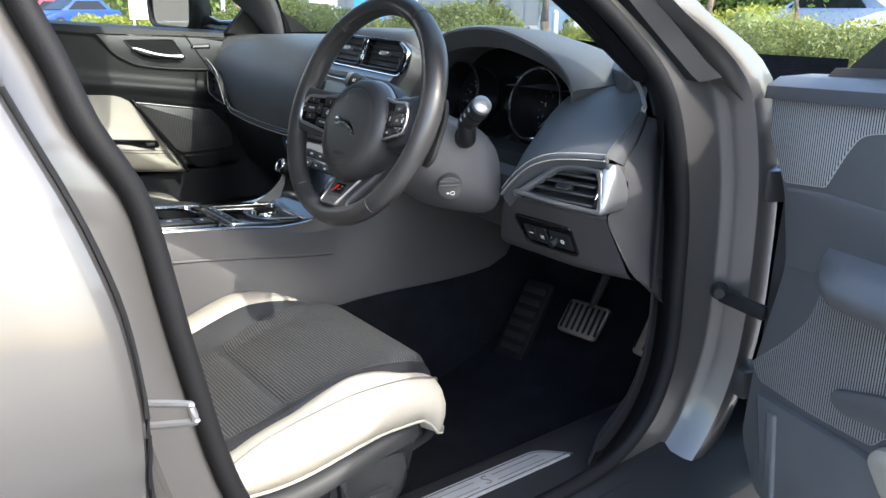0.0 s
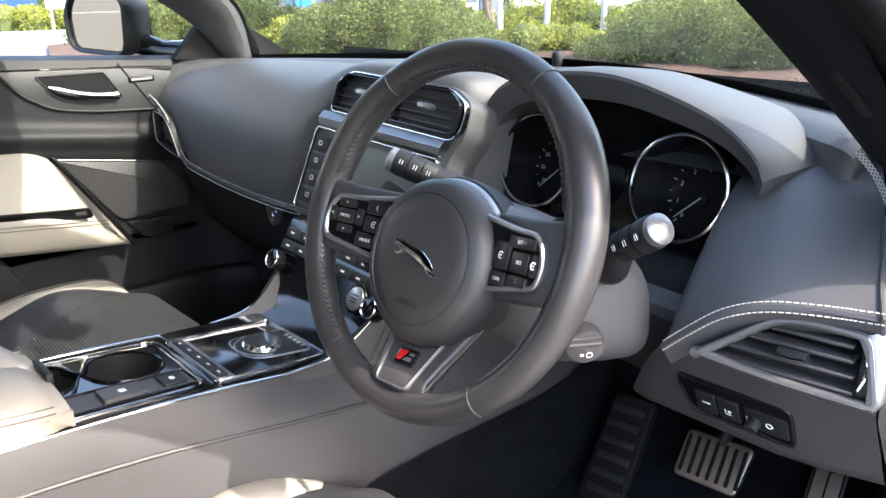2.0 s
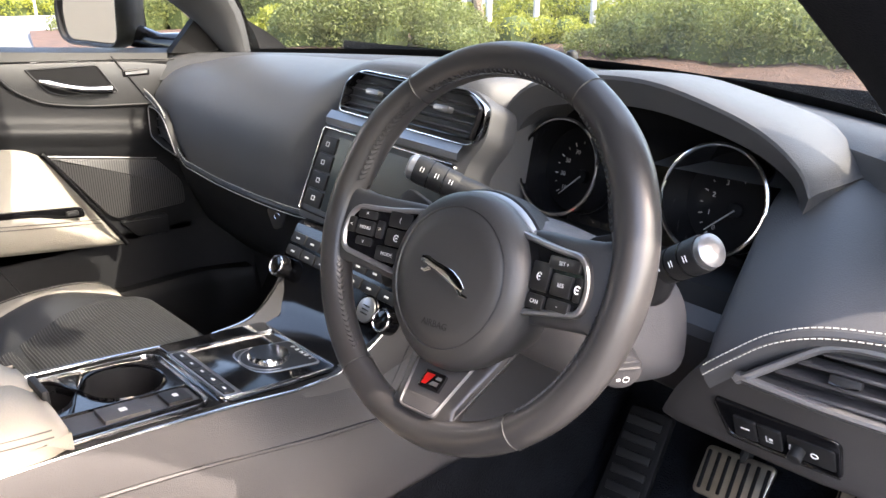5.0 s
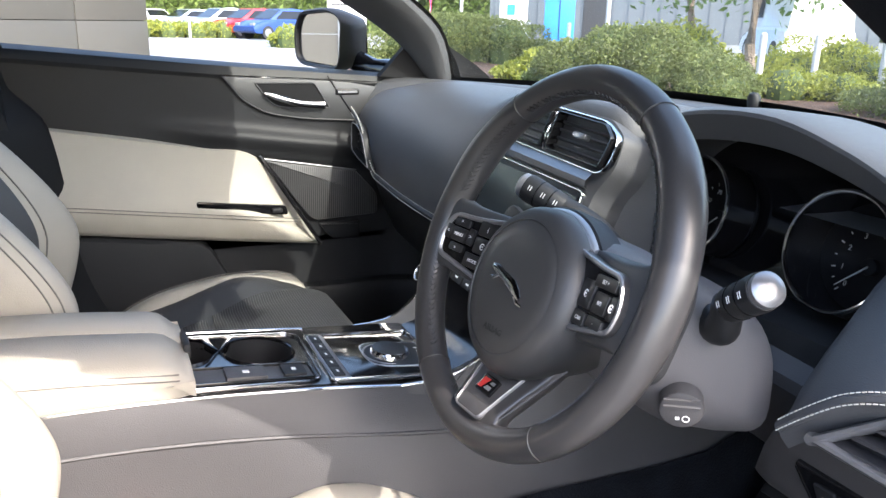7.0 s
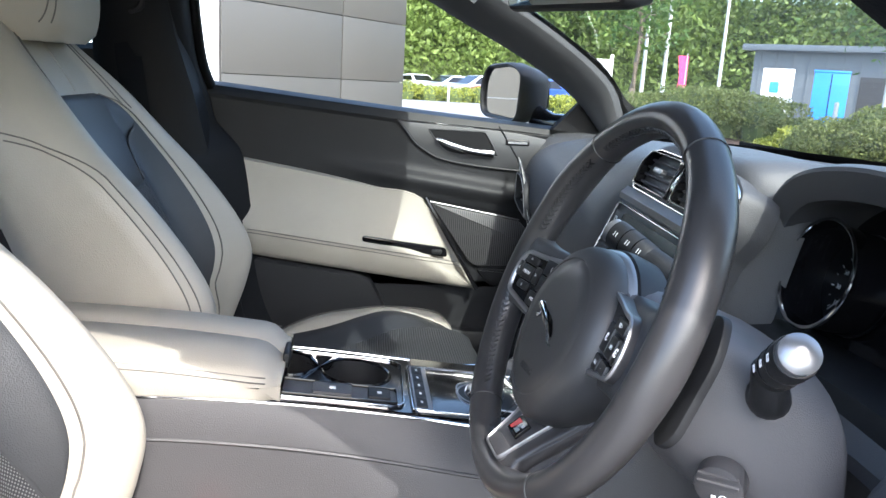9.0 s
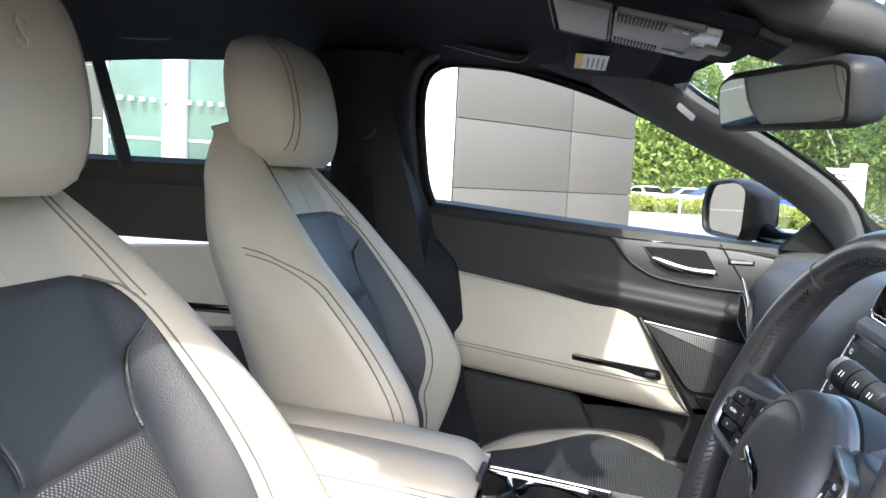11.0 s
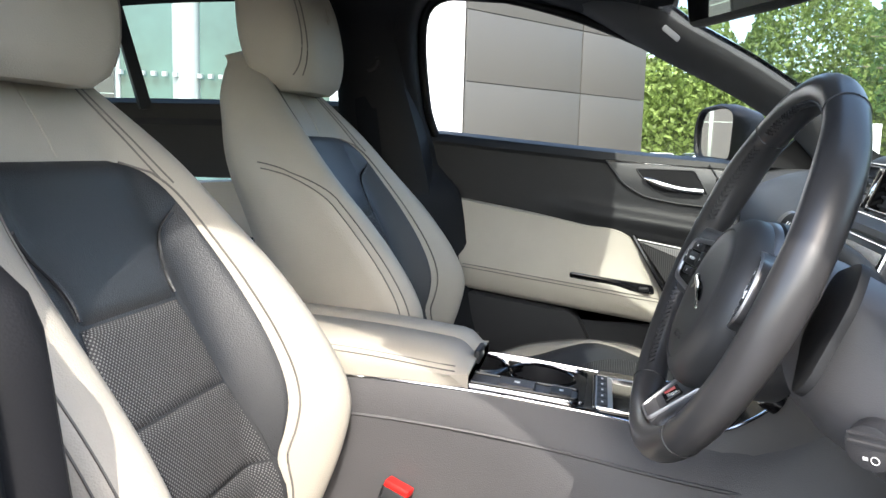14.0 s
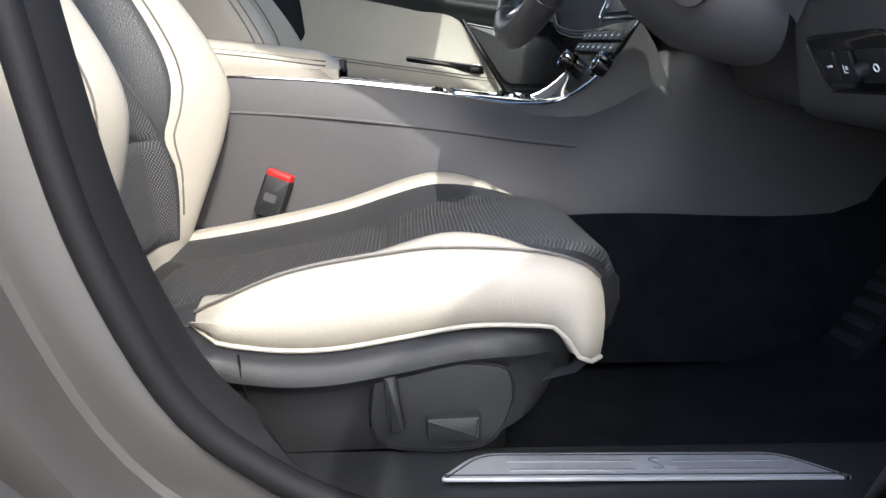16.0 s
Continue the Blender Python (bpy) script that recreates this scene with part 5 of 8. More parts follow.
def cream_bot(y):
    return table(y, (0.18, 0.668), (0.23, 0.662), (0.37, 0.643), (0.59, 0.615), (0.70, 0.602))
cp = Shape()
cp.grid([[(door_x(y, z) + dx, y, z) for dx, z in ((0.0, cream_top(y)), (0.012, cream_top(y) - 0.004), (0.015, cream_top(y) * 0.5 + cream_bot(y) * 0.5), (0.035, cream_top(y) * 0.35 + cream_bot(y) * 0.65), (0.036, cream_bot(y) + 0.01), (0.028, cream_bot(y)), (0, cream_bot(y) - 0.006))] for y in np.linspace(0.185, 0.70, 30)], flip=False)
part("cream_panel", cp, LEATHER_CREAM, pdoor, "cream leather armrest panel", sharp=60)
lp = Shape()
lp.grid([[(door_x(y, z) + dx, y, z) for dx, z in ((0.0, cream_bot(min(y, 0.7)) + 0.01), (0.0, 0.5), (0.02, 0.44), (0.02, 0.32))] for y in ys], flip=False)
part("lower_panel", lp, PLASTIC, pdoor)
shell = Shape()
shell.box((-0.82, 0.54, 0.62), (0.12, 0.86, 0.66), None, 0.02)
part("door_shell", shell, PAINT, pdoor)


PDM = Matrix(((0, 0, 1, -0.70), (1, 0, 0, 0), (0, 1, 0, 0), (0, 0, 0, 1)))


def on_door(name, poly, depth, mat, label="", base=0.0, bevel=0.002, parent=None):
    """A raised piece on the passenger door; poly in (y, z)."""
    return part(name, Shape().prism(poly, depth, bevel, PDM @ Matrix.Translation((0, 0, base))), mat, parent or pdoor, label)


SWOOSH = [(0.515, 0.958), (0.532, 0.938), (0.554, 0.912), (0.578, 0.896), (0.605, 0.883), (0.65, 0.874), (0.702, 0.868), (0.80, 0.862)]
bez = on_door("handle_bezel", [(p.x, p.y) for p in curve([(y, z, 0) for y, z in SWOOSH], 30)] + [(0.840, 0.872), (0.864, 0.892), (0.862, 0.915), (0.835, 0.934), (0.78, 0.943), (0.70, 0.949)], 0.006, DOOR_SATIN, "smooth dark bezel around the handle", 0.0, 0.003)
part("bezel_line", Shape().tube([(-0.6925, y, z) for y, z in ((0.515, 0.960), (0.66, 0.953), (0.78, 0.947), (0.90, 0.938))], 0.0012, 5), CHROME, pdoor)
part("bezel_edge", Shape().tube([(-0.6955, p.x, p.y) for p in curve([(y, z, 0) for y, z in SWOOSH], 24)], 0.0022, 6), PLASTIC, bez)
recess_o = rounded([(0.577, 0.945), (0.703, 0.944), (0.738, 0.889), (0.640, 0.891), (0.612, 0.900)], [0.008, 0.006, 0.010, 0.02, 0.02])
rec = on_door("handle_recess", recess_o, 0.0066, RUBBER, "dark handle recess", 0.0, 0.0)
part("recess_rim", loop_frame(recess_o, 0.0030, 0.0034, PDM @ Matrix.Translation((0, 0, 0.0055))), DOOR_SATIN, rec)
hdl, rows = Shape(), []
for k in range(17):
    q = k / 16
    y, z = 0.598 + 0.124 * q, 0.9235 - 0.0265 * q - 0.006 * math.sin(math.pi * q)
    h, d = 0.0062 + 0.0020 * q - 0.003 * (1 - smooth01(q * 8)), 0.007 + 0.006 * math.sin(math.pi * min(q * 1.2, 1))
    rows.append([(-0.693 + d + 0.004 * math.cos(a), y, z + h * math.sin(a)) for a in np.linspace(0, 2 * math.pi, 13)[:-1]])
part("door_handle", hdl.loft(rows), CHROME, pdoor, "chrome pull handle")
part("bezel_divider", Shape().tube([(-0.6935, 0.731, 0.957), (-0.6930, 0.760, 0.915), (-0.6930, 0.790, 0.870)], 0.0016, 5), PLASTIC, bez)
pq = on_door("plaque", rect(0.748, 0.917, 0.800, 0.930, 0.003), 0.0085, GLOSS, "small dark maker's plaque")
on_door("text_bar", rect(0.753, 0.921, 0.795, 0.926), 0.009, SATIN, "", 0, 0, pq)
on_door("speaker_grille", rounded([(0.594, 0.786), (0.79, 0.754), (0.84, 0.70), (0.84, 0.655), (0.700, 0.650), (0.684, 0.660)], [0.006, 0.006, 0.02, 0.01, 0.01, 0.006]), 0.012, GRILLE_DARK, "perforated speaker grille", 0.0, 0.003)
part("grille_edge", Shape().tube([(-0.687, y, z) for y, z in ((0.590, 0.790), (0.79, 0.757))], 0.0010, 6), SATIN, pdoor)
on_door("lower_grille", rounded([(0.705, 0.642), (0.80, 0.640), (0.80, 0.598), (0.735, 0.605)], 0.006), 0.010, PLASTIC, "", 0.0, 0.003)
tubez = Shape()
tubez.tube([(-0.690 + 0.03 * k / 10, 0.583 + 0.0118 * k, 0.797 - 0.0192 * k) for k in range(11)], 0.008, 8, flat=0.6)
part("panel_divider", tubez, GLOSS, pdoor, "dark strip between leather and grille")
slot = part("grab_slot", Shape().prism(rounded([(0.448, 0.713), (0.630, 0.693), (0.634, 0.672), (0.452, 0.694)], 0.008), 0.004, 0.001, PDM @ Matrix.Translation((0, 0, 0.030))), GLOSS, pdoor, "gloss black window switch slot")
part("window_switch", Shape().box((-0.664, 0.610, 0.684), (0.010, 0.022, 0.010), None, 0.003), PLASTIC, pdoor)
stitch_y = np.linspace(0.21, 0.66, 60)
for dz in (0.0, -0.007):
    part("stitching", Shape().tube([(door_x(y, 0.7) + 0.0365, y, cream_bot(y) + 0.052 + dz + 0.004 * math.sin(3 * y)) for y in stitch_y], 0.0009, 4), STITCH_DARK, pdoor)
def pocket_top(y):
    return cream_bot(min(y, 0.69)) - 0.006 - 0.095 * smooth01((y - 0.455) / 0.075)


lpk = Shape()
lpk.grid([[(door_x(y, 0.5) + dx, y, z) for dx, z in ((0.0, pocket_top(y) + 0.002), (0.024, pocket_top(y)), (0.030, pocket_top(y) - 0.006), (0.036, min(0.55, pocket_top(y) - 0.03)), (0.042, 0.42), (0.042, 0.33))] for y in np.linspace(0.20, 0.95, 40)], flip=False)
part("door_pocket", lpk, PLASTIC, pdoor, "dark moulded door pocket")

# carpet on the tunnel's side
tc = Shape()
tc.grid([[(0.196 - 0.012 * (z - 0.30) / 0.2, y, z) for z in np.linspace(0.285, table(y, (0.2, 0.36), (0.45, 0.43), (0.64, 0.492), (1.02, 0.496), (1.10, 0.53), (1.17, 0.66), (1.25, 0.74)), 6)] for y in np.linspace(0.2, 1.27, 24)], flip=True)
tagged(part("tunnel_carpet", tc, CARPET), "black carpet on the transmission tunnel", "carpet", kind="structure")
crease = Shape().tube(curve([(0.114, 0.05, 0.628), (0.114, 0.25, 0.624), (0.121, 0.42, 0.612), (0.141, 0.60, 0.592), (0.148, 0.72, 0.580)], 24), 0.0025, 6)
part("moulded_crease", crease, PLASTIC_GREY, console)

# armrest stitching
for sx in (1, -1):
    for dz in (0.0, 0.006):
        part("stitching", Shape().tube([(sx * (0.1005 - 0.55 * dz), y, table(y, (-0.25, 0.735), (0.0, 0.732), (0.2, 0.722), (0.33, 0.708)) - 0.018 + dz) for y in np.linspace(-0.2, 0.335, 30)], 0.0009, 4), STITCH_DARK, armrest)
part("hinge_block", Shape().box((0.0, -0.10, 0.69), (0.18, 0.2, 0.05), None, 0.01), PLASTIC, armrest)
part("catch", Shape().box((0.0, 0.352, 0.690), (0.05, 0.008, 0.02), None, 0.003), PLASTIC, armrest, "dark front catch")

# ---- dashboard details ----
thread_pts = [(x, table(x, *[(s[0], s[1][-1][0]) for s in SECTIONS]), table(x, *[(s[0], s[1][-1][1]) for s in SECTIONS])) for x in np.linspace(-0.53, -0.155, 60)]
lead = [tuple(p) for p in curve([(-0.66, 0.775, 0.893), (-0.625, 0.772, 0.885), (-0.59, 0.773, 0.862), (-0.56, 0.776, 0.815), (-0.535, 0.779, 0.782), thread_pts[2]], 34)]


def stitches(name, path, parent, mat, off=(0, 0, 0), step=0.0042, r=0.0008):
    """A row of short separate stitches along a path."""
    s, acc = Shape(), 0.0
    path = [Vector(p) + Vector(off) for p in path]
    seg = 0
    for a, b in zip(path, path[1:]):
        d = (b - a).length
        n = max(1, round(d / step))
        for k in range(n):
            p, q = a.lerp(b, (k + 0.15) / n), a.lerp(b, (k + 0.85) / n)
            s.tube([p, q], r, 4)
    return part(name, s, mat, parent)


part("seam_roll", Shape().tube([Vector(p) + Vector((0, -0.0005, -0.004)) for p in lead + thread_pts[3:]], 0.0035, 6), LEATHER_DASH, dash)
stitches("stitching", lead + thread_pts[3:], dash, STITCH, (0, -0.003, 0.003))
stitches("stitching", lead + thread_pts[3:], dash, STITCH, (0, -0.0035, -0.0095))
seam_r = [tuple(p) for p in curve([(0.508, 0.782, 0.757), (0.535, 0.780, 0.783), (0.565, 0.784, 0.808), (0.60, 0.791, 0.823), (0.645, 0.800, 0.830), (0.688, 0.809, 0.833)], 40)]
part("seam_roll", Shape().tube([Vector(p) + Vector((0, 0.001, -0.002)) for p in seam_r], 0.005, 6), LEATHER_DASH, dash)
under_seam = Shape()
under_seam.grid([[p + Vector((0, 0.0, -0.002)), p + Vector((0, 0.004, -0.012)), p + Vector((0, 0.016, -0.026))] for p in curve(seam_r[::6] + [(0.688, 0.809, 0.829), (0.690, 0.83, 0.824), (0.686, 0.850, 0.818)], 40)], flip=True)
part("seam_underside", under_seam, LEATHER_DASH, dash)
stitches("stitching", seam_r, dash, STITCH, (0, -0.003, 0.0055), r=0.00055)
stitches("stitching", seam_r, dash, STITCH, (0.002, -0.0055, -0.003), r=0.00055)

# driver's side vent
VM = axes((0.535, 0.783, 0.757), (0.165, 0.018, 0.002), (0, 0.02, 0.06))
vent_out = rounded([(0.0, 0.002), (0.09, -0.0045), (0.167, -0.0045), (0.150, 0.0585), (0.105, 0.0605), (0.070, 0.056)], [0.004, 0.05, 0.014, 0.012, 0.03, 0.03])


def air_vent(name, outline, m, parent, slats, slat_box, rows_turn=-14, label="", well=0.03, rim=0.008, rim_mat=None):
    v = part(name, loop_frame(outline, rim, 0.010, m), rim_mat or SATIN, parent, label)
    wall, inner = Shape(), inset(outline, rim * 0.9)
    wall.grid([[m @ Vector((x, y, z)) for x, y in inner] for z in (0.004, -well)], close=True)
    wall.cap([m @ Vector((x, y, -well)) for x, y in inner])
    part("duct", wall, RUBBER, v)
    for x0, x1, y in slats:
        s = Shape()
        s.box(((x0 + x1) / 2, y, -0.006), (x1 - x0, 0.0035, slat_box * 0.62), Matrix.Rotation(radians(rows_turn), 3, "X"), 0.0012, 1)
        s.v = [tuple(m @ Vector(p)) for p in s.v]
        part("slat", s, PLASTIC_GREY, v)
    return v


v = air_vent("side_vent", vent_out, VM, dash, [(0.020, 0.142, 0.008), (0.034, 0.140, 0.021), (0.050, 0.138, 0.034), (0.068, 0.136, 0.046)], 0.030, 16, label="satin silver air vent bezel", rim=0.0075)
tab = block("vent_tab", rect(0.078, 0.0225, 0.103, 0.0305, 0.003), 0.010, VM, PLASTIC, v, "black vent tab with silver edge")
part("tab_edge", Shape().tube([VM @ Vector((0.079 + 0.023 * q, 0.0235 - 0.0015 * math.sin(3.14 * q), 0.0105)) for q in np.linspace(0, 1, 7)], 0.0013, 5), CHROME, tab)
block("thumb_wheel", rect(0.1435, 0.006, 0.153, 0.049, 0.003), 0.004, VM, PLASTIC, v)
part("thumb_strip", Shape().tube([VM @ Vector((0.1455 + 0.004 * math.sin(q), 0.010 + 0.034 * q / 3.14, 0.006)) for q in np.linspace(0, 3.14, 8)], 0.0015, 5), CHROME, v)
wrap = Shape()
WRAP = [[(0.150, -0.003, 0.006), (0.158, -0.0035, 0.004), (0.162, 0.000, -0.006), (0.162, 0.006, -0.022)],
        [(0.154, 0.004, 0.0085), (0.163, 0.004, 0.0085), (0.167, 0.007, -0.002), (0.166, 0.014, -0.040)],
        [(0.150, 0.031, 0.0085), (0.159, 0.031, 0.009), (0.167, 0.033, -0.002), (0.166, 0.036, -0.040)],
        [(0.142, 0.048, 0.0085), (0.153, 0.050, 0.009), (0.164, 0.053, 0.000), (0.165, 0.057, -0.022)],
        [(0.136, 0.055, 0.0075), (0.147, 0.058, 0.008), (0.158, 0.065, 0.004), (0.162, 0.070, -0.004)]]
wrap.grid([[VM @ Vector(p) for p in curve(row, 9)] for row in zip(*[curve(col, 13) for col in zip(*WRAP)])], flip=True)
part("bezel_end", wrap, SATIN, v)
# driver's switch panel
SM = axes((0.508, 0.811, 0.721), (0.113, 0.003, 0.002), (0, -0.024, 0.048))
sp = block("switch_panel", rounded([(0, 0), (0.118, 0.002), (0.116, -0.053), (0.106, -0.0545), (0.010, -0.0525)], [0.006, 0.012, 0.005, 0.01, 0.014]), 0.006, SM, GLOSS, dash, "gloss black switch panel", 0.002)
for x0 in (0.019, 0.043):
    bt = block("button", rect(x0, -0.043, x0 + 0.0215, -0.014, 0.002), 0.0085, SM, PLASTIC, sp)
block("button", rect(0.070, -0.044, 0.112, -0.014, 0.003), 0.0072, SM, PLASTIC, sp)
block("icon", rect(0.026, -0.0285, 0.035, -0.026), 0.009, SM, WHITE, sp)
block("icon", rect(0.050, -0.034, 0.0515, -0.026), 0.009, SM, WHITE, sp)
block("icon", rect(0.050, -0.034, 0.057, -0.0325), 0.009, SM, WHITE, sp)
block("icon", rect(0.053, -0.031, 0.057, -0.027, 0.001), 0.009, SM, WHITE, sp)
kn = part("knob", Shape().disc((0.080, -0.030, 0.007), 0.0065, 0.012, None, 16, 0.001), PLASTIC, sp, m=SM)
part("icon", Shape().tube([(0.0725, -0.026, 0.0074), (0.0715, -0.033, 0.0074), (0.0745, -0.034, 0.0074)], 0.0008, 4), WHITE, sp, m=SM)
part("icon", Shape().tube([(0.094 + 0.0032 * math.cos(q), -0.030 + 0.0032 * math.sin(q), 0.0074) for q in np.linspace(0, 6.28, 12)], 0.0007, 4), WHITE, sp, m=SM)
part("edge_line", Shape().tube([SM @ Vector(p) for p in ((0.001, -0.006, 0.0062), (0.010, -0.050, 0.0062), (0.016, -0.0525, 0.0062), (0.104, -0.0540, 0.0062), (0.115, -0.0525, 0.0062))], 0.0007, 4), CHROME, sp)

# steering column shroud, lock knob, stalks
column = thing("steering_column", "dark grey plastic steering column shroud with stalks", "steering column")
sh = Shape()
rings = []
for y, x0, x1, z0, z1 in ((0.645, 0.318, 0.400, 0.815, 0.905), (0.657, 0.290, 0.430, 0.790, 0.908), (0.69, 0.270, 0.450, 0.745, 0.903), (0.73, 0.252, 0.466, 0.712, 0.888), (0.77, 0.245, 0.474, 0.700, 0.865), (0.798, 0.242, 0.476, 0.694, 0.853), (0.805, 0.248, 0.470, 0.700, 0.848)):
    cxx, czz, a, b = (x0 + x1) / 2, (z0 + z1) / 2, (x1 - x0) / 2, (z1 - z0) / 2
    rings.append([(cxx + a * math.copysign(abs(math.cos(q)) ** 0.62, math.cos(q)) * (1 - 0.16 * (math.sin(q) < 0) * abs(math.sin(q)) ** 2), y - 0.02 * (czz - 0.8 + b * math.sin(q)) / 0.1, czz + b * math.copysign(abs(math.sin(q)) ** 0.7, math.sin(q))) for q in np.linspace(0, 2 * math.pi, 41)[:-1]])
sh.loft(rings)
part("shroud", sh, COLUMN_GREY, column, sharp=50)
lock = part("lock_knob", Shape().disc((0, 0, 0), 0.0190, 0.016, None, 32, 0.003), PLASTIC_GREY, column, "round ribbed column lock knob", m=axes((0.457, 0.719, 0.768), (0.62, 0.78, 0.05), (0.05, -0.25, 0.95)))
for yy in (0.004, 0.011):
    part("rib", Shape().tube([(-0.015, yy, 0.016), (0.015, yy, 0.016)], 0.0016, 6), PLASTIC_GREY, lock)
part("icon", Shape().tube([(0.004 + 0.003 * math.cos(q), -0.008 + 0.003 * math.sin(q), 0.0165) for q in np.linspace(0, 6.28, 10)], 0.0004, 4), WHITE, lock)
part("icon", Shape().box((-0.003, -0.008, 0.0163), (0.0035, 0.0025, 0.0006)), WHITE, lock)


def stalk(sg):
    c = 0.358
    pts = [(c + 0.100, 0.742, 0.838), (c + 0.118, 0.735, 0.840), (c + 0.128, 0.728, 0.852), (c + 0.136, 0.722, 0.870)] if sg > 0 else [(0.285, 0.76, 0.85), (0.27, 0.75, 0.868), (0.258, 0.740, 0.879), (0.24, 0.726, 0.888)]
    st = part("stalk", Shape().tube(curve(pts, 12), [0.0165, 0.0165, 0.016, 0.0155, 0.015, 0.0145, 0.014, 0.0135, 0.0135, 0.0135, 0.0135, 0.0135], 16), PLASTIC, column, "black control stalk")
    a, b = (Vector((c + 0.133, 0.725, 0.866)), Vector((c + 0.177, 0.714, 0.895))) if sg > 0 else (Vector((0.243, 0.728, 0.887)), Vector((0.192, 0.698, 0.909)))
    d = (b - a).normalized()
    part("barrel", Shape().tube([a, a + d * 0.004, a + d * 0.048, a + d * 0.052], [0.012, 0.0145, 0.0155, 0.0148], 20), PLASTIC, st)
    part("collar", Shape().tube([a + d * 0.017, a + d * 0.0182], 0.0153, 20), GLOSS, st)
    part("collar", Shape().tube([a + d * 0.034, a + d * 0.0352], 0.0157, 20), GLOSS, st)
    part("end_cap", Shape().tube([a + d * 0.050, a + d * 0.058, a + d * 0.061, a + d * 0.062], [0.0138, 0.0138, 0.0105, 0.004], 20), SATIN, st, "pale end button")
    for k in (0.010, 0.026, 0.043):
        out = (Vector((0.45, -0.80, 0.40)) - d * Vector((0.45, -0.80, 0.40)).dot(d)).normalized()
        ic = axes(a + d * k + out * (0.0147 + 0.012 * k), d, out.cross(d))
        for u in (-0.0018, 0.0012):
            part("icon", Shape().tube([ic @ Vector((u, -0.0030, 0.0)), ic @ Vector((u, 0.0022, 0.0002))], 0.00045, 4), WHITE, st)
    return st


stalk(1)
stalk(-1)

# gauges
GT = Matrix.Rotation(radians(90 - 14), 4, "X")
for gx, marks, needle in ((0.214, (("10", 214), ("30", 182), ("50", 150), ("70", 118)), 222), (0.424, (("0", 226), ("1", 194), ("2", 158), ("3", 122), ("4", 88)), 222)):
    g = thing("gauge", "round black dial with silver ring and white figures", "gauge", "dials in the instrument panel")
    g.matrix_world = Matrix.Translation((gx, 0.925, 0.872)) @ GT
    cone = Shape()
    cone.grid([[(r * math.cos(q), r * math.sin(q), z) for q in np.linspace(0, 2 * math.pi, 49)[:-1]] for r, z in ((0.059, 0.004), (0.0575, -0.012), (0.056, -0.047))], close=True)
    part("cowl", cone, GLOSS, g)
    part("face", Shape().disc((0, 0, -0.050), 0.0575, 0.003, None, 40), DIAL, g)
    part("ring", Shape().tube([(0.0595 * math.cos(q), 0.0595 * math.sin(q), 0.004) for q in np.linspace(0, 2 * math.pi, 65)[:-1]], 0.0024, 8, closed=True), CHROME, g, "satin silver ring")
    px, py = 0.006, -0.008
    for word, deg in marks:
        a = radians(deg)
        lettering(word, 0.0080, Matrix.Translation((px + 0.033 * math.cos(a), py + 0.033 * math.sin(a), -0.0468)), DIAL_PRINT, g)
        part("tick", Shape().tube([(px + 0.041 * math.cos(a), py + 0.041 * math.sin(a), -0.0468), (px + 0.0455 * math.cos(a), py + 0.0455 * math.sin(a), -0.0468)], 0.0007, 4), DIAL_PRINT, g)
        a = radians(deg - 17)
        part("tick", Shape().tube([(px + 0.042 * math.cos(a), py + 0.042 * math.sin(a), -0.0468), (px + 0.045 * math.cos(a), py + 0.045 * math.sin(a), -0.0468)], 0.0005, 4), DIAL_PRINT, g)
    a = radians(needle)
    part("needle", Shape().tube([(px, py, -0.040), (px + 0.042 * math.cos(a), py + 0.042 * math.sin(a), -0.043)], [0.0011, 0.0006], 6), DIAL_PRINT, g)
    part("hub", Shape().disc((px, py, -0.048), 0.009, 0.008, None, 24, 0.002), RUBBER, g)
floor_c = Shape()
floor_c.grid([[(x, y, z) for x in np.linspace(0.13, 0.55, 4)] for y, z in ((0.985, 0.79), (0.91, 0.80), (0.88, 0.795), (0.87, 0.76))])
part("instrument_sill", floor_c, PLASTIC, dash)

# centre stack: screen, vents, climate
CM = Matrix.Translation((0.0, 0.775, 0.765)) @ Matrix.Rotation(radians(2.2), 4, "Y") @ axes((0, 0, 0), (1, 0, 0), (0, 0.36, 0.933))
body = block("stack_body", rounded([(-0.158, -0.012), (0.150, -0.012), (0.146, 0.13), (0.165, 0.165), (0.16, 0.205), (0.125, 0.222), (-0.09, 0.222), (-0.125, 0.20), (-0.128, 0.165), (-0.152, 0.13)], 0.012), 0.05, CM @ Matrix.Translation((0, 0, -0.056)), LEATHER_DASH, dash, "dark leather centre stack")
screen_o = rounded([(-0.155, 0.0), (0.140, 0.0), (0.134, 0.128), (-0.146, 0.128)], 0.008)
part("screen_bezel", loop_frame(screen_o, 0.0026, 0.006, CM, -0.005), CHROME, dash, "chrome screen surround")
SCREEN = material("dark_screen", (0.035, 0.042, 0.044), 0.16, 0, 0, 0.002, 0.05, 0.1, rough_vary=0.03)
part("touch_screen", flat(rect(-0.100, 0.010, 0.126, 0.118, 0.003), CM, 0.001), SCREEN, dash, "dark switched-off touch screen")
for k in range(4):
    bt = block("button", rounded([(-0.147 + 0.0006 * k * 3, 0.010 + 0.027 * k), (-0.106, 0.010 + 0.027 * k), (-0.105, 0.034 + 0.027 * k), (-0.145 + 0.0006 * k * 3, 0.034 + 0.027 * k)], 0.002, 2), 0.0035, CM @ Matrix.Translation((0, 0, -0.003)), PLASTIC, dash, "black screen button")
    part("icon", loop_frame(rect(-0.129, 0.019 + 0.027 * k, -0.121, 0.026 + 0.027 * k, 0.001), 0.0012, 0.0006, CM, 0.0005), WHITE, bt)
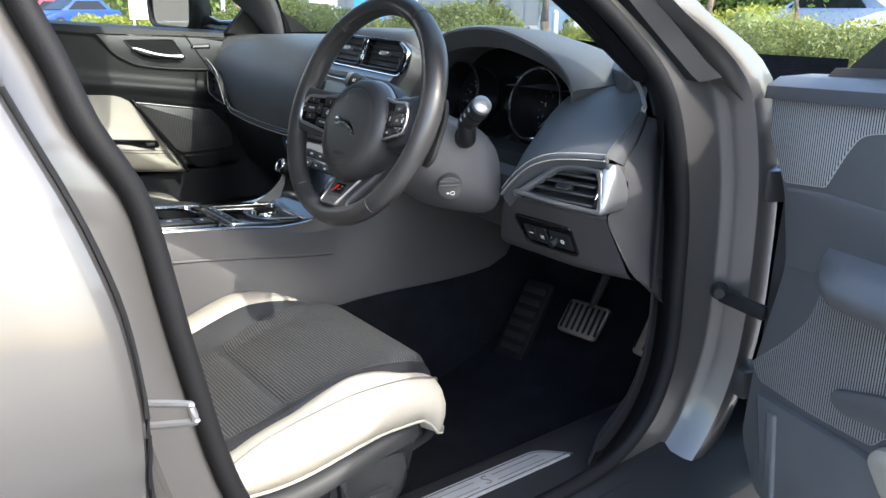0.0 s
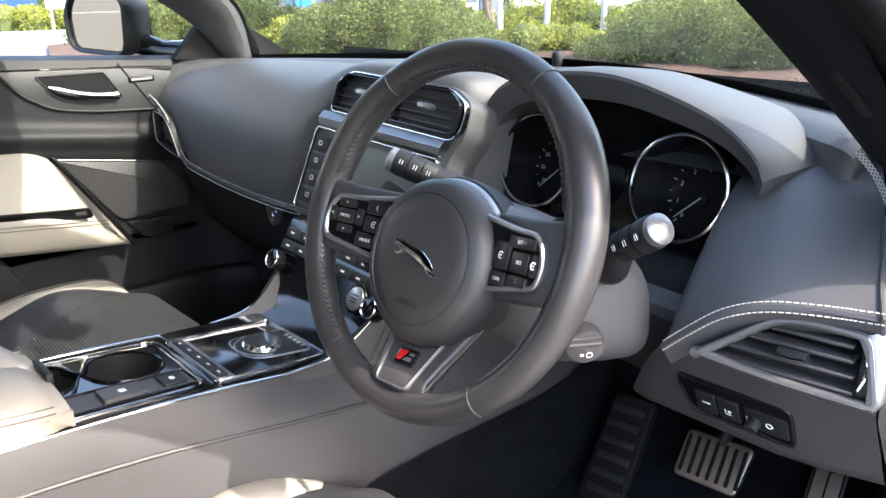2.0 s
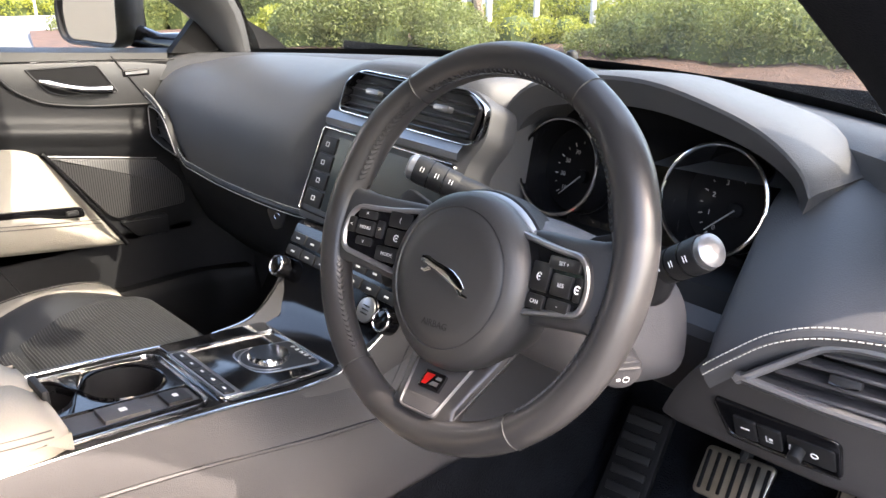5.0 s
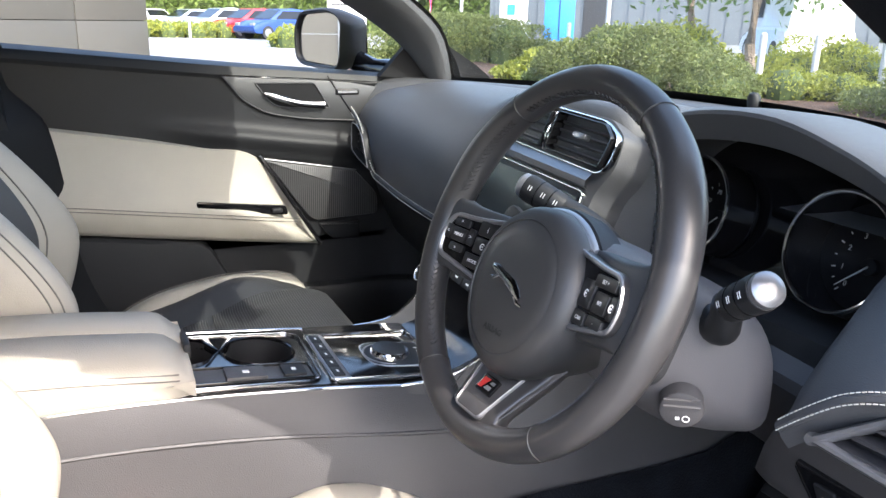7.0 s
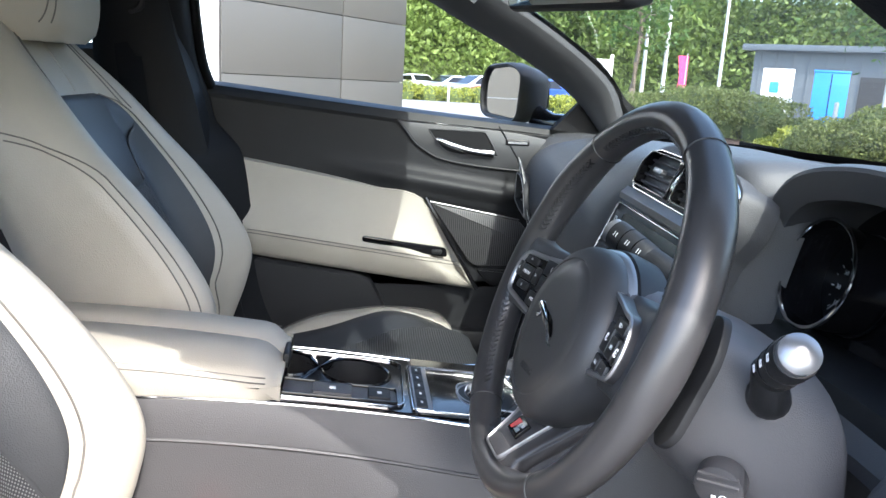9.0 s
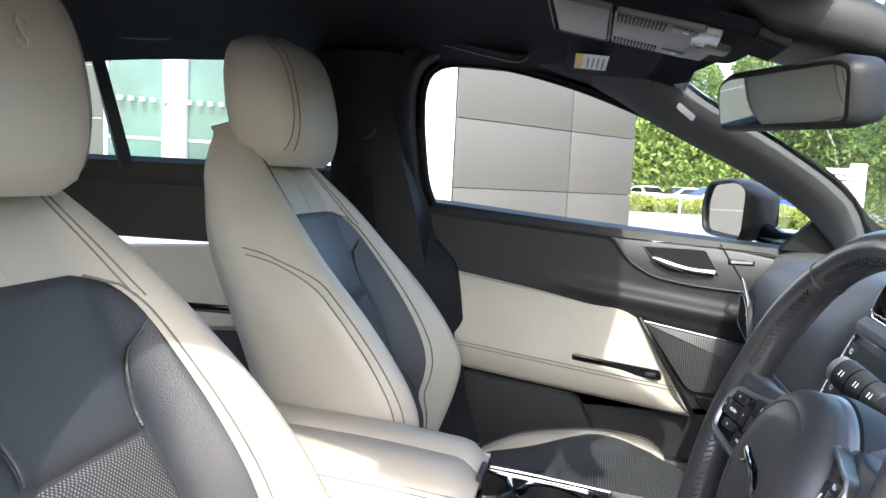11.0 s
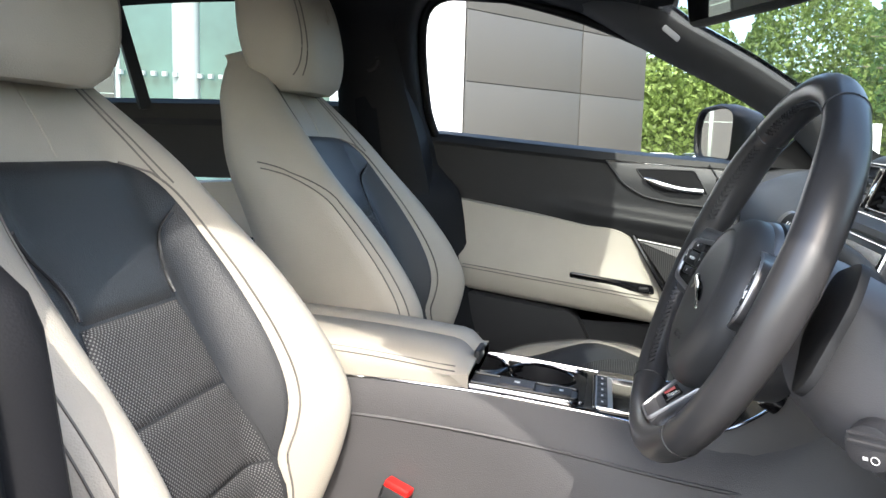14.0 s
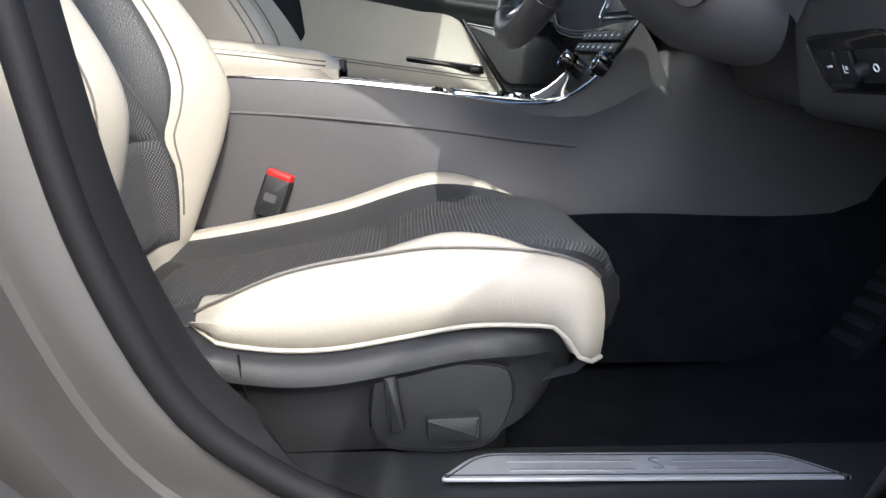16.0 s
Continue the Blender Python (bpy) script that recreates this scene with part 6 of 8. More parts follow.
strip = Shape()
strip.grid([[CM @ Vector((x, v, z)) for v, z in ((0.131, 0.001), (0.133, 0.006), (0.141, 0.008), (0.153, 0.002))] for x in np.linspace(-0.137, 0.138, 8)])
part("silver_strip", strip, SATIN, dash, "satin silver strip below the vents")
for x0, x1 in ((-0.112, 0.012), (0.026, 0.152)):
    o = rounded([(x0, 0.160), (x1, 0.160), (x1 + (0.004 if x0 > 0 else 0), 0.20), (x1 - (0.018 if x0 > 0 else 0), 0.214), (x0 + (0.02 if x0 < 0 else 0), 0.214), (x0, 0.195)], 0.006)
    v = air_vent("centre_vent", o, CM, dash, [(x0 + 0.004, x1 - 0.003, y) for y in (0.168, 0.179, 0.190, 0.201)], 0.020, -10, "black centre air vent", 0.03, 0.0025, GLOSS)
    block("vent_tab", rect((x0 + x1) / 2 - 0.014, 0.186, (x0 + x1) / 2 + 0.014, 0.194, 0.003), 0.009, CM, SATIN, v, "satin silver vent tab")
vent_o = rounded([(-0.120, 0.154), (0.150, 0.152), (0.164, 0.170), (0.161, 0.202), (0.126, 0.219), (-0.088, 0.219), (-0.118, 0.202)], 0.012)
part("vent_surround", loop_frame(vent_o, 0.0026, 0.008, CM, -0.004), CHROME, dash, "chrome vent surround")
for dx in (0.015, 0.023):
    part("vent_divider", Shape().tube([CM @ Vector((dx + 0.002 * math.sin(3 * q), 0.158 + 0.053 * q, 0.003 + 0.005 * math.sin(3.1 * q))) for q in np.linspace(0, 1, 8)], 0.0022, 8), CHROME, dash)
LM = axes((0, 0.735, 0.712), (1, 0, -0.03), (0, 0.05, 0.087))
for row in range(2):
    for k in range(7):
        x0 = -0.125 + 0.0355 * k
        bt = block("button", rect(x0, 0.020 - 0.020 * row, x0 + 0.033, 0.035 - 0.020 * row, 0.002), 0.006, LM, PLASTIC, dash, "black climate button")
        block("icon", rect(x0 + 0.012, 0.026 - 0.020 * row, x0 + 0.020, 0.0285 - 0.020 * row), 0.0065, LM, WHITE, bt, bevel=0)
for kx in (-0.118, 0.122):
    kn = part("temperature_knob", Shape().disc((kx, -0.020, 0), 0.016, 0.018, None, 28, 0.002), GLOSS, dash, "black rotary knob with chrome ring", m=LM)
    part("knob_ring", Shape().tube([(kx + 0.0135 * math.cos(q), -0.020 + 0.0135 * math.sin(q), 0.018) for q in np.linspace(0, 6.283, 29)[:-1]], 0.0016, 6, closed=True), CHROME, kn)
PM = axes((0.079, 0.727, 0.693), (1, 0, -0.03), (0, 0.05, 0.087))
st = part("start_button", Shape().disc((0, 0, 0), 0.0165, 0.010, None, 28, 0.002), SATIN, dash, "round silver start button", m=PM)
part("button_ring", Shape().tube([(0.0185 * math.cos(q), 0.0185 * math.sin(q), 0.006) for q in np.linspace(0, 6.283, 29)[:-1]], 0.002, 6, closed=True), GLOSS, st)
for k in (-1, 0, 1):
    part("icon", Shape().box((0, 0.005 * k, 0.0102), (0.013, 0.0018, 0.0006)), PLASTIC, st)

# passenger vent and glovebox button
XM = axes((-0.645, 0.776, 0.80), (1, 0.03, 0), (0, 0.0, 1))
pv = air_vent("side_vent", rounded([(0.0, 0.008), (0.045, -0.006), (0.108, -0.018), (0.070, 0.050), (0.040, 0.068), (0.004, 0.070)], [0.012, 0.01, 0.004, 0.03, 0.012, 0.008]), XM, dash, [(0.012, 0.078, 0.010), (0.012, 0.066, 0.026), (0.012, 0.052, 0.042)], 0.02, label="dark air vent with a thin silver line", rim=0.004, rim_mat=PLASTIC)
PV_LINE = rounded([(0.003, 0.010), (0.045, -0.003), (0.100, -0.013), (0.067, 0.048), (0.039, 0.065), (0.006, 0.067)], [0.012, 0.01, 0.004, 0.03, 0.012, 0.008])
part("vent_line", Shape().tube([XM @ Vector((x, y, 0.0102)) for x, y in PV_LINE], 0.0011, 5, closed=True), SATIN, pv)
GM = axes((-0.292, 0.803, 0.735), (1, 0.0, 0), (0, 0.22, 0.97))
block("glovebox_button", rounded([(0, 0), (0.060, 0.012), (0.055, -0.018), (0.03, -0.03)], 0.008), 0.003, GM, PLASTIC, dash)
part("icon", Shape().tube([GM @ Vector((0.036 + 0.008 * math.cos(q), -0.006 + 0.005 * math.sin(q), 0.0035)) for q in np.linspace(0.5, 4.4, 10)], 0.0008, 4), CHROME, dash)
# sun sensor on the dash
sensor = thing("dash_sensor", "small round black sensor on the dashboard", "sensor")
part("dome", Shape().tube([(-0.016, 1.236, 0.955), (-0.016, 1.232, 0.972), (-0.016, 1.231, 0.977), (-0.016, 1.231, 0.979)], [0.011, 0.010, 0.007, 0.002], 16), PLASTIC, sensor)

# ---- bonnet, windscreen, pillars, rear of the cabin ----
bonnet = Shape()
bonnet.grid([[(0.72 * i / 8 * (1 - 0.06 * k), table(k, (0, screen_y(0.64 * i / 8) + 0.05), (1, 1.75), (2, 2.2), (3, 2.45)), (0.905, 0.868, 0.80, 0.66)[k] - 0.05 * (i / 8) ** 2) for i in range(-8, 9)] for k in range(4)])
part("bonnet", bonnet, PAINT, car)
wing_r = Shape()
wing_r.grid([[(0.80 + dx, y, z) for dx, z in ((-0.02, 0.90), (0.03, 0.86), (0.06, 0.74), (0.06, 0.5), (0.03, 0.3))] for y in (1.10, 1.4, 1.8, 2.3)])
part("front_wing", wing_r, PAINT, car)
cowl = Shape()
cowl.grid([[(x, screen_y(x) + dy, z) for dy, z in ((-0.02, 0.945), (0.02, 0.952), (0.07, 0.94))] for x in np.linspace(-0.70, 0.70, 25)])
part("windscreen_border", cowl, GLOSS, car, "black printed glass border")


EDGE = [(0.650, 0.985, 0.945), (0.60, 0.93, 1.05), (0.56, 0.80, 1.14), (0.52, 0.64, 1.222), (0.50, 0.56, 1.270)]
EDGE_LINE = curve(EDGE, 41)
WINDOW_LINE = curve([(0.665, 0.90, 0.93), (0.65, 0.83, 0.99), (0.64, 0.74, 1.062), (0.63, 0.66, 1.120), (0.62, 0.557, 1.183), (0.60, 0.40, 1.245)], 41)


TRIM_LINE = curve([(0.596, 0.965, 0.950), (0.590, 0.875, 1.004), (0.574, 0.795, 1.055), (0.556, 0.70, 1.118), (0.530, 0.60, 1.195), (0.505, 0.53, 1.262)], 41)
WINDOW_FAR = curve([(0.700, 0.955, 0.955), (0.690, 0.885, 1.028), (0.665, 0.775, 1.095), (0.640, 0.655, 1.152), (0.622, 0.535, 1.207), (0.602, 0.40, 1.250)], 41)


def screen_pt(x, q):
    """On the windscreen: x across in -1..1, q up in 0..1."""
    e = EDGE_LINE[min(max(round(q * 40), 0), 40)]
    c0 = Vector((0, 1.27 - 0.63 * q, 0.945 + 0.365 * q + 0.03 * math.sin(math.pi * q)))
    return Vector((x * e.x, c0.y + (e.y - c0.y) * x * x, c0.z + (e.z - c0.z) * x * x))


ws = Shape()
ws.grid([[screen_pt(x, q) for x in np.linspace(-1, 1, 17)] for q in np.linspace(0, 1, 9)])
part("windscreen", ws, SCREEN_GLASS, car, "clear laminated windscreen")
frit = Shape()
frit.grid([[screen_pt(x, q) + Vector((0, -0.004, -0.002)) for x in np.linspace(-0.98, 0.98, 33)] for q in (0, 0.025, 0.05)])
part("windscreen_border", frit, RUBBER, car, "black printed glass border")
hd = Shape()
hd.grid([[screen_pt(x, q) + Vector((0, 0, dz)) for q, dz in ((0.90, -0.004), (1.0, -0.006), (1.05, -0.012), (1.12, -0.03))] for x in np.linspace(-1, 1, 17)])
part("windscreen_header", hd, HEADLINER, car)

for sg in (-1, 1):
    # inner trim of the windscreen pillar, and its painted outside
    tr, ou = Shape(), Shape()
    rows, rows2 = [], []
    for k in range(0, 41, 2):
        e, w = EDGE_LINE[k].copy(), (WINDOW_LINE if sg > 0 else WINDOW_FAR)[k].copy()
        e.x, w.x = sg * e.x, sg * w.x
        if sg < 0:
            up_k = smooth01((k - 28) / 12)
            e.z, w.z = e.z + 0.012 * up_k, w.z + 0.030 * up_k
        glass_edge = e.copy()
        if sg > 0:
            e = TRIM_LINE[k]
        mid = (e + w) / 2 + Vector((-sg * 0.009, -0.007, -0.008))
        rows.append([glass_edge + Vector((0, 0.012, 0.004)), glass_edge.lerp(e, 0.5), e, e.lerp(mid, 0.25) + Vector((-sg * 0.004, -0.003, -0.003)), e.lerp(mid, 0.6) + Vector((-sg * 0.004, -0.003, -0.003)), mid, w.lerp(mid, 0.6) + Vector((-sg * 0.004, -0.003, -0.003)), w.lerp(mid, 0.25) + Vector((-sg * 0.004, -0.003, -0.003)), w + Vector((0, 0, -0.002)), w + Vector((sg * 0.012, 0.004, 0.006))])
        e = glass_edge
        rows2.append([e + Vector((-sg * 0.004, 0.016, 0.010)), e + Vector((sg * 0.03, 0.014, 0.020)), e + Vector((sg * 0.075, -0.01, 0.012)), (e + w) / 2 + Vector((sg * 0.085, 0.0, 0.010)), w + Vector((sg * 0.085, 0.02, 0.030)), w + Vector((sg * 0.07, 0.012, 0.012)), w + Vector((sg * 0.03, 0.006, 0.010))])
    if sg > 0:
        rows2.insert(0, [p + g * Vector((0.035, 0.11, -0.085)) for p, g in zip(rows2[0], (1, 1, 1, 0.62, 0.25, 0.12, 0.0))])
        lining = Shape()
        lining.grid([r[5:] for r in rows2], flip=True)
        part("pillar_lining", lining, PLASTIC, car, "dark lining beside the windscreen pillar")
        rows2 = [r[:6] for r in rows2]
    tr.grid(rows, flip=sg > 0)
    ou.grid(rows2, flip=sg > 0)
    # far trim takes the paler cloth, with sunlight in its colour; near trim near-black
    part("pillar_trim", tr, SUNLIT_PILLAR_CLOTH if sg < 0 else HEADLINER, car, "cloth covered windscreen pillar trim")
    part("windscreen_pillar", ou, PAINT if sg > 0 else GLOSS, car)
slot_m = axes((0.640, 0.803, 1.007), (0.38, 0.65, -0.73), (0.96, -0.25, 0.27))
block("demister_slot", rect(-0.028, -0.005, 0.024, 0.005, 0.002), 0.003, slot_m, RUBBER, car, "dark slot in the pillar trim", 0.001)
part("airbag_tag", Shape().prism(rect(-0.02, -0.007, 0.02, 0.007, 0.005), 0.003, 0.001, axes((-0.508, 0.622, 1.202), (-0.18, 0.78, -0.6), (-0.35, 0.5, 0.75))), PLASTIC_GREY, car, "small grey airbag tag")

# door glass, passenger side
pg = Shape()
pg.grid([[(-side_x(z) + 0.005, y, z) for y in np.linspace(0.10, 0.95, 8)] for z in (0.95, 1.05, 1.15, 1.29)])
g1 = part("door_glass", pg, GLASS, car, "clear passenger window")
g1.visible_shadow = False

# centre pillar trim, belt and rear door on the passenger side (and its mirror behind the driver)
for sg in (-1, 1):
    bp, rings = Shape(), []
    for z, y0, y1, xi in ((0.30, 0.0, 0.34, 0.60), (0.42, -0.02, 0.27, 0.60), (0.55, -0.04, 0.215, 0.605), (0.72, -0.06, 0.175, 0.61), (0.88, -0.07, 0.145, 0.61), (1.0, -0.07, 0.118, 0.60), (1.10, -0.07, 0.09, 0.585), (1.2, -0.075, 0.075, 0.56), (1.30, -0.09, 0.09, 0.52)):
        xo = side_x(z) - 0.01
        y1 -= 0.014 * (sg > 0) * smooth01((z - 0.70) / 0.15)
        rings.append([(sg * x, y, z) for x, y in ((xi, y0 + 0.02), (xi - 0.008, (y0 + y1) / 2), (xi, y1 - 0.03), (xi + 0.02, y1 - 0.008), (xo, y1), (xo, y0), (xi + 0.02, y0))])
    bp.loft(rings)
    part("centre_pillar", bp, RUBBER if sg < 0 else PLASTIC, car, "dark plastic centre pillar trim")
belt = thing("seat_belt", "black woven seat belt hanging at the centre pillar", "seat belt")
strap = Shape()
strap.grid([[(-0.585 + dx, y + dy, z) for dx, dy in ((0.0, -0.024), (0.004, 0.0), (0.0, 0.024))] for z, y in ((1.15, -0.005), (1.05, 0.002), (0.92, 0.02), (0.75, 0.04), (0.55, 0.06))])
part("strap", strap, HEADLINER, belt)
part("guide_loop", Shape().tube([(-0.578 + 0.006 * math.cos(q), -0.005 + 0.036 * math.cos(q), 1.155 + 0.020 * math.sin(q)) for q in np.linspace(0, 6.283, 21)[:-1]], 0.008, 8, closed=True), PLASTIC, belt)
part("anchor_cover", Shape().box((-0.587, -0.005, 1.185), (0.02, 0.05, 0.05), None, 0.008), PLASTIC, belt)

rd = thing("rear_passenger_door", "closed rear door with dark upper and cream lower trim", "car door")
up = Shape()
up.grid([[(-0.70 + dx, y, z) for dx, z in ((-0.06, 1.075), (-0.005, 1.078), (0.010, 1.066), (0.012, 1.03), (0.0, 1.015), (0.0, 0.89))] for y in np.linspace(-1.0, -0.05, 10)], flip=True)
part("upper_panel", up, LEATHER_DOOR, rd)
cr = Shape()
cr.grid([[(-0.70 + dx, y, z + 0.06 * (y + 0.4)) for dx, z in ((-0.002, 0.885), (0.012, 0.880), (0.016, 0.82), (0.026, 0.76), (0.026, 0.70), (0.0, 0.685))] for y in np.linspace(-1.0, -0.05, 10)], flip=True)
part("cream_panel", cr, LEATHER_CREAM, rd)
part("pocket", Shape().box((-0.675, -0.33, 0.742), (0.012, 0.20, 0.020), None, 0.005), GLOSS, rd, "black grab slot")
lo = Shape()
lo.grid([[(-0.70, y, z) for z in (0.70, 0.25)] for y in (-1.0, -0.05)], flip=True)
part("lower_panel", lo, PLASTIC, rd)
part("quarter_post", Shape().loft([[(-0.695 + 0.06 * k, -0.572 - 0.045 * k + dy, 1.05 + 0.26 * k) for dy in (0.0,)] + [(-0.675 + 0.06 * k, -0.592 - 0.045 * k, 1.05 + 0.26 * k), (-0.695 + 0.06 * k, -0.612 - 0.040 * k, 1.05 + 0.26 * k), (-0.715 + 0.06 * k, -0.592 - 0.045 * k, 1.05 + 0.26 * k)] for k in (0, 1)]), PLASTIC, rd)
g2s = Shape()
g2s.grid([[(-0.705 + 0.075 * k, y, 1.06 + 0.26 * k) for y in (-1.0, -0.05)] for k in (0, 1)], flip=True)
g2 = part("window_pane", g2s, PRIVACY, rd, "green tinted rear side window glass")
g2.visible_shadow = False
rr = Shape()
rr.grid([[(x, y, z - 0.10 * (1 - smooth01((y + 1.0) / 0.42))) for x, z in ((-0.68, 1.312), (-0.615, 1.303), (-0.58, 1.32), (-0.54, 1.34))] for y in np.linspace(-1.0, 0.12, 12)], flip=True)
part("roof_rail_trim", rr, HEADLINER, car)
cp = Shape()
cp.grid([[(x, y, z) for y, z in ((-0.88, 1.06), (-0.93, 1.18), (-1.05, 1.33))] for x in (-0.66, -0.5)], flip=False)
part("rear_pillar_trim", cp, HEADLINER, car)
for sg in (-1, 1):
    wl = Shape()
    wl.grid([[(sg * 0.70, y, z) for z in (0.2, 0.66, 1.075)] for y in (-1.3, -0.9)])
    part("rear_quarter", wl, PLASTIC, car)
rl = Shape()
rl.grid([[(0.68, y, z) for z in (0.2, 0.66, 0.98)] for y in (-1.3, 0.10)], flip=True)
part("rear_door_lining", rl, PLASTIC, car)
gl = Shape()
gl.grid([[(0.80 - 0.2 * k, y, 0.96 + 0.34 * k) for y in (-1.0, -0.04)] for k in (0, 1)])
g3 = part("rear_door_glass", gl, GLASS, car)
g3.visible_shadow = False

# grab handles
for y0 in (-0.47, 0.24):
    gh = thing("grab_handle", "dark grab handle on the headliner edge", "grab handle", "grab handles")
    pts = [(-0.525, y0 - 0.09, 1.335), (-0.515, y0 - 0.085, 1.318), (-0.512, y0 - 0.06, 1.310), (-0.512, y0 + 0.06, 1.307), (-0.515, y0 + 0.085, 1.312), (-0.525, y0 + 0.09, 1.33)]
    part("grip", Shape().tube(curve([(x, y, z + 0.014 - (0.030 if y0 > 0 else 0.0) * smooth01((y - y0 + 0.1) / 0.2)) for x, y, z in pts], 24), 0.010, 10), PLASTIC, gh)
    for dy in (-0.088, 0.088):
        part("mount", Shape().box((-0.525, y0 + dy, 1.342 - (0.025 if y0 > 0 and dy > 0 else 0)), (0.02, 0.026, 0.03), None, 0.006), PLASTIC, gh)

# sun visor with label
vis = thing("sun_visor", "dark cloth sun visor folded against the headliner", "sun visor")
part("flap", Shape().loft([[(x, y + dy, z + dz) for dy, dz in ((-0.075, 0.006), (-0.070, 0.016), (0.07, 0.012), (0.078, 0.0), (0.07, -0.010), (-0.070, -0.004))] for x, y, z in ((-0.13, 0.505, 1.296), (-0.15, 0.500, 1.293), (-0.44, 0.482, 1.268), (-0.47, 0.480, 1.264))]), HEADLINER, vis)
LAB = axes((-0.345, 0.452, 1.2625), (1, 0.045, 0.087), (0.0, -1, 0.07))
lb = block("warning_label", rect(-0.048, -0.026, 0.048, 0.026), 0.001, LAB, WHITE, vis, "pale warning label with yellow stripe", 0)
YELLOW = material("yellow_print", (0.7, 0.5, 0.05), 0.6)
block("stripe", rect(-0.048, 0.014, 0.048, 0.026), 0.0013, LAB, YELLOW, lb, "", 0)
for k in range(4):
    block("text_bar", rect(-0.040, -0.020 + 0.008 * k, 0.030, -0.0175 + 0.008 * k), 0.0014, LAB, PLASTIC_GREY, lb, "", 0)

# overhead console
oc = thing("overhead_console", "grey overhead console with lamps and switches", "overhead console")
HOUSING = material("overhead_plastic", (0.060, 0.059, 0.054), 0.5, 0, 0.15, 0.0012, 0.05, 0.1)
OM = axes((0.004, 0.500, 1.264), (1, 0, 0), (0, -0.98, 0.20)) @ Matrix.Diagonal((0.86, 1, 1, 1))
block("housing", rounded([(-0.13, -0.135), (0.10, -0.150), (0.13, -0.02), (0.125, 0.095), (-0.115, 0.095), (-0.135, 0.0)], 0.03), 0.016, OM @ Matrix.Translation((0, 0, -0.004)), HEADLINER, oc, "dark housing", 0.006)
block("glasses_flap", rounded([(-0.105, 0.025), (0.108, 0.025), (0.112, 0.088), (-0.102, 0.088)], 0.010), 0.018, OM, HOUSING, oc, "grey glasses holder flap", 0.002)
lampf = block("lamp_panel", rounded([(-0.108, -0.078), (0.108, -0.078), (0.108, 0.020), (-0.106, 0.020)], 0.008), 0.018, OM, HOUSING, oc, "grey lamp and switch panel", 0.002)
LENS = material("pale_lamp_lens", (0.22, 0.22, 0.215), 0.25, 0, 0, 0.002, 0.05, 0.1)
block("lamp_lens", rounded([(0.006, -0.100), (0.100, -0.094), (0.098, -0.066), (0.006, -0.070)], 0.004), 0.0185, OM, LENS, oc, "pale lamp lens", 0.001)
block("lamp_lens", rounded([(-0.100, -0.094), (-0.006, -0.100), (-0.006, -0.070), (-0.098, -0.066)], 0.004), 0.0185, OM, HOUSING, oc, "grey lamp lens", 0.001)
for x0, x1 in ((0.058, 0.098), (-0.098, -0.058)):
    for k in range(13):
        block("vent_rib", rect(x0, 0.014 - 0.0042 * k, x1, 0.0162 - 0.0042 * k), 0.0196, OM, RUBBER, lampf, "", 0)
    block("switch_strip", rect(x0 + 0.004, -0.072, x1 - 0.004, -0.044, 0.002), 0.0192, OM, BUTTON, lampf, "dark slim switch", 0.0006)
    block("switch_mark", rect((x0 + x1) / 2 - 0.002, -0.062, (x0 + x1) / 2 + 0.002, -0.056), 0.0195, OM, WHITE, lampf, "", 0)
part("flap_edge", loop_frame(rounded([(-0.110, 0.021), (0.114, 0.021), (0.118, 0.095), (-0.106, 0.095)], 0.012), 0.0035, 0.019, OM), PLASTIC_GREY, oc, "thin grey edge round the flap")
block("microphone", rounded([(-0.02, -0.115), (0.02, -0.115), (0.026, -0.085), (-0.026, -0.085)], 0.006), 0.020, OM, HOUSING, oc, "small grey lens block", 0.003)

# rear-view mirror and its sensor housing
mirror = thing("rear_view_mirror", "black frameless rear-view mirror below the sensor housing", "mirror")
MM = axes((0.119, 0.645, 1.158), (0.94, 0.34, -0.05), (0.06, -0.13, 0.99))
mo = rounded([(-0.115, -0.030), (0.112, -0.026), (0.117, 0.030), (0.095, 0.038), (-0.095, 0.034), (-0.120, 0.022)], [0.012, 0.015, 0.018, 0.02, 0.02, 0.018])
rings = []
for d, z in ((0.010, -0.040), (0.002, -0.030), (-0.001, -0.010), (0, 0.0), (0.003, 0.004), (0.006, 0.0045)):
    rings.append([MM @ Vector((x, y, z)) for x, y in inset(mo, d)])
part("mirror_housing", Shape().loft(rings), PLASTIC, mirror, "black mirror housing")
MIRROR = material("mirror_glass", (0.78, 0.80, 0.80), 0.02, 1.0, 0, 0.002, 0.0, 0.1, rough_vary=0.0)
part("mirror_glass", flat(inset(mo, 0.007), MM, 0.0052), MIRROR, mirror, "silvered mirror glass")
part("mirror_arm", Shape().tube([MM @ Vector((0, 0.01, -0.03)), MM @ Vector((0.0, 0.03, -0.07)), (0.05, 0.78, 1.215)], [0.016, 0.014, 0.02], 12), PLASTIC, mirror)
sens, rings = Shape(), []
for y, z, wx, hz in ((0.60, 1.272, 0.070, 0.012), (0.64, 1.255, 0.085, 0.030), (0.72, 1.238, 0.090, 0.034), (0.82, 1.200, 0.080, 0.022), (0.86, 1.185, 0.06, 0.010)):
    rings.append([(0.03 + wx * math.copysign(abs(math.cos(q)) ** 0.5, math.cos(q)), y, z + hz * math.copysign(abs(math.sin(q)) ** 0.5, math.sin(q))) for q in np.linspace(0, 6.283, 33)[:-1]])
sens.loft(rings)
sh2 = part("sensor_housing", sens, PLASTIC, mirror, "dark plastic camera housing")
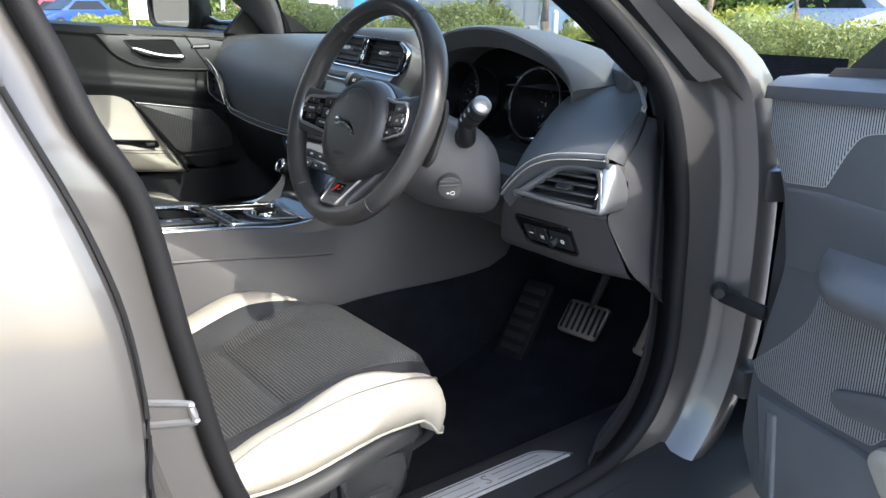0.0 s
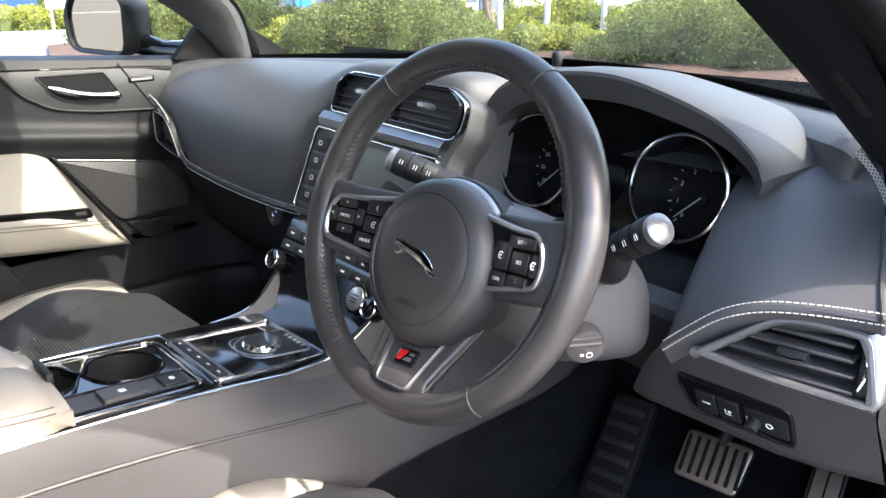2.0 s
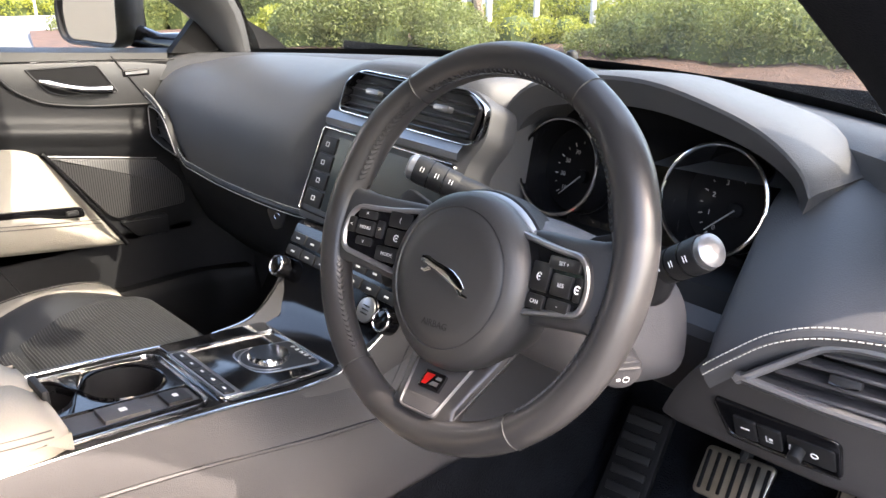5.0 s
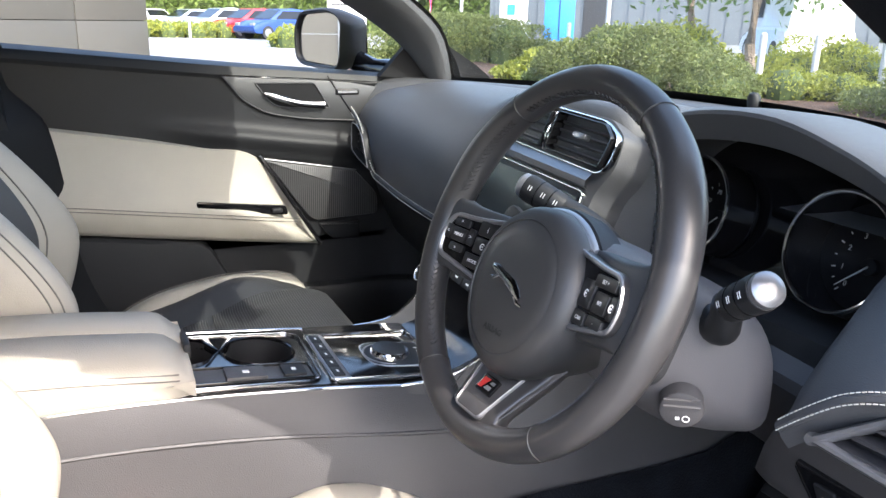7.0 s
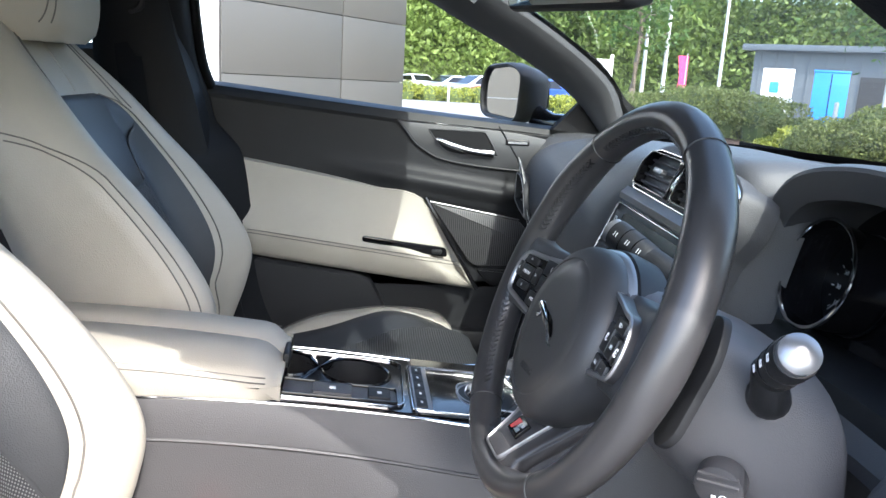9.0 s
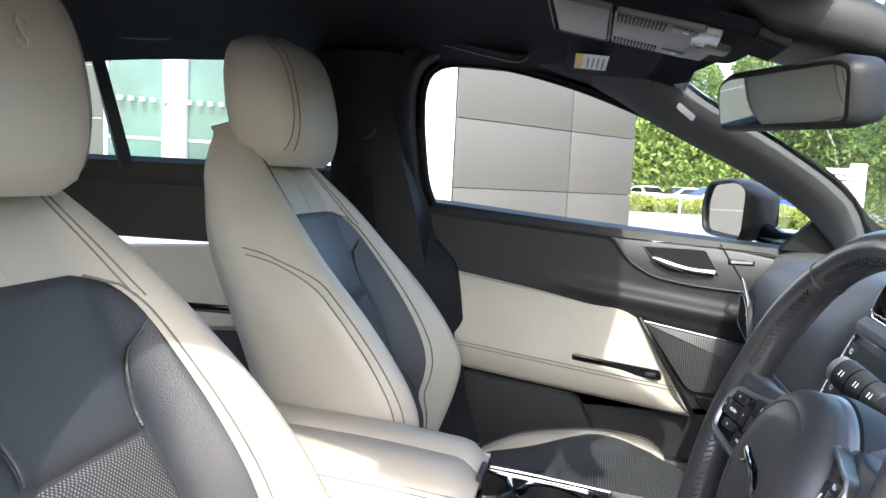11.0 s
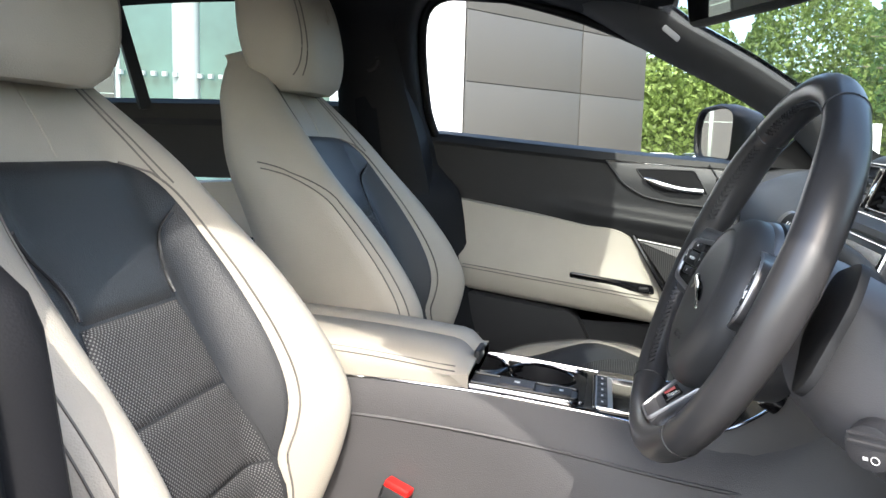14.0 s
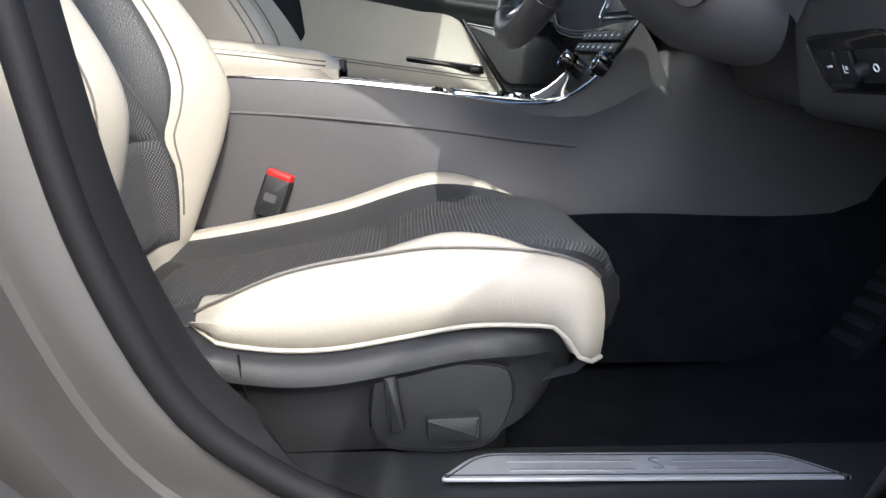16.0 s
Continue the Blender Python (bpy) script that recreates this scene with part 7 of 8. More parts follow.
for k in range(9):
    part("vent_slot", Shape().box((0.095 - 0.012 * k, 0.640, 1.2265), (0.006, 0.035, 0.010), Matrix.Rotation(radians(-18), 3, "X"), 0.001, 1), RUBBER, sh2)

# outside mirror, passenger side
om = thing("door_mirror", "dark passenger door mirror with clear glass", "mirror")
rings = []
OMM = axes((-0.864, 0.764, 1.027), (0.93, 0.37, 0), (0, 0.0, 1))
oo = rounded([(-0.095, -0.060), (0.075, -0.070), (0.085, 0.050), (0.03, 0.070), (-0.075, 0.062), (-0.10, 0.02)], 0.035)
for d, z in ((0.04, -0.10), (0.012, -0.075), (0.0, -0.03), (0, 0.0), (0.004, 0.006), (0.008, 0.004), (0.010, -0.008)):
    rings.append([OMM @ Vector((x, y, z)) for x, y in inset(oo, d)])
part("mirror_shell", Shape().loft(rings), PLASTIC, om, "black mirror shell")
part("mirror_glass", flat(inset(oo, 0.011), OMM, -0.004), MIRROR, om, "silvered mirror glass")
part("mirror_foot", Shape().tube([(-0.84, 0.83, 0.985), (-0.79, 0.87, 0.965), (-0.73, 0.90, 0.96)], [0.025, 0.022, 0.03], 12), GLOSS, om)
sail = Shape()
sail.loft([[(-0.70 + dx, y, z) for y, z in ((0.845, 0.955), (0.99, 0.945), (0.985, 0.975), (0.905, 1.020))] for dx in (-0.012, 0.012)])
part("mirror_sail", sail, RUBBER, om)

# ---- driver's door, open ----
DOOR = pose(0.770, 1.045, 0, 0, 0, 64)
ddoor = thing("driver_door", "open driver's door with dark trim and woven panels", "car door")
ddoor.matrix_world = DOOR
dsh = Shape()
dsh.loft([[(x, y, z) for y, z in ((-0.02, 0.42), (-0.03, 0.72), (-0.04, 0.90), (-0.10, 0.955), (-0.92, 1.0), (-0.95, 0.7), (-0.88, 0.40), (-0.70, 0.31), (-0.08, 0.31))] for x in (0.025, 0.10, 0.125)])
part("door_shell", dsh, PAINT, ddoor)
cap = Shape()
cap.grid([[(x, y, z + 0.055 * (-y)) for x, z in ((0.10, 0.905), (0.09, 0.932), (0.05, 0.940), (0.0, 0.937), (-0.018, 0.925), (-0.020, 0.908))] for y in np.linspace(-0.022, -0.92, 12)])
cap.cap([(x, -0.022, z) for x, z in ((0.10, 0.906), (0.09, 0.933), (0.05, 0.941), (0.0, 0.938), (-0.018, 0.926), (-0.020, 0.909))])
part("belt_cap", cap, LEATHER_DASH, ddoor)


def dpanel(name, poly, depth, mat, label="", x=-0.012, bevel=0.004):
    """A trim panel on the inner side of the open door; poly in (back along the door, height)."""
    m = Matrix(((0, 0, -1, x), (-1, 0, 0, 0), (0, 1, 0, 0), (0, 0, 0, 1)))
    return part(name, Shape().prism(poly, depth, bevel, m), mat, ddoor, label)


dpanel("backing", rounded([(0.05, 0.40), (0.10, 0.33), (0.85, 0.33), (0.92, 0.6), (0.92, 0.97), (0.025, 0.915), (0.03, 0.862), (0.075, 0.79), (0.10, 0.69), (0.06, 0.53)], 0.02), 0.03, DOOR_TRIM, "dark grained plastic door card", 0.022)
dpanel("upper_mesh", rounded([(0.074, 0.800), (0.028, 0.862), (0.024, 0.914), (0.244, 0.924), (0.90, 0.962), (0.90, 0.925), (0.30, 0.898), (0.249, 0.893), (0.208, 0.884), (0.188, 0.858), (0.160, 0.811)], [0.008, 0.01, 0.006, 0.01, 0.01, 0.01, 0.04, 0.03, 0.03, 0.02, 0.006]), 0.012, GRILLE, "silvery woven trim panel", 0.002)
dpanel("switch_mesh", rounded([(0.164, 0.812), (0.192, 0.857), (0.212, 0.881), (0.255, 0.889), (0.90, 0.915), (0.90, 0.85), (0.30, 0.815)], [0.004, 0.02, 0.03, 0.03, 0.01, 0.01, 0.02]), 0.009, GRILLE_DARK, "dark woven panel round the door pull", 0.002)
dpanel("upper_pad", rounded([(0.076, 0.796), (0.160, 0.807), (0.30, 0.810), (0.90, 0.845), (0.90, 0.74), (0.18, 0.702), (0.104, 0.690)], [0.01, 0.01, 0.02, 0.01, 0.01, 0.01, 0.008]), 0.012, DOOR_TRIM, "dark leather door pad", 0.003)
arm_d, rows = Shape(), []
for k in range(25):
    q = k / 24
    b = 0.184 + 0.70 * q
    zt = 0.712 + 0.045 * q
    out = 0.055 * smooth01(q * 7) ** 0.6 + 0.012
    rows.append([(x, -b, z) for x, z in ((-0.008, zt + 0.030), (-0.008 - out * 0.5, zt + 0.022), (-0.008 - out, zt + 0.008), (-0.010 - out, zt - 0.004), (-0.006 - out * 0.8, zt - 0.022), (-0.006, zt - 0.030))])
arm_d.grid(rows, flip=True)
arm_d.cap(rows[0])
part("armrest", arm_d, DOOR_TRIM, ddoor, "dark padded door armrest", sharp=60)
dpanel("speaker_mesh", rounded([(0.053, 0.524), (0.080, 0.504), (0.19, 0.512), (0.31, 0.530), (0.325, 0.552), (0.50, 0.575), (0.50, 0.70), (0.292, 0.692), (0.181, 0.684), (0.168, 0.640), (0.129, 0.593)], [0.01, 0.01, 0.03, 0.015, 0.01, 0.01, 0.01, 0.02, 0.008, 0.03, 0.03]), 0.012, GRILLE_MID, "woven speaker cover", 0.002)
dpanel("speaker_tongue", rounded([(0.232, 0.556), (0.240, 0.574), (0.320, 0.604), (0.50, 0.64), (0.50, 0.58), (0.330, 0.562), (0.26, 0.548)], [0.012, 0.012, 0.02, 0.01, 0.01, 0.02, 0.01]), 0.018, DOOR_TRIM, "smooth dark tongue over the speaker", 0.0, 0.005)
dpanel("badge_bar", rect(0.196, 0.668, 0.208, 0.6715), 0.014, SATIN, "", 0.002, 0.0)
dpanel("lower_pocket", rounded([(0.085, 0.492), (0.098, 0.430), (0.11, 0.35), (0.80, 0.35), (0.84, 0.50), (0.30, 0.520), (0.19, 0.505)], [0.01, 0.01, 0.02, 0.03, 0.03, 0.02, 0.02]), 0.022, DOOR_TRIM, "dark moulded door pocket", 0.002, 0.010)
dpanel("pocket_rib", rounded([(0.125, 0.485), (0.145, 0.485), (0.165, 0.36), (0.140, 0.36)], 0.006), 0.028, DOOR_TRIM, "", 0.002, 0.006)
dpanel("cream_armrest", rounded([(0.318, 0.526), (0.335, 0.552), (0.80, 0.60), (0.80, 0.50), (0.36, 0.485)], 0.02), 0.03, LEATHER_CREAM, "cream leather lower armrest", 0.0, 0.01)
for hz in (0.46, 0.78):
    part("hinge", Shape().box((0.03, 0.02, hz), (0.045, 0.07, 0.05), None, 0.008), PAINT, ddoor)
frm = Shape()
frm.tube([(0.078, -0.085, 0.925), (0.070, -0.215, 1.040), (0.060, -0.36, 1.140), (0.050, -0.54, 1.222), (0.04, -0.70, 1.268), (0.035, -0.84, 1.285), (0.04, -0.90, 1.24), (0.07, -0.93, 0.98)], 0.022, 8, up=(1, 0, 0))
part("window_frame", frm, PLASTIC, ddoor)
dg = Shape()
dg.grid([[(0.075 - 0.10 * (z - 0.95), y, z) for z in (0.95, table(y, (-0.93, 1.0), (-0.84, 1.28), (-0.54, 1.215), (-0.36, 1.135), (-0.215, 1.035), (-0.085, 0.955)))] for y in np.linspace(-0.07, -0.92, 9)])
TINT = bpy.data.materials.new("tinted_glass")
TINT.use_nodes = True
tb_ = TINT.node_tree.nodes["Principled BSDF"]
tb_.inputs["Base Color"].default_value = (0.55, 0.62, 0.60, 1)
tb_.inputs["Transmission Weight"].default_value, tb_.inputs["Roughness"].default_value, tb_.inputs["IOR"].default_value = 1.0, 0.0, 1.02
part("window_pane", dg, TINT, ddoor, "tinted door glass")
part("mirror_sail", Shape().loft([[(x, y, z) for y, z in ((-0.09, 0.93), (-0.27, 0.95), (-0.25, 1.05), (-0.13, 0.965))] for x in (0.03, 0.07)]), PLASTIC, ddoor)

# door check, hinge bolt and striker
part("hinge_bolt", Shape().tube([(0.728, 1.05, 0.612), (0.745, 1.02, 0.612), (0.750, 1.012, 0.612)], [0.013, 0.013, 0.008], 12), PLASTIC, car, "dark door check bolt")
part("check_strap", Shape().box((0.785, 1.02, 0.605), (0.09, 0.012, 0.022), Matrix.Rotation(radians(-12), 3, "Z"), 0.003), PLASTIC, car)
part("striker", Shape().tube(curve([(0.770, 0.140, 0.715), (0.802, 0.180, 0.7155), (0.805, 0.184, 0.713), (0.806, 0.186, 0.702), (0.803, 0.183, 0.698), (0.770, 0.142, 0.692)], 24), 0.0034, 8), SATIN, car, "pale steel door striker loop")

# ---- console top, wheel and pedal details ----
def ctop(x, y, dz=0.0):
    return Vector((x, y, console_z(y) + dz))


def on_console(poly, depth, base, name, mat, label="", bevel=0.001, parent=None):
    """A raised piece on the console's top that follows its slope."""
    ys = [p[1] for p in poly]
    y0, y1 = min(ys), max(ys)
    m = axes((0, y0, console_z(y0) + base), (1, 0, 0), (0, y1 - y0, console_z(y1) - console_z(y0)))
    return part(name, Shape().prism([(x, y - y0) for x, y in poly], depth, bevel, m), mat, parent or console, label)


top = on_console(rounded([(-0.094, 0.517), (0.094, 0.517), (0.094, 0.668), (-0.094, 0.668)], 0.004), 0.003, 0.001, "gloss_panel", GLOSS, "gloss black console panel")
tray = rounded([(-0.072, 0.30), (0.090, 0.30), (0.088, 0.488), (0.078, 0.502), (-0.058, 0.505), (-0.070, 0.492)], 0.012)
m_tr = axes((0, 0.30, console_z(0.30) + 0.004), (1, 0, 0), (0, 0.22, console_z(0.52) - console_z(0.30)))
part("tray_surround", loop_frame([(x, y - 0.30) for x, y in tray], 0.0014, 0.004, m_tr), CHROME, console, "chrome tray surround")


def twin(a, r):
    """Outline of two cup wells run into one, as seen from their middle."""
    best = 0.0
    for cx_, cy_, k in ((-0.004, -0.048, r - 0.001), (0.004, 0.048, r)):
        dx, dy = math.cos(a), math.sin(a)
        b = dx * cx_ + dy * cy_
        best = max(best, b + math.sqrt(max(k * k - (cx_ * cx_ + cy_ * cy_ - b * b), 0.0)) if k * k > cx_ * cx_ + cy_ * cy_ - b * b else 0.0)
    return (-0.016 + best * math.cos(a), 0.393 + best * math.sin(a))


def deck_edge(a):
    dx, dy = math.cos(a), math.sin(a)
    k = min((0.110 if dx > 0 else 0.070) / max(abs(dx), 1e-6), (0.122 if dy > 0 else 0.133) / max(abs(dy), 1e-6))
    return (-0.016 + k * dx, 0.393 + k * dy)


well = thing("cup_holder", "twin black cup holder sunk in the console", "cup holder")
AROUND = np.linspace(0, 2 * math.pi, 97)[:-1]
deck = Shape()
deck.grid([[ctop(*f(a), dz) for a in AROUND] for f, dz in ((deck_edge, 0.003), (lambda a: twin(a, 0.0475), 0.0045), (lambda a: twin(a, 0.0455), 0.0075), (lambda a: twin(a, 0.0435), 0.0065), (lambda a: twin(a, 0.0430), -0.004))], close=True)
part("deck", deck, GLOSS, well, "gloss black surround")
cup = Shape()
cup.grid([[ctop(*twin(a, r), dz) for a in AROUND] for r, dz in ((0.0432, 0.004), (0.0425, -0.020), (0.0422, -0.050), (0.0420, -0.062))], close=True)
part("cup_well", cup, PLASTIC, well, "dark cup well")
for cx_, cy_ in ((-0.020, 0.345), (-0.012, 0.441)):
    part("cup_floor", Shape().tube([ctop(cx_, cy_, -0.066), ctop(cx_, cy_, -0.058), ctop(cx_, cy_, -0.057)], [0.044, 0.0435, 0.040], 36), PLASTIC, well)
part("cup_lip", Shape().tube([ctop(*twin(a, 0.0455), -0.014) for a in AROUND], 0.0016, 6, closed=True), GLOSS, well)
on_console(rounded([(0.038, 0.325), (0.082, 0.325), (0.080, 0.492), (0.040, 0.492)], 0.006), 0.003, 0.004, "side_tray", PLASTIC_GREY, "grey side tray")
part("side_tray_edge", loop_frame([(x, y - 0.30) for x, y in rounded([(0.036, 0.325), (0.084, 0.325), (0.082, 0.494), (0.038, 0.494)], 0.006)], 0.002, 0.0055, m_tr, 0.001), GLOSS, console)
on_console(rect(0.046, 0.388, 0.078, 0.436, 0.002), 0.007, 0.004, "parking_switch", PLASTIC_GREY, "grey parking brake switch")
on_console(rect(0.058, 0.408, 0.066, 0.416), 0.0075, 0.004, "icon", WHITE, parent=console)
on_console(rect(0.044, 0.456, 0.074, 0.484, 0.002), 0.006, 0.004, "hold_button", PLASTIC, "black button")
on_console(rect(0.055, 0.467, 0.063, 0.473), 0.0065, 0.004, "icon", WHITE, parent=console)
# drive selector
gp = rounded([(-0.060, 0.510), (0.090, 0.510), (0.090, 0.664), (-0.060, 0.664)], 0.01)
m_g = axes((0, 0.510, console_z(0.510) + 0.003), (1, 0, 0), (0, 0.154, console_z(0.664) - console_z(0.510)))
part("selector_surround", loop_frame([(x, y - 0.510) for x, y in gp], 0.0020, 0.004, m_g), CHROME, console, "chrome selector surround")
on_console(rect(-0.055, 0.514, 0.086, 0.537, 0.002), 0.004, 0.003, "button_strip", SATIN, "satin button strip")
for k in range(5):
    on_console(rect(-0.051 + 0.0268 * k, 0.516, -0.0252 + 0.0268 * k, 0.530, 0.0015), 0.006, 0.003, "button", PLASTIC)
    on_console(rect(-0.0415 + 0.0268 * k, 0.521, -0.0345 + 0.0268 * k, 0.5245), 0.0064, 0.003, "icon", WHITE)
pl = on_console(rounded([(-0.028, 0.575), (0.056, 0.572), (0.068, 0.656), (-0.012, 0.660)], [0.03, 0.03, 0.008, 0.008]), 0.002, 0.0058, "selector_plate", SATIN, "silver edged selector plate")
on_console(rounded([(-0.026, 0.577), (0.054, 0.574), (0.066, 0.654), (-0.010, 0.658)], [0.029, 0.029, 0.007, 0.007]), 0.0023, 0.0060, "selector_face", PLASTIC)
dialm = axes((0.019, 0.610, console_z(0.61) + 0.0075), (1, 0, 0), (0, 1, -0.11))
dial = part("selector_dial", Shape().tube([(0, 0, 0), (0, 0, 0.007), (0, 0, 0.010), (0, 0, 0.0098), (0, 0, 0.0075)], [0.0275, 0.0265, 0.0245, 0.0215, 0.0185], 40), CHROME, console, "chrome rotary drive selector", m=dialm)
part("dial_top", Shape().disc((0, 0, 0.006), 0.0195, 0.0022, None, 36, 0.0006), GLOSS, dial)
part("dial_ring", Shape().tube([(0.036 * math.cos(q), 0.036 * math.sin(q), 0.001) for q in np.linspace(0, 6.283, 49)[:-1]], 0.0018, 6, closed=True), SATIN, dial)
for k, ch in enumerate("PRNDS"):
    lettering(ch, 0.008, axes((0.010 + 0.0105 * k, 0.651, console_z(0.651) + 0.0095), (1, 0, 0), (0, 1, -0.1)), WHITE, console)

# seat belt buckle
bk = thing("belt_buckle", "black seat belt buckle with red release button", "belt buckle")
BM = axes((0.139, 0.252, 0.484), (0.18, 0.93, -0.32), (-0.04, 0.42, 0.90))
block("buckle_body", rect(-0.019, 0.0, 0.019, 0.058, 0.004), 0.022, BM @ Matrix.Translation((0, 0, -0.011)), PLASTIC, bk, "black buckle body", 0.004)
block("release_button", rect(-0.018, 0.053, 0.018, 0.066, 0.003), 0.018, BM @ Matrix.Translation((0, 0, -0.009)), RED, bk, "red release button", 0.003)
block("buckle_strap", rect(-0.013, -0.06, 0.013, 0.01), 0.010, BM @ Matrix.Translation((0, 0, -0.005)), RUBBER, bk, "", 0.002)
block("press_mark", rect(-0.010, 0.022, 0.008, 0.034, 0.003), 0.0225, BM @ Matrix.Translation((0, 0, -0.011)), PLASTIC_GREY, bk, "", 0)

# sill plate with lettering
plate = thing("sill_plate", "brushed aluminium sill tread plate", "sill plate")
SPM = axes((0.655, 0.47, 0.364), (0, 1, -0.012), (-1, 0, 0.02))
BRUSH = material("brushed_aluminium", (0.62, 0.62, 0.63), 0.42, 0.7, 0.1, 0.001, 0.08, 0.03)
ETCH = material("etched_aluminium", (0.30, 0.30, 0.31), 0.5, 0.6)
po = rounded([(0.0, 0.0), (0.345, 0.0), (0.30, 0.042), (0.035, 0.042)], [0.008, 0.004, 0.02, 0.02])
part("tread", Shape().prism(po, 0.003, 0.001, SPM), BRUSH, plate)
part("tread_edge", loop_frame(inset(po, 0.004), 0.0015, 0.0038, SPM), PLASTIC, plate)
lettering("S", 0.030, SPM @ Matrix.Translation((0.185, 0.021, 0.0033)), ETCH, plate)
for yy in (0.012, 0.026):
    block("groove", rect(0.20, yy, 0.295, yy + 0.002), 0.0034, SPM, ETCH, plate, "", 0)
    block("groove", rect(0.06, yy, 0.165, yy + 0.002), 0.0034, SPM, ETCH, plate, "", 0)
scuff = Shape()
scuff.loft([[(x, y, z) for x, z in ((0.57, 0.345), (0.60, 0.360), (0.70, 0.3585), (0.735, 0.340), (0.735, 0.30), (0.57, 0.30))] for y in (0.43, 0.46, 0.80, 0.86)])
part("sill_cover", scuff, PLASTIC, car, "dark plastic sill cover")

# pedals and footrest
METAL = material("worn_steel", (0.42, 0.38, 0.32), 0.38, 0.9, 0.1, 0.002, 0.12, 0.02)
FR = axes((0.267, 1.075, 0.395), (1, 0.10, 0.02), (0.0, 0.55, 0.83))
foot = thing("footrest", "black ribbed footrest beside the pedals", "footrest")
part("base", Shape().prism(rounded([(-0.042, -0.09), (0.036, -0.09), (0.040, 0.085), (-0.030, 0.085)], 0.01), 0.014, 0.004, FR), RUBBER, foot)
for k in range(6):
    block("rib", rect(-0.028, -0.075 + 0.026 * k, 0.028, -0.061 + 0.026 * k, 0.003), 0.018, FR, PLASTIC, foot, "", 0.002)
for nm, px, py, pz, w, h, lab in (("brake_pedal", 0.418, 1.085, 0.440, 0.050, 0.035, "ribbed metal brake pedal with rubber strips"), ("accelerator_pedal", 0.562, 1.11, 0.455, 0.022, 0.046, "narrow metal accelerator pedal with rubber strips")):
    pd_ = thing(nm, lab, "pedal", "foot pedals")
    PMx = axes((px, py, pz), (1, 0.08, 0.04), (0.05, 0.62, 0.78))
    part("plate", Shape().prism(rounded([(-w, -h), (w * 0.86, -h * 1.05), (w, h), (-w * 0.95, h)], 0.010), 0.008, 0.003, PMx), METAL, pd_)
    n = 7 if w > 0.03 else 3
    for k in range(n):
        xx = -w * 0.82 + 2 * w * 0.82 * k / (n - 1)
        block("rubber_strip", rect(xx - w * 0.05, -h * 0.8, xx + w * 0.05, h * 0.8, 0.002), 0.0105, PMx, RUBBER, pd_, "", 0.001)
    part("arm", Shape().tube([(px, py + 0.012, pz + 0.01), (px + 0.01, py + 0.05, pz + 0.10), (px + 0.01, py + 0.09, pz + 0.22)], 0.009, 8), PLASTIC, pd_)

# ---- surroundings ----
PANEL_TAUPE = material("taupe_cladding", (0.058, 0.055, 0.049), 0.5, 0, 0, 0.01, 0.04, 1.5)
PANEL_WHITE = material("white_render", (0.8, 0.8, 0.8), 0.6, 0, 0, 0.01, 0.03, 1.0)
COLUMN_WHITE = material("pale_column_paint", (0.42, 0.43, 0.43), 0.5, 0, 0, 0.01, 0.04, 0.8)
CLAD_GREY = material("grey_cladding", (0.14, 0.155, 0.175), 0.5, 0, 0, 0.01, 0.05, 1.5)
BLUE = material("blue_paint", (0.03, 0.22, 0.62), 0.45, 0, 0, 0.01, 0.06, 0.5)
BRICK = material("red_brick", (0.20, 0.09, 0.06), 0.85, 0, 0.5, 0.02, 0.2, 0.3)
SHOP_GLASS = material("shop_glass", (0.055, 0.11, 0.105), 0.12, 0.0, 0, 0.01, 0.3, 1.2, spec=0.5)
LEAF = material("hedge_leaves", (0.15, 0.175, 0.055), 0.55, 0, 0, 0.01, 0.35, 0.25)
LEAF_YELLOW = material("yellow_green_leaves", (0.28, 0.30, 0.05), 0.55, 0, 0, 0.01, 0.3, 0.25)
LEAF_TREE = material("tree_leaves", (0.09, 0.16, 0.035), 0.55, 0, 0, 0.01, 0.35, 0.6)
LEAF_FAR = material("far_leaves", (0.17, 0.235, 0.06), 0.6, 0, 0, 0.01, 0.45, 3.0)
for m in (LEAF, LEAF_YELLOW, LEAF_TREE, LEAF_FAR):
    # thin leaves let part of the light through
    nt = m.node_tree
    b = nt.nodes["Principled BSDF"]
    back_lit = nt.nodes.new("ShaderNodeBsdfTranslucent")
    both = nt.nodes.new("ShaderNodeMixShader")
    both.inputs["Fac"].default_value = 0.45
    nt.links.new(b.inputs["Base Color"].links[0].from_socket, back_lit.inputs["Color"])
    nt.links.new(b.outputs["BSDF"], both.inputs[1])
    nt.links.new(back_lit.outputs["BSDF"], both.inputs[2])
    nt.links.new(both.outputs["Shader"], nt.nodes["Material Output"].inputs["Surface"])
# darker green for the depth of foliage, inner shade put into the colour
CORE = material("shaded_foliage_core", (0.07, 0.095, 0.03), 0.9, 0, 0, 0.01, 0.3, 0.3)
BARK = material("bark", (0.22, 0.17, 0.13), 0.9, 0, 0.8, 0.03, 0.3, 0.2)
SOIL = material("bark_mulch", (0.085, 0.048, 0.034), 0.95, 0, 0.8, 0.04, 0.3, 0.2)
POST = material("grey_post", (0.5, 0.5, 0.5), 0.6)
PINK = material("pink_banner", (0.75, 0.06, 0.2), 0.6)
TYRE = material("tyre_rubber", (0.02, 0.02, 0.02), 0.8)
KERB = material("kerb_concrete", (0.42, 0.41, 0.39), 0.85, 0, 0.3, 0.01, 0.1, 0.5)


def bearing(az, d, z=0.0):
    """A place d metres from the driver's doorway, az degrees left of the car's nose."""
    return Vector((0.95 - d * math.sin(radians(az)), 0.3 + d * math.cos(radians(az)), z))


rng = np.random.default_rng(7)


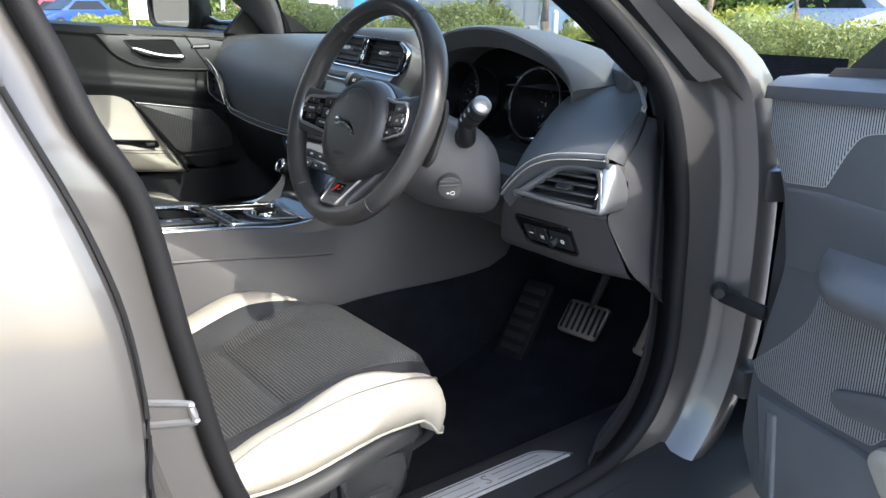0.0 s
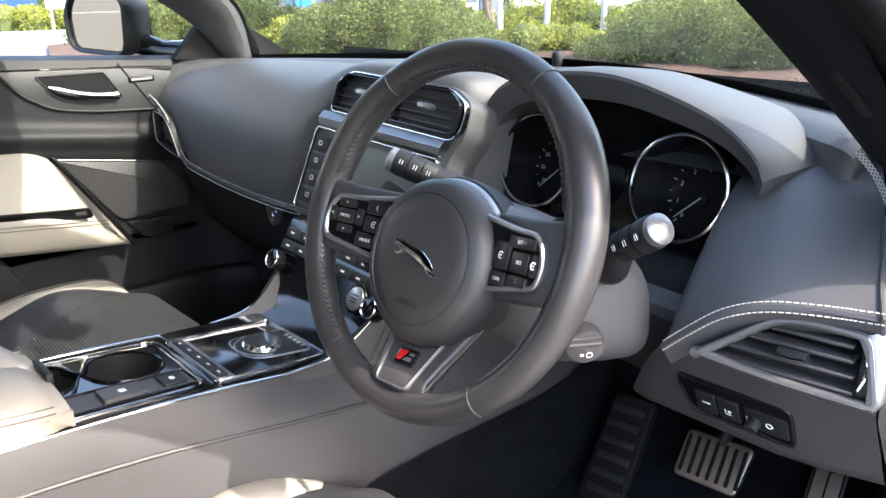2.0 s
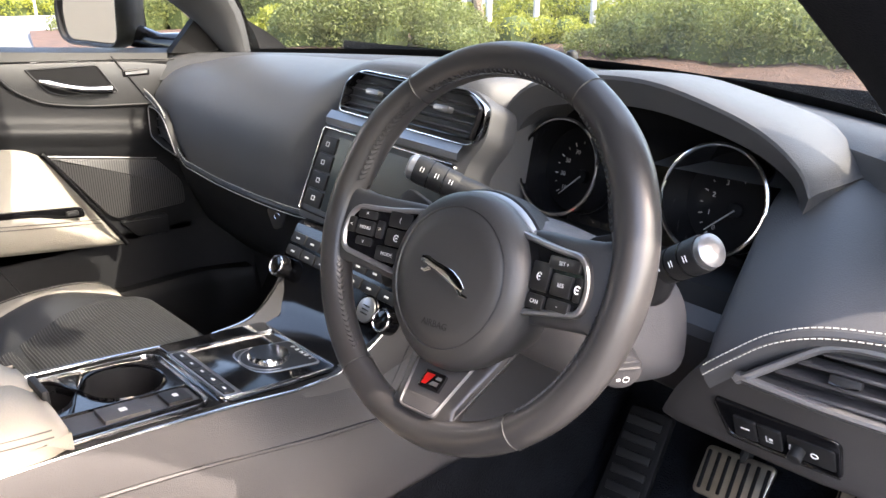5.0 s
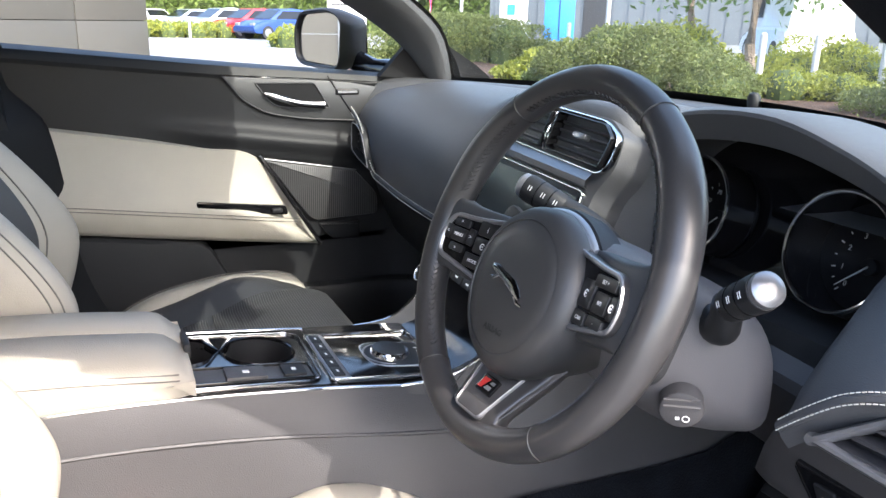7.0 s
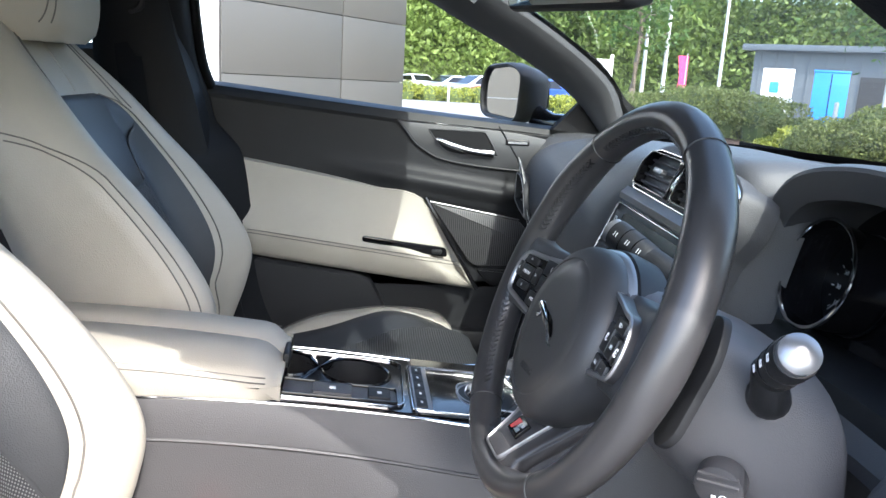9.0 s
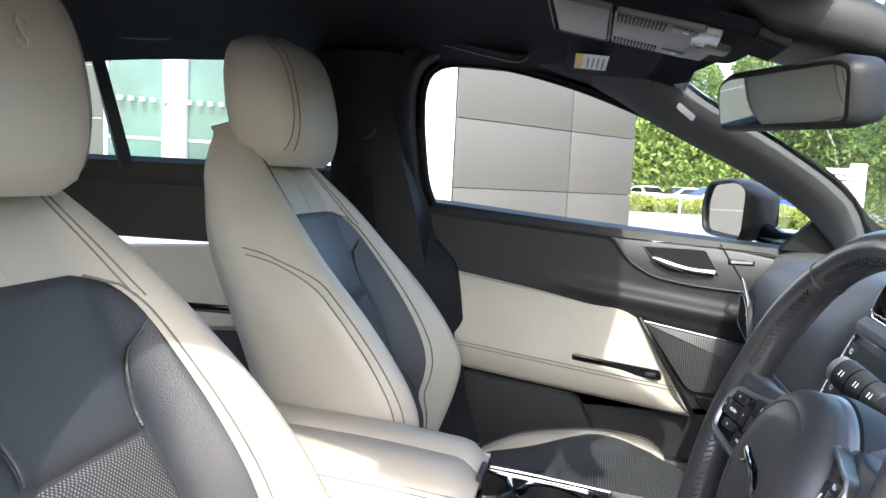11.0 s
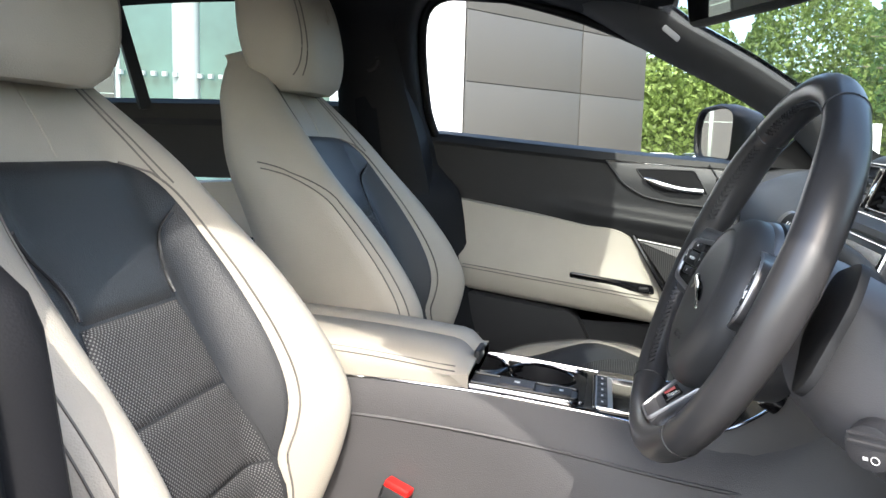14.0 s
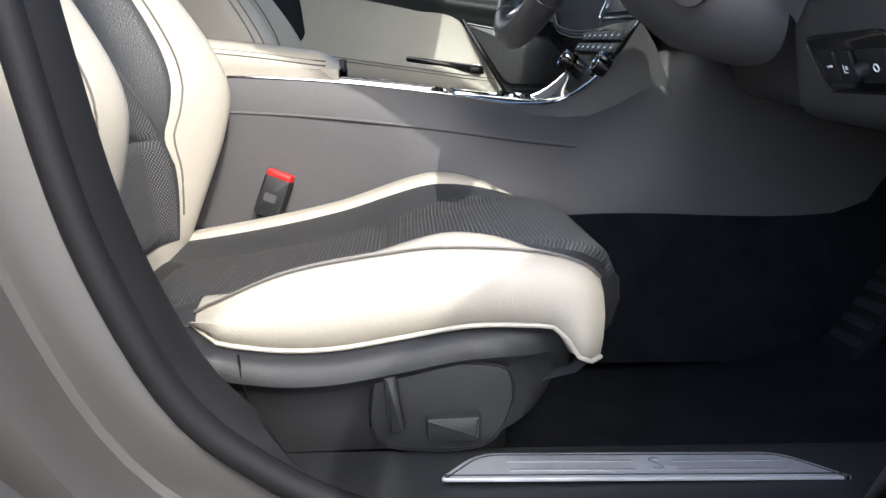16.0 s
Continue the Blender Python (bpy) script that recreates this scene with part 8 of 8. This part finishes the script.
def leaves(name, centres, size, mat, label, category, kind="stuff", core=None, parent=None):
    """Many small turned leaves about the given points, one mesh."""
    c = np.asarray(centres, dtype=float)
    n = len(c)
    a = rng.normal(size=(n, 3))
    a /= np.linalg.norm(a, axis=1)[:, None]
    b = np.cross(a, rng.normal(size=(n, 3)))
    b /= np.linalg.norm(b, axis=1)[:, None]
    s = (size * rng.uniform(0.6, 1.4, n))[:, None]
    v = np.stack([c - a * s, c + b * s * 0.45, c + a * s, c - b * s * 0.45], axis=1).reshape(-1, 3)
    sh = Shape()
    sh.v = [tuple(p) for p in v]
    sh.f = [(4 * i, 4 * i + 1, 4 * i + 2, 4 * i + 3) for i in range(n)]
    ob = part(name, sh, mat, parent, "" if not parent else label, smooth=False)
    if not parent:
        tagged(ob, label, category, kind=kind)
    return ob


def hedge(az0, az1, d0, d1, depth, height, n, mat, label, size=0.05, rough=1.0):
    """A hedge along a bearing line: bulging clumps of leaves, an uneven top and rounded ends."""
    p, q = bearing(az0, d0), bearing(az1, d1)
    along = (q - p)
    side = Vector((-along.y, along.x, 0)).normalized()
    L = along.length
    clipped = rough < 0.7
    m = max(6, int(L * 3.2 * max(rough, 0.9)))
    cu = (np.arange(m) + rng.uniform(0.1, 0.9, m)) / m
    end = np.clip(np.minimum(cu, 1 - cu) * L / 0.9, 0.12, 1) ** 0.5
    top = height * end * (1 + rough * 0.16 * rng.uniform(-1, 1, m) + 0.06 * np.sin(cu * L * 1.3))
    cw = rng.uniform(-0.30, 0.30, m) * depth
    rad = depth * rng.uniform(0.24, 0.42, m)
    if clipped:
        cw, rad = cw * 0.35, depth * rng.uniform(0.40, 0.46, m)
    k = rng.integers(0, m, n)
    way = rng.normal(size=(n, 3))
    way /= np.linalg.norm(way, axis=1)[:, None]
    if clipped:
        way /= ((way ** 6).sum(axis=1) ** (1 / 6))[:, None]
    way[:, 2] = np.abs(way[:, 2]) * np.where(rng.uniform(0, 1, n) < 0.25, -0.4, 1)
    r = rng.uniform(0.82, 1.08, n)[:, None]
    along_len = np.minimum(rad, 0.55)[k][:, None]
    c = np.array(p)[None, :] + cu[k][:, None] * np.array(along)[None, :] + cw[k][:, None] * np.array(side)[None, :]
    c = c + way[:, :1] * r * along_len * np.array(along.normalized())[None, :] + way[:, 1:2] * r * rad[k][:, None] * np.array(side)[None, :]
    c[:, 2] = np.maximum(top[k] * (0.52 + 0.48 * way[:, 2] * r[:, 0]), 0.02)
    skirt = rng.uniform(0, 1, n) < 0.22
    c[:, 2] = np.where(skirt, c[:, 2] * rng.uniform(0, 1, n), c[:, 2])
    t = thing("hedge", label, "hedge")
    leaves("leaves", c, size, mat, "dense small leaves", "", parent=t)
    # solid filling behind the leaves, coloured as the hedge's shaded inside
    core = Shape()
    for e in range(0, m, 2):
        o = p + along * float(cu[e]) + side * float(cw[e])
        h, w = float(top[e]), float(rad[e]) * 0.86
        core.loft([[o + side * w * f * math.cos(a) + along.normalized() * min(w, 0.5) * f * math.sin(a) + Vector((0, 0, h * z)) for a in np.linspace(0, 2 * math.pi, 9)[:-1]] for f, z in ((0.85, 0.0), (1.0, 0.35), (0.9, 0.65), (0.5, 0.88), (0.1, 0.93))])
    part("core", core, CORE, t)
    return t


# showroom corner: white end wall, taupe cladding of separate panels
bld = thing("showroom", "showroom corner with taupe cladding and a white wall", "building")
WALL_M = axes((-7.25, -0.93, 0), (-0.8, 0.6, 0), (0, 0, 1))
part("wall_core", Shape().box(tuple(WALL_M @ Vector((1.59, 2.6, -0.17))), (3.16, 0.3, 5.2), Matrix.Rotation(math.atan2(0.6, -0.8), 3, "Z")), RUBBER, bld)
for x0, x1 in ((0.0, 1.88), (1.89, 3.2)):
    for k in range(7):
        z0 = 0.27 + 0.73 * (k - 1) if k else 0.02
        z1 = 0.27 + 0.73 * k - 0.008
        block("cladding_panel", rect(x0 + 0.004, z0, x1 - 0.004, z1), 0.02, WALL_M @ Matrix.Translation((0, 0, -0.005)), PANEL_TAUPE, bld, "", 0.004)
WHITE_M = axes((-7.25, -0.93, 0), (0.5, 0.866, 0), (0, 0, 1))
part("white_wall", Shape().box((-7.90, -1.86, 2.6), (0.3, 2.2, 5.2), Matrix.Rotation(radians(-30), 3, "Z")), PANEL_WHITE, bld, "sunlit white rendered wall")
shop = thing("glass_front", "pale glazed shop front with white columns", "building")
for k in range(9):
    az = 106 + 4.5 * k
    a, b2 = bearing(az, 13.0), bearing(az + 4.3, 13.0 + 0.1)
    if k > 3:
        side_way = (b2 - a).normalized()
        for r in range(6):
            wp = Shape().prism(rect(0, 0.02 + 0.8 * r, (b2 - a).length, 0.81 + 0.8 * r), 0.05, 0.004, axes(a, side_way, (0, 0, 1)))
            part("cladding_panel", wp, PANEL_TAUPE, shop)
        continue
    pane = Shape()
    pane.grid([[a + Vector((0, 0, z)), b2 + Vector((0, 0, z))] for z in (0.1, 1.9, 4.5)])
    part("pane", pane, SHOP_GLASS, shop)
    mull = Shape().tube([b2, b2 + Vector((0, 0, 4.6))], 0.05 if k != 2 else 0.22, 10)
    part("mullion", mull, COLUMN_WHITE, shop)
    rail = Shape().tube([a + Vector((0, 0, 1.35)), b2 + Vector((0, 0, 1.35))], 0.03, 6)
    part("transom", rail, COLUMN_WHITE, shop)
    for j in range(6):
        pp = a.lerp(b2, (j + 0.5) / 6) + Vector((0.12, 0.04, 1.95))
        part("glass_dot", Shape().box(pp, (0.07, 0.07, 0.07)), COLUMN_WHITE, shop)

# hedges, shrubs, planting bed
bed = Shape()
bed.grid([[bearing(az, d, 0.06 + 0.035 * math.sin(az * 0.7 + d)) for az in np.linspace(5, 75, 30)] for d in np.linspace(4.6, 20, 18)])
tagged(part("planting_bed", bed, SOIL), "brown bark mulch planting bed", "planting bed", kind="structure")
for az0, az1, dk in ((4, 40, 4.45), (40, 76, 4.5)):
    kb = Shape()
    for k in range(24):
        a, b2 = bearing(az0 + (az1 - az0) * k / 24, dk), bearing(az0 + (az1 - az0) * (k + 0.96) / 24, dk)
        kb.tube([a + Vector((0, 0, 0.04)), b2 + Vector((0, 0, 0.04))], 0.08, 4)
    tagged(part("kerb", kb, KERB), "pale concrete kerb around the bed", "kerb", kind="structure")
hedge(6, 37, 10.6, 11.2, 1.6, 0.80, 52000, LEAF, "low clipped green hedge in front of the car", 0.026, 0.5)
hedge(36, 47, 12.6, 13.0, 1.0, 0.42, 9000, LEAF_YELLOW, "low yellow green shrubs round the tree", 0.028, 1.8)
hedge(45.5, 59.5, 11.8, 12.8, 1.8, 0.86, 34000, LEAF, "low green hedge beside the tree", 0.026)
hedge(59, 72, 19.0, 20.0, 1.8, 1.06, 22000, LEAF, "trimmed hedge along the car park", 0.036, 0.6)
hedge(10, 36, 14.4, 15.4, 2.6, 0.84, 22000, LEAF_YELLOW, "rough yellow green shrubs behind the hedge", 0.040, 1.6)
hedge(36, 46, 16.6, 17.2, 2.0, 0.70, 9000, LEAF_YELLOW, "yellow flowering low shrubs", 0.040, 1.8)
hedge(46, 58, 16.0, 17.0, 1.8, 0.90, 9000, LEAF_YELLOW, "bright shrubs behind the hedge", 0.045, 1.6)
hedge(58.0, 61.5, 13.5, 14.0, 1.2, 0.75, 4000, LEAF_YELLOW, "yellow green shrub at the hedge end", 0.045, 1.5)
hedge(79, 95, 44.0, 42.0, 1.8, 0.85, 9000, LEAF_YELLOW, "bright low hedge behind the parking bays", 0.07)
hedge(73, 78, 30, 32, 1.8, 0.85, 5000, LEAF_YELLOW, "bright shrubs by the bays", 0.06)

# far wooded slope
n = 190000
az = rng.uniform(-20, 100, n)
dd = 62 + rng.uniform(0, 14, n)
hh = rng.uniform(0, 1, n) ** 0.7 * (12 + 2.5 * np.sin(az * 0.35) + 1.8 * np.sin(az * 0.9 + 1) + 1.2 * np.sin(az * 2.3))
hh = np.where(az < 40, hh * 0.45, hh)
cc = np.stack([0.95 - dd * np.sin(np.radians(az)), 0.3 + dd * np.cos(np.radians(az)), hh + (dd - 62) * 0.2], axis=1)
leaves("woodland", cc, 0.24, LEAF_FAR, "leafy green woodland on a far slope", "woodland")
# sheet behind the woodland leaves, its dark green standing for shade among them
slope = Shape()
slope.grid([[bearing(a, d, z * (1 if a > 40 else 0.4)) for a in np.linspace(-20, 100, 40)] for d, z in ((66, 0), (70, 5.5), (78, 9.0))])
tagged(part("backdrop", slope, CORE), "far wooded slope, the shade between its leaves painted dark green", "slope", kind="structure")


def tree(az, d, height, spread, nleaf, trunk, label, lowest=0.35, leaf=0.09):
    t = thing("tree", label, "tree")
    base = bearing(az, d)
    tr = Shape()
    pts = [base + Vector((0.06 * math.sin(2.1 * k + az), 0.05 * math.cos(1.7 * k + az), height * 0.9 * k / 8)) for k in range(9)]
    tr.tube(pts, [trunk * (1 - 0.1 * k) for k in range(9)], 9)
    cl = []
    for k in range(22):
        f = lowest + (0.97 - lowest) * k / 21
        a = 2.4 * k + az
        r = spread * (1.05 - 0.75 * abs(f - 0.5) * 2 * 0.8) * (0.7 + 0.5 * ((k * 7) % 5) / 5)
        s = base + Vector((0, 0, height * f * 0.92))
        e = s + Vector((math.cos(a) * r, math.sin(a) * r, 0.25 * r))
        tr.tube([s, s.lerp(e, 0.5) + Vector((0, 0, 0.08 * r)), e], [trunk * 0.35, trunk * 0.22, trunk * 0.08], 5)
        for m in range(5):
            cl.append((s.lerp(e, 0.35 + 0.16 * m), 0.22 + 0.16 * r))
    part("trunk", tr, BARK, t, "slender pale trunk with limbs")
    idx = rng.integers(0, len(cl), nleaf)
    c = np.array([tuple(cl[i][0]) for i in idx]) + rng.normal(size=(nleaf, 3)) * np.array([[cl[i][1]] for i in idx]) * np.array([[1, 1, 0.75]])
    leaves("crown", c, leaf, LEAF_TREE, "open leafy crown", "", parent=t)
    return t


tree(45.4, 15.5, 6.5, 1.9, 5200, 0.10, "slender young birch tree in the planting bed", 0.28, 0.075)
tree(49.5, 21, 7.5, 2.6, 5200, 0.12, "leafy young tree beyond the hedge", 0.25, 0.10)
tree(34.5, 19, 6.0, 1.4, 1800, 0.11, "slim tree trunk beside the road", 0.45, 0.09)
tree(70.5, 33, 9, 1.8, 2200, 0.13, "thin tree at the edge of the car park", 0.35, 0.14)
tree(29.0, 15.0, 4.2, 1.0, 1200, 0.05, "small sapling with sparse leaves", 0.30, 0.06)

# posts, lamp columns, banner
for az, d, h in ((44.8, 14.2, 0.95), (41.5, 14.6, 0.95), (37.6, 15.0, 0.95), (57.5, 22, 1.0), (60.3, 24, 1.0), (52.5, 24, 1.0), (83.6, 40.5, 0.95), (87.0, 40.5, 0.95), (31.5, 14.5, 0.95)):
    t = thing("bollard", "short grey timber bollard in the planting", "bollard", "bollards round the car park")
    part("post", Shape().tube([bearing(az, d), bearing(az, d, h * 0.97), bearing(az, d, h)], [0.055, 0.055, 0.02], 10), POST, t)
for az, d in ((70.0, 36), (65.0, 40), (54.9, 30), (68.6, 34)):
    t = thing("lamp_column", "tall pale grey lamp column", "lamp post", "lamp columns")
    part("column", Shape().tube([bearing(az, d), bearing(az, d, 6.5)], [0.09, 0.06], 10), POST, t)
    part("lantern", Shape().box(bearing(az, d, 6.5) + Vector((0.3, 0, 0)), (0.7, 0.25, 0.1), None, 0.03), POST, t)
flag = thing("banner", "pink feather banner on a thin pole", "banner")
part("pole", Shape().tube([bearing(67.2, 36), bearing(67.2, 36, 2.6)], 0.02, 6), POST, flag)
fb = Shape()
fb.grid([[bearing(67.2 + da, 36, z) for da in (-0.1, 0.25, 0.5 + 0.1 * math.sin(z * 3))] for z in (1.1, 1.6, 2.1, 2.5)])
part("cloth", fb, PINK, flag)

# far unit building with bins and doors
ub = thing("unit_building", "low grey clad industrial unit behind the hedge", "building")
A, B2 = bearing(63.0, 46), bearing(38.0, 44)
al = (B2 - A)
UM = axes(A, al, (0, 0, 1))
L = al.length
part("wall", Shape().prism(rect(0, 0, L, 3.4), 0.3, 0.0, UM @ Matrix.Translation((0, 0, -0.3))), CLAD_GREY, ub)
part("roof", Shape().prism(rect(-0.5, 3.35, L, 3.65), 1.2, 0.02, UM @ Matrix.Translation((0, 0, -0.6))), CLAD_GREY, ub)
for k in range(24):
    block("cladding_rib", rect(0.3 + L * k / 24, 0, 0.36 + L * k / 24, 3.35), 0.04, UM, CLAD_GREY, ub, "", 0)
block("door", rect(L * 0.27, 0, L * 0.27 + 1.3, 2.2), 0.06, UM, PLASTIC_GREY, ub, "dark grey service door", 0)
box1 = thing("utility_cabinet", "white utility cabinet with a blue notice", "cabinet")
CAB_M = axes(bearing(62.3, 41), bearing(60.4, 41) - bearing(62.3, 41), (0, 0, 1))
part("body", Shape().prism(rect(0, 0, 1.35, 2.3), 0.8, 0.03, CAB_M), PANEL_WHITE, box1)
block("notice", rect(0.35, 1.2, 0.75, 1.7), 0.82, CAB_M, BLUE, box1, "blue notice", 0)
bin1 = thing("waste_container", "tall bright blue waste container", "container")
BIN_M = axes(bearing(59.2, 42), bearing(57.2, 42) - bearing(59.2, 42), (0, 0, 1))
part("body", Shape().prism(rect(0, 0, 1.5, 2.25), 1.0, 0.04, BIN_M), BLUE, bin1)
block("lid", rect(-0.03, 2.25, 1.53, 2.35), 1.03, BIN_M, BLUE, bin1, "", 0.02)
block("seam", rect(0.73, 0.05, 0.77, 2.2), 1.02, BIN_M, PLASTIC, bin1, "", 0)
bw = thing("brick_building", "red brick building beyond the road", "building")
BM_ = axes(bearing(22, 46), bearing(-4, 44) - bearing(22, 46), (0, 0, 1))
part("wall", Shape().prism(rect(0, 0, 17, 5), 0.4, 0, BM_), BRICK, bw)
for k in range(5):
    wn_ = block("window", rect(1.2 + 3.2 * k, 1.0, 2.8 + 3.2 * k, 2.4), 0.42, BM_, PANEL_WHITE, bw, "", 0)
    block("pane", rect(1.3 + 3.2 * k, 1.1, 2.7 + 3.2 * k, 2.3), 0.43, BM_, SHOP_GLASS, wn_, "", 0)
sg_ = thing("white_sign", "white notice board on two posts", "sign")
SGM = axes(bearing(74.6, 24), bearing(72.0, 24) - bearing(74.6, 24), (0, 0, 1))
part("board", Shape().prism(rect(0, 0.75, 1.1, 1.95), 0.05, 0.005, SGM), PANEL_WHITE, sg_)
for k in range(3):
    block("text_bar", rect(0.1, 1.45 + 0.15 * k, 0.8 - 0.15 * k, 1.5 + 0.15 * k), 0.053, SGM, PLASTIC_GREY, sg_, "", 0)
for x in (0.1, 1.0):
    part("leg", Shape().tube([SGM @ Vector((x, 0, 0)), SGM @ Vector((x, 0.8, 0))], 0.03, 8), POST, sg_)


def parked_car(az, d, turn, paint, label, tall=1.0, van=False):
    """A parked vehicle built along its own x, nose forward."""
    t = thing("parked_van" if van else "parked_car", label, "van" if van else "car", "vehicles in the car park")
    t.matrix_world = Matrix.Translation(bearing(az, d)) @ Matrix.Rotation(radians(turn), 4, "Z")
    prof = [(-2.15, 0.35, 0.85), (-2.05, 0.30, 0.98), (-1.2, 0.26, 1.02), (0.6, 0.26, 1.0), (1.5, 0.27, 0.92), (2.05, 0.32, 0.74), (2.15, 0.40, 0.62)]
    b = Shape()
    hgt = 1.6 if van else tall
    b.loft([[(x, w * 0.88, z) for w, z in ((-1, z0), (-1, z0 * 0.6 + z1 * 0.4), (-0.97, z1 * 0.92), (-0.88, z1), (0.88, z1), (0.97, z1 * 0.92), (1, z0 * 0.6 + z1 * 0.4), (1, z0))] for x, z0, z1 in prof])
    part("body", b, paint, t)
    cab = Shape()
    if van:
        pr = [(-2.12, 0.9, 2.3), (-2.05, 0.9, 2.4), (0.6, 0.9, 2.4), (0.9, 0.9, 2.2), (1.45, 0.9, 1.05)]
    else:
        pr = [(-1.75, 0.95, 1.0), (-1.15, 0.95, 1.38 * tall), (-0.3, 0.95, 1.45 * tall), (0.3, 0.95, 1.40 * tall), (1.05, 0.93, 0.98)]
    cab.loft([[(x, w, z) for w, z in ((-0.80, z0), (-0.66, z1), (0.66, z1), (0.80, z0))] for x, z0, z1 in pr])
    part("cabin", cab, paint, t)
    if not van:
        for sy in (-1, 1):
            gw = Shape()
            gw.add([(-1.35, sy * 0.795, 1.0), (0.80, sy * 0.795, 1.0), (0.28, sy * 0.70, 1.32 * tall), (-1.0, sy * 0.70, 1.32 * tall)])
            gw.f.append((0, 1, 2, 3))
            part("side_window", gw, GLOSS, t)
        gw = Shape()
        gw.add([(1.06, -0.68, 1.0), (1.06, 0.68, 1.0), (0.36, 0.60, 1.38 * tall), (0.36, -0.60, 1.38 * tall)])
        gw.f.append((0, 1, 2, 3))
        part("windscreen", gw, GLOSS, t)
    else:
        gw = Shape()
        gw.add([(1.42, -0.66, 1.15), (1.42, 0.66, 1.15), (0.95, 0.60, 2.12), (0.95, -0.60, 2.12)])
        gw.f.append((0, 1, 2, 3))
        part("windscreen", gw, GLOSS, t)
        for sy in (-1, 1):
            gw = Shape()
            gw.add([(0.35, sy * 0.79, 1.25), (1.15, sy * 0.79, 1.25), (0.85, sy * 0.71, 1.95), (0.35, sy * 0.70, 2.0)])
            gw.f.append((0, 1, 2, 3))
            part("side_window", gw, GLOSS, t)
    for x in (-1.35, 1.35):
        for sy in (-1, 1):
            wh = part("wheel", Shape().tube([(x, sy * 0.70, 0.33), (x, sy * 0.90, 0.33)], 0.33, 20), TYRE, t)
            part("rim", Shape().tube([(x, sy * 0.89, 0.33), (x, sy * 0.91, 0.33)], [0.22, 0.20], 12), SATIN, wh)
    for sy in (-0.62, 0.62):
        part("headlight", Shape().box((2.06, sy, 0.72), (0.12, 0.36, 0.14), None, 0.03), LENS, t)
    return t


CAR_SILVER = material("silver_car_paint", (0.50, 0.53, 0.57), 0.3, 0.6, coat=0.6)
CAR_RED = material("red_car_paint", (0.42, 0.02, 0.03), 0.3, 0.2, coat=0.6)
CAR_BLUE = material("blue_car_paint", (0.02, 0.06, 0.26), 0.3, 0.3, coat=0.6)
CAR_SLATE = material("slate_blue_car_paint", (0.22, 0.26, 0.36), 0.3, 0.5, coat=0.6)
CAR_WHITE = material("white_car_paint", (0.78, 0.78, 0.78), 0.35, 0.0, coat=0.5)
parked_car(81.6, 47, -65, CAR_SILVER, "silver parked hatchback beyond the asphalt", 1.05)
parked_car(79.6, 45, -65, CAR_RED, "red parked hatchback in a bay", 1.05)
parked_car(77.8, 43, -65, CAR_BLUE, "dark blue parked hatchback in a bay", 1.05)
parked_car(83.6, 52, -60, CAR_SILVER, "pale silver parked car farther back", 1.0)
parked_car(85.8, 58, 20, CAR_WHITE, "white car parked at the wood's edge", 1.0)
parked_car(43.0, 24.5, 150, CAR_WHITE, "white delivery van beyond the hedge", 1.0, True)
parked_car(26.8, 22, 172, CAR_SLATE, "slate blue parked saloon beyond the hedge", 1.0)
parked_car(19.5, 20, 172, CAR_WHITE, "white parked car beyond the hedge", 1.0)
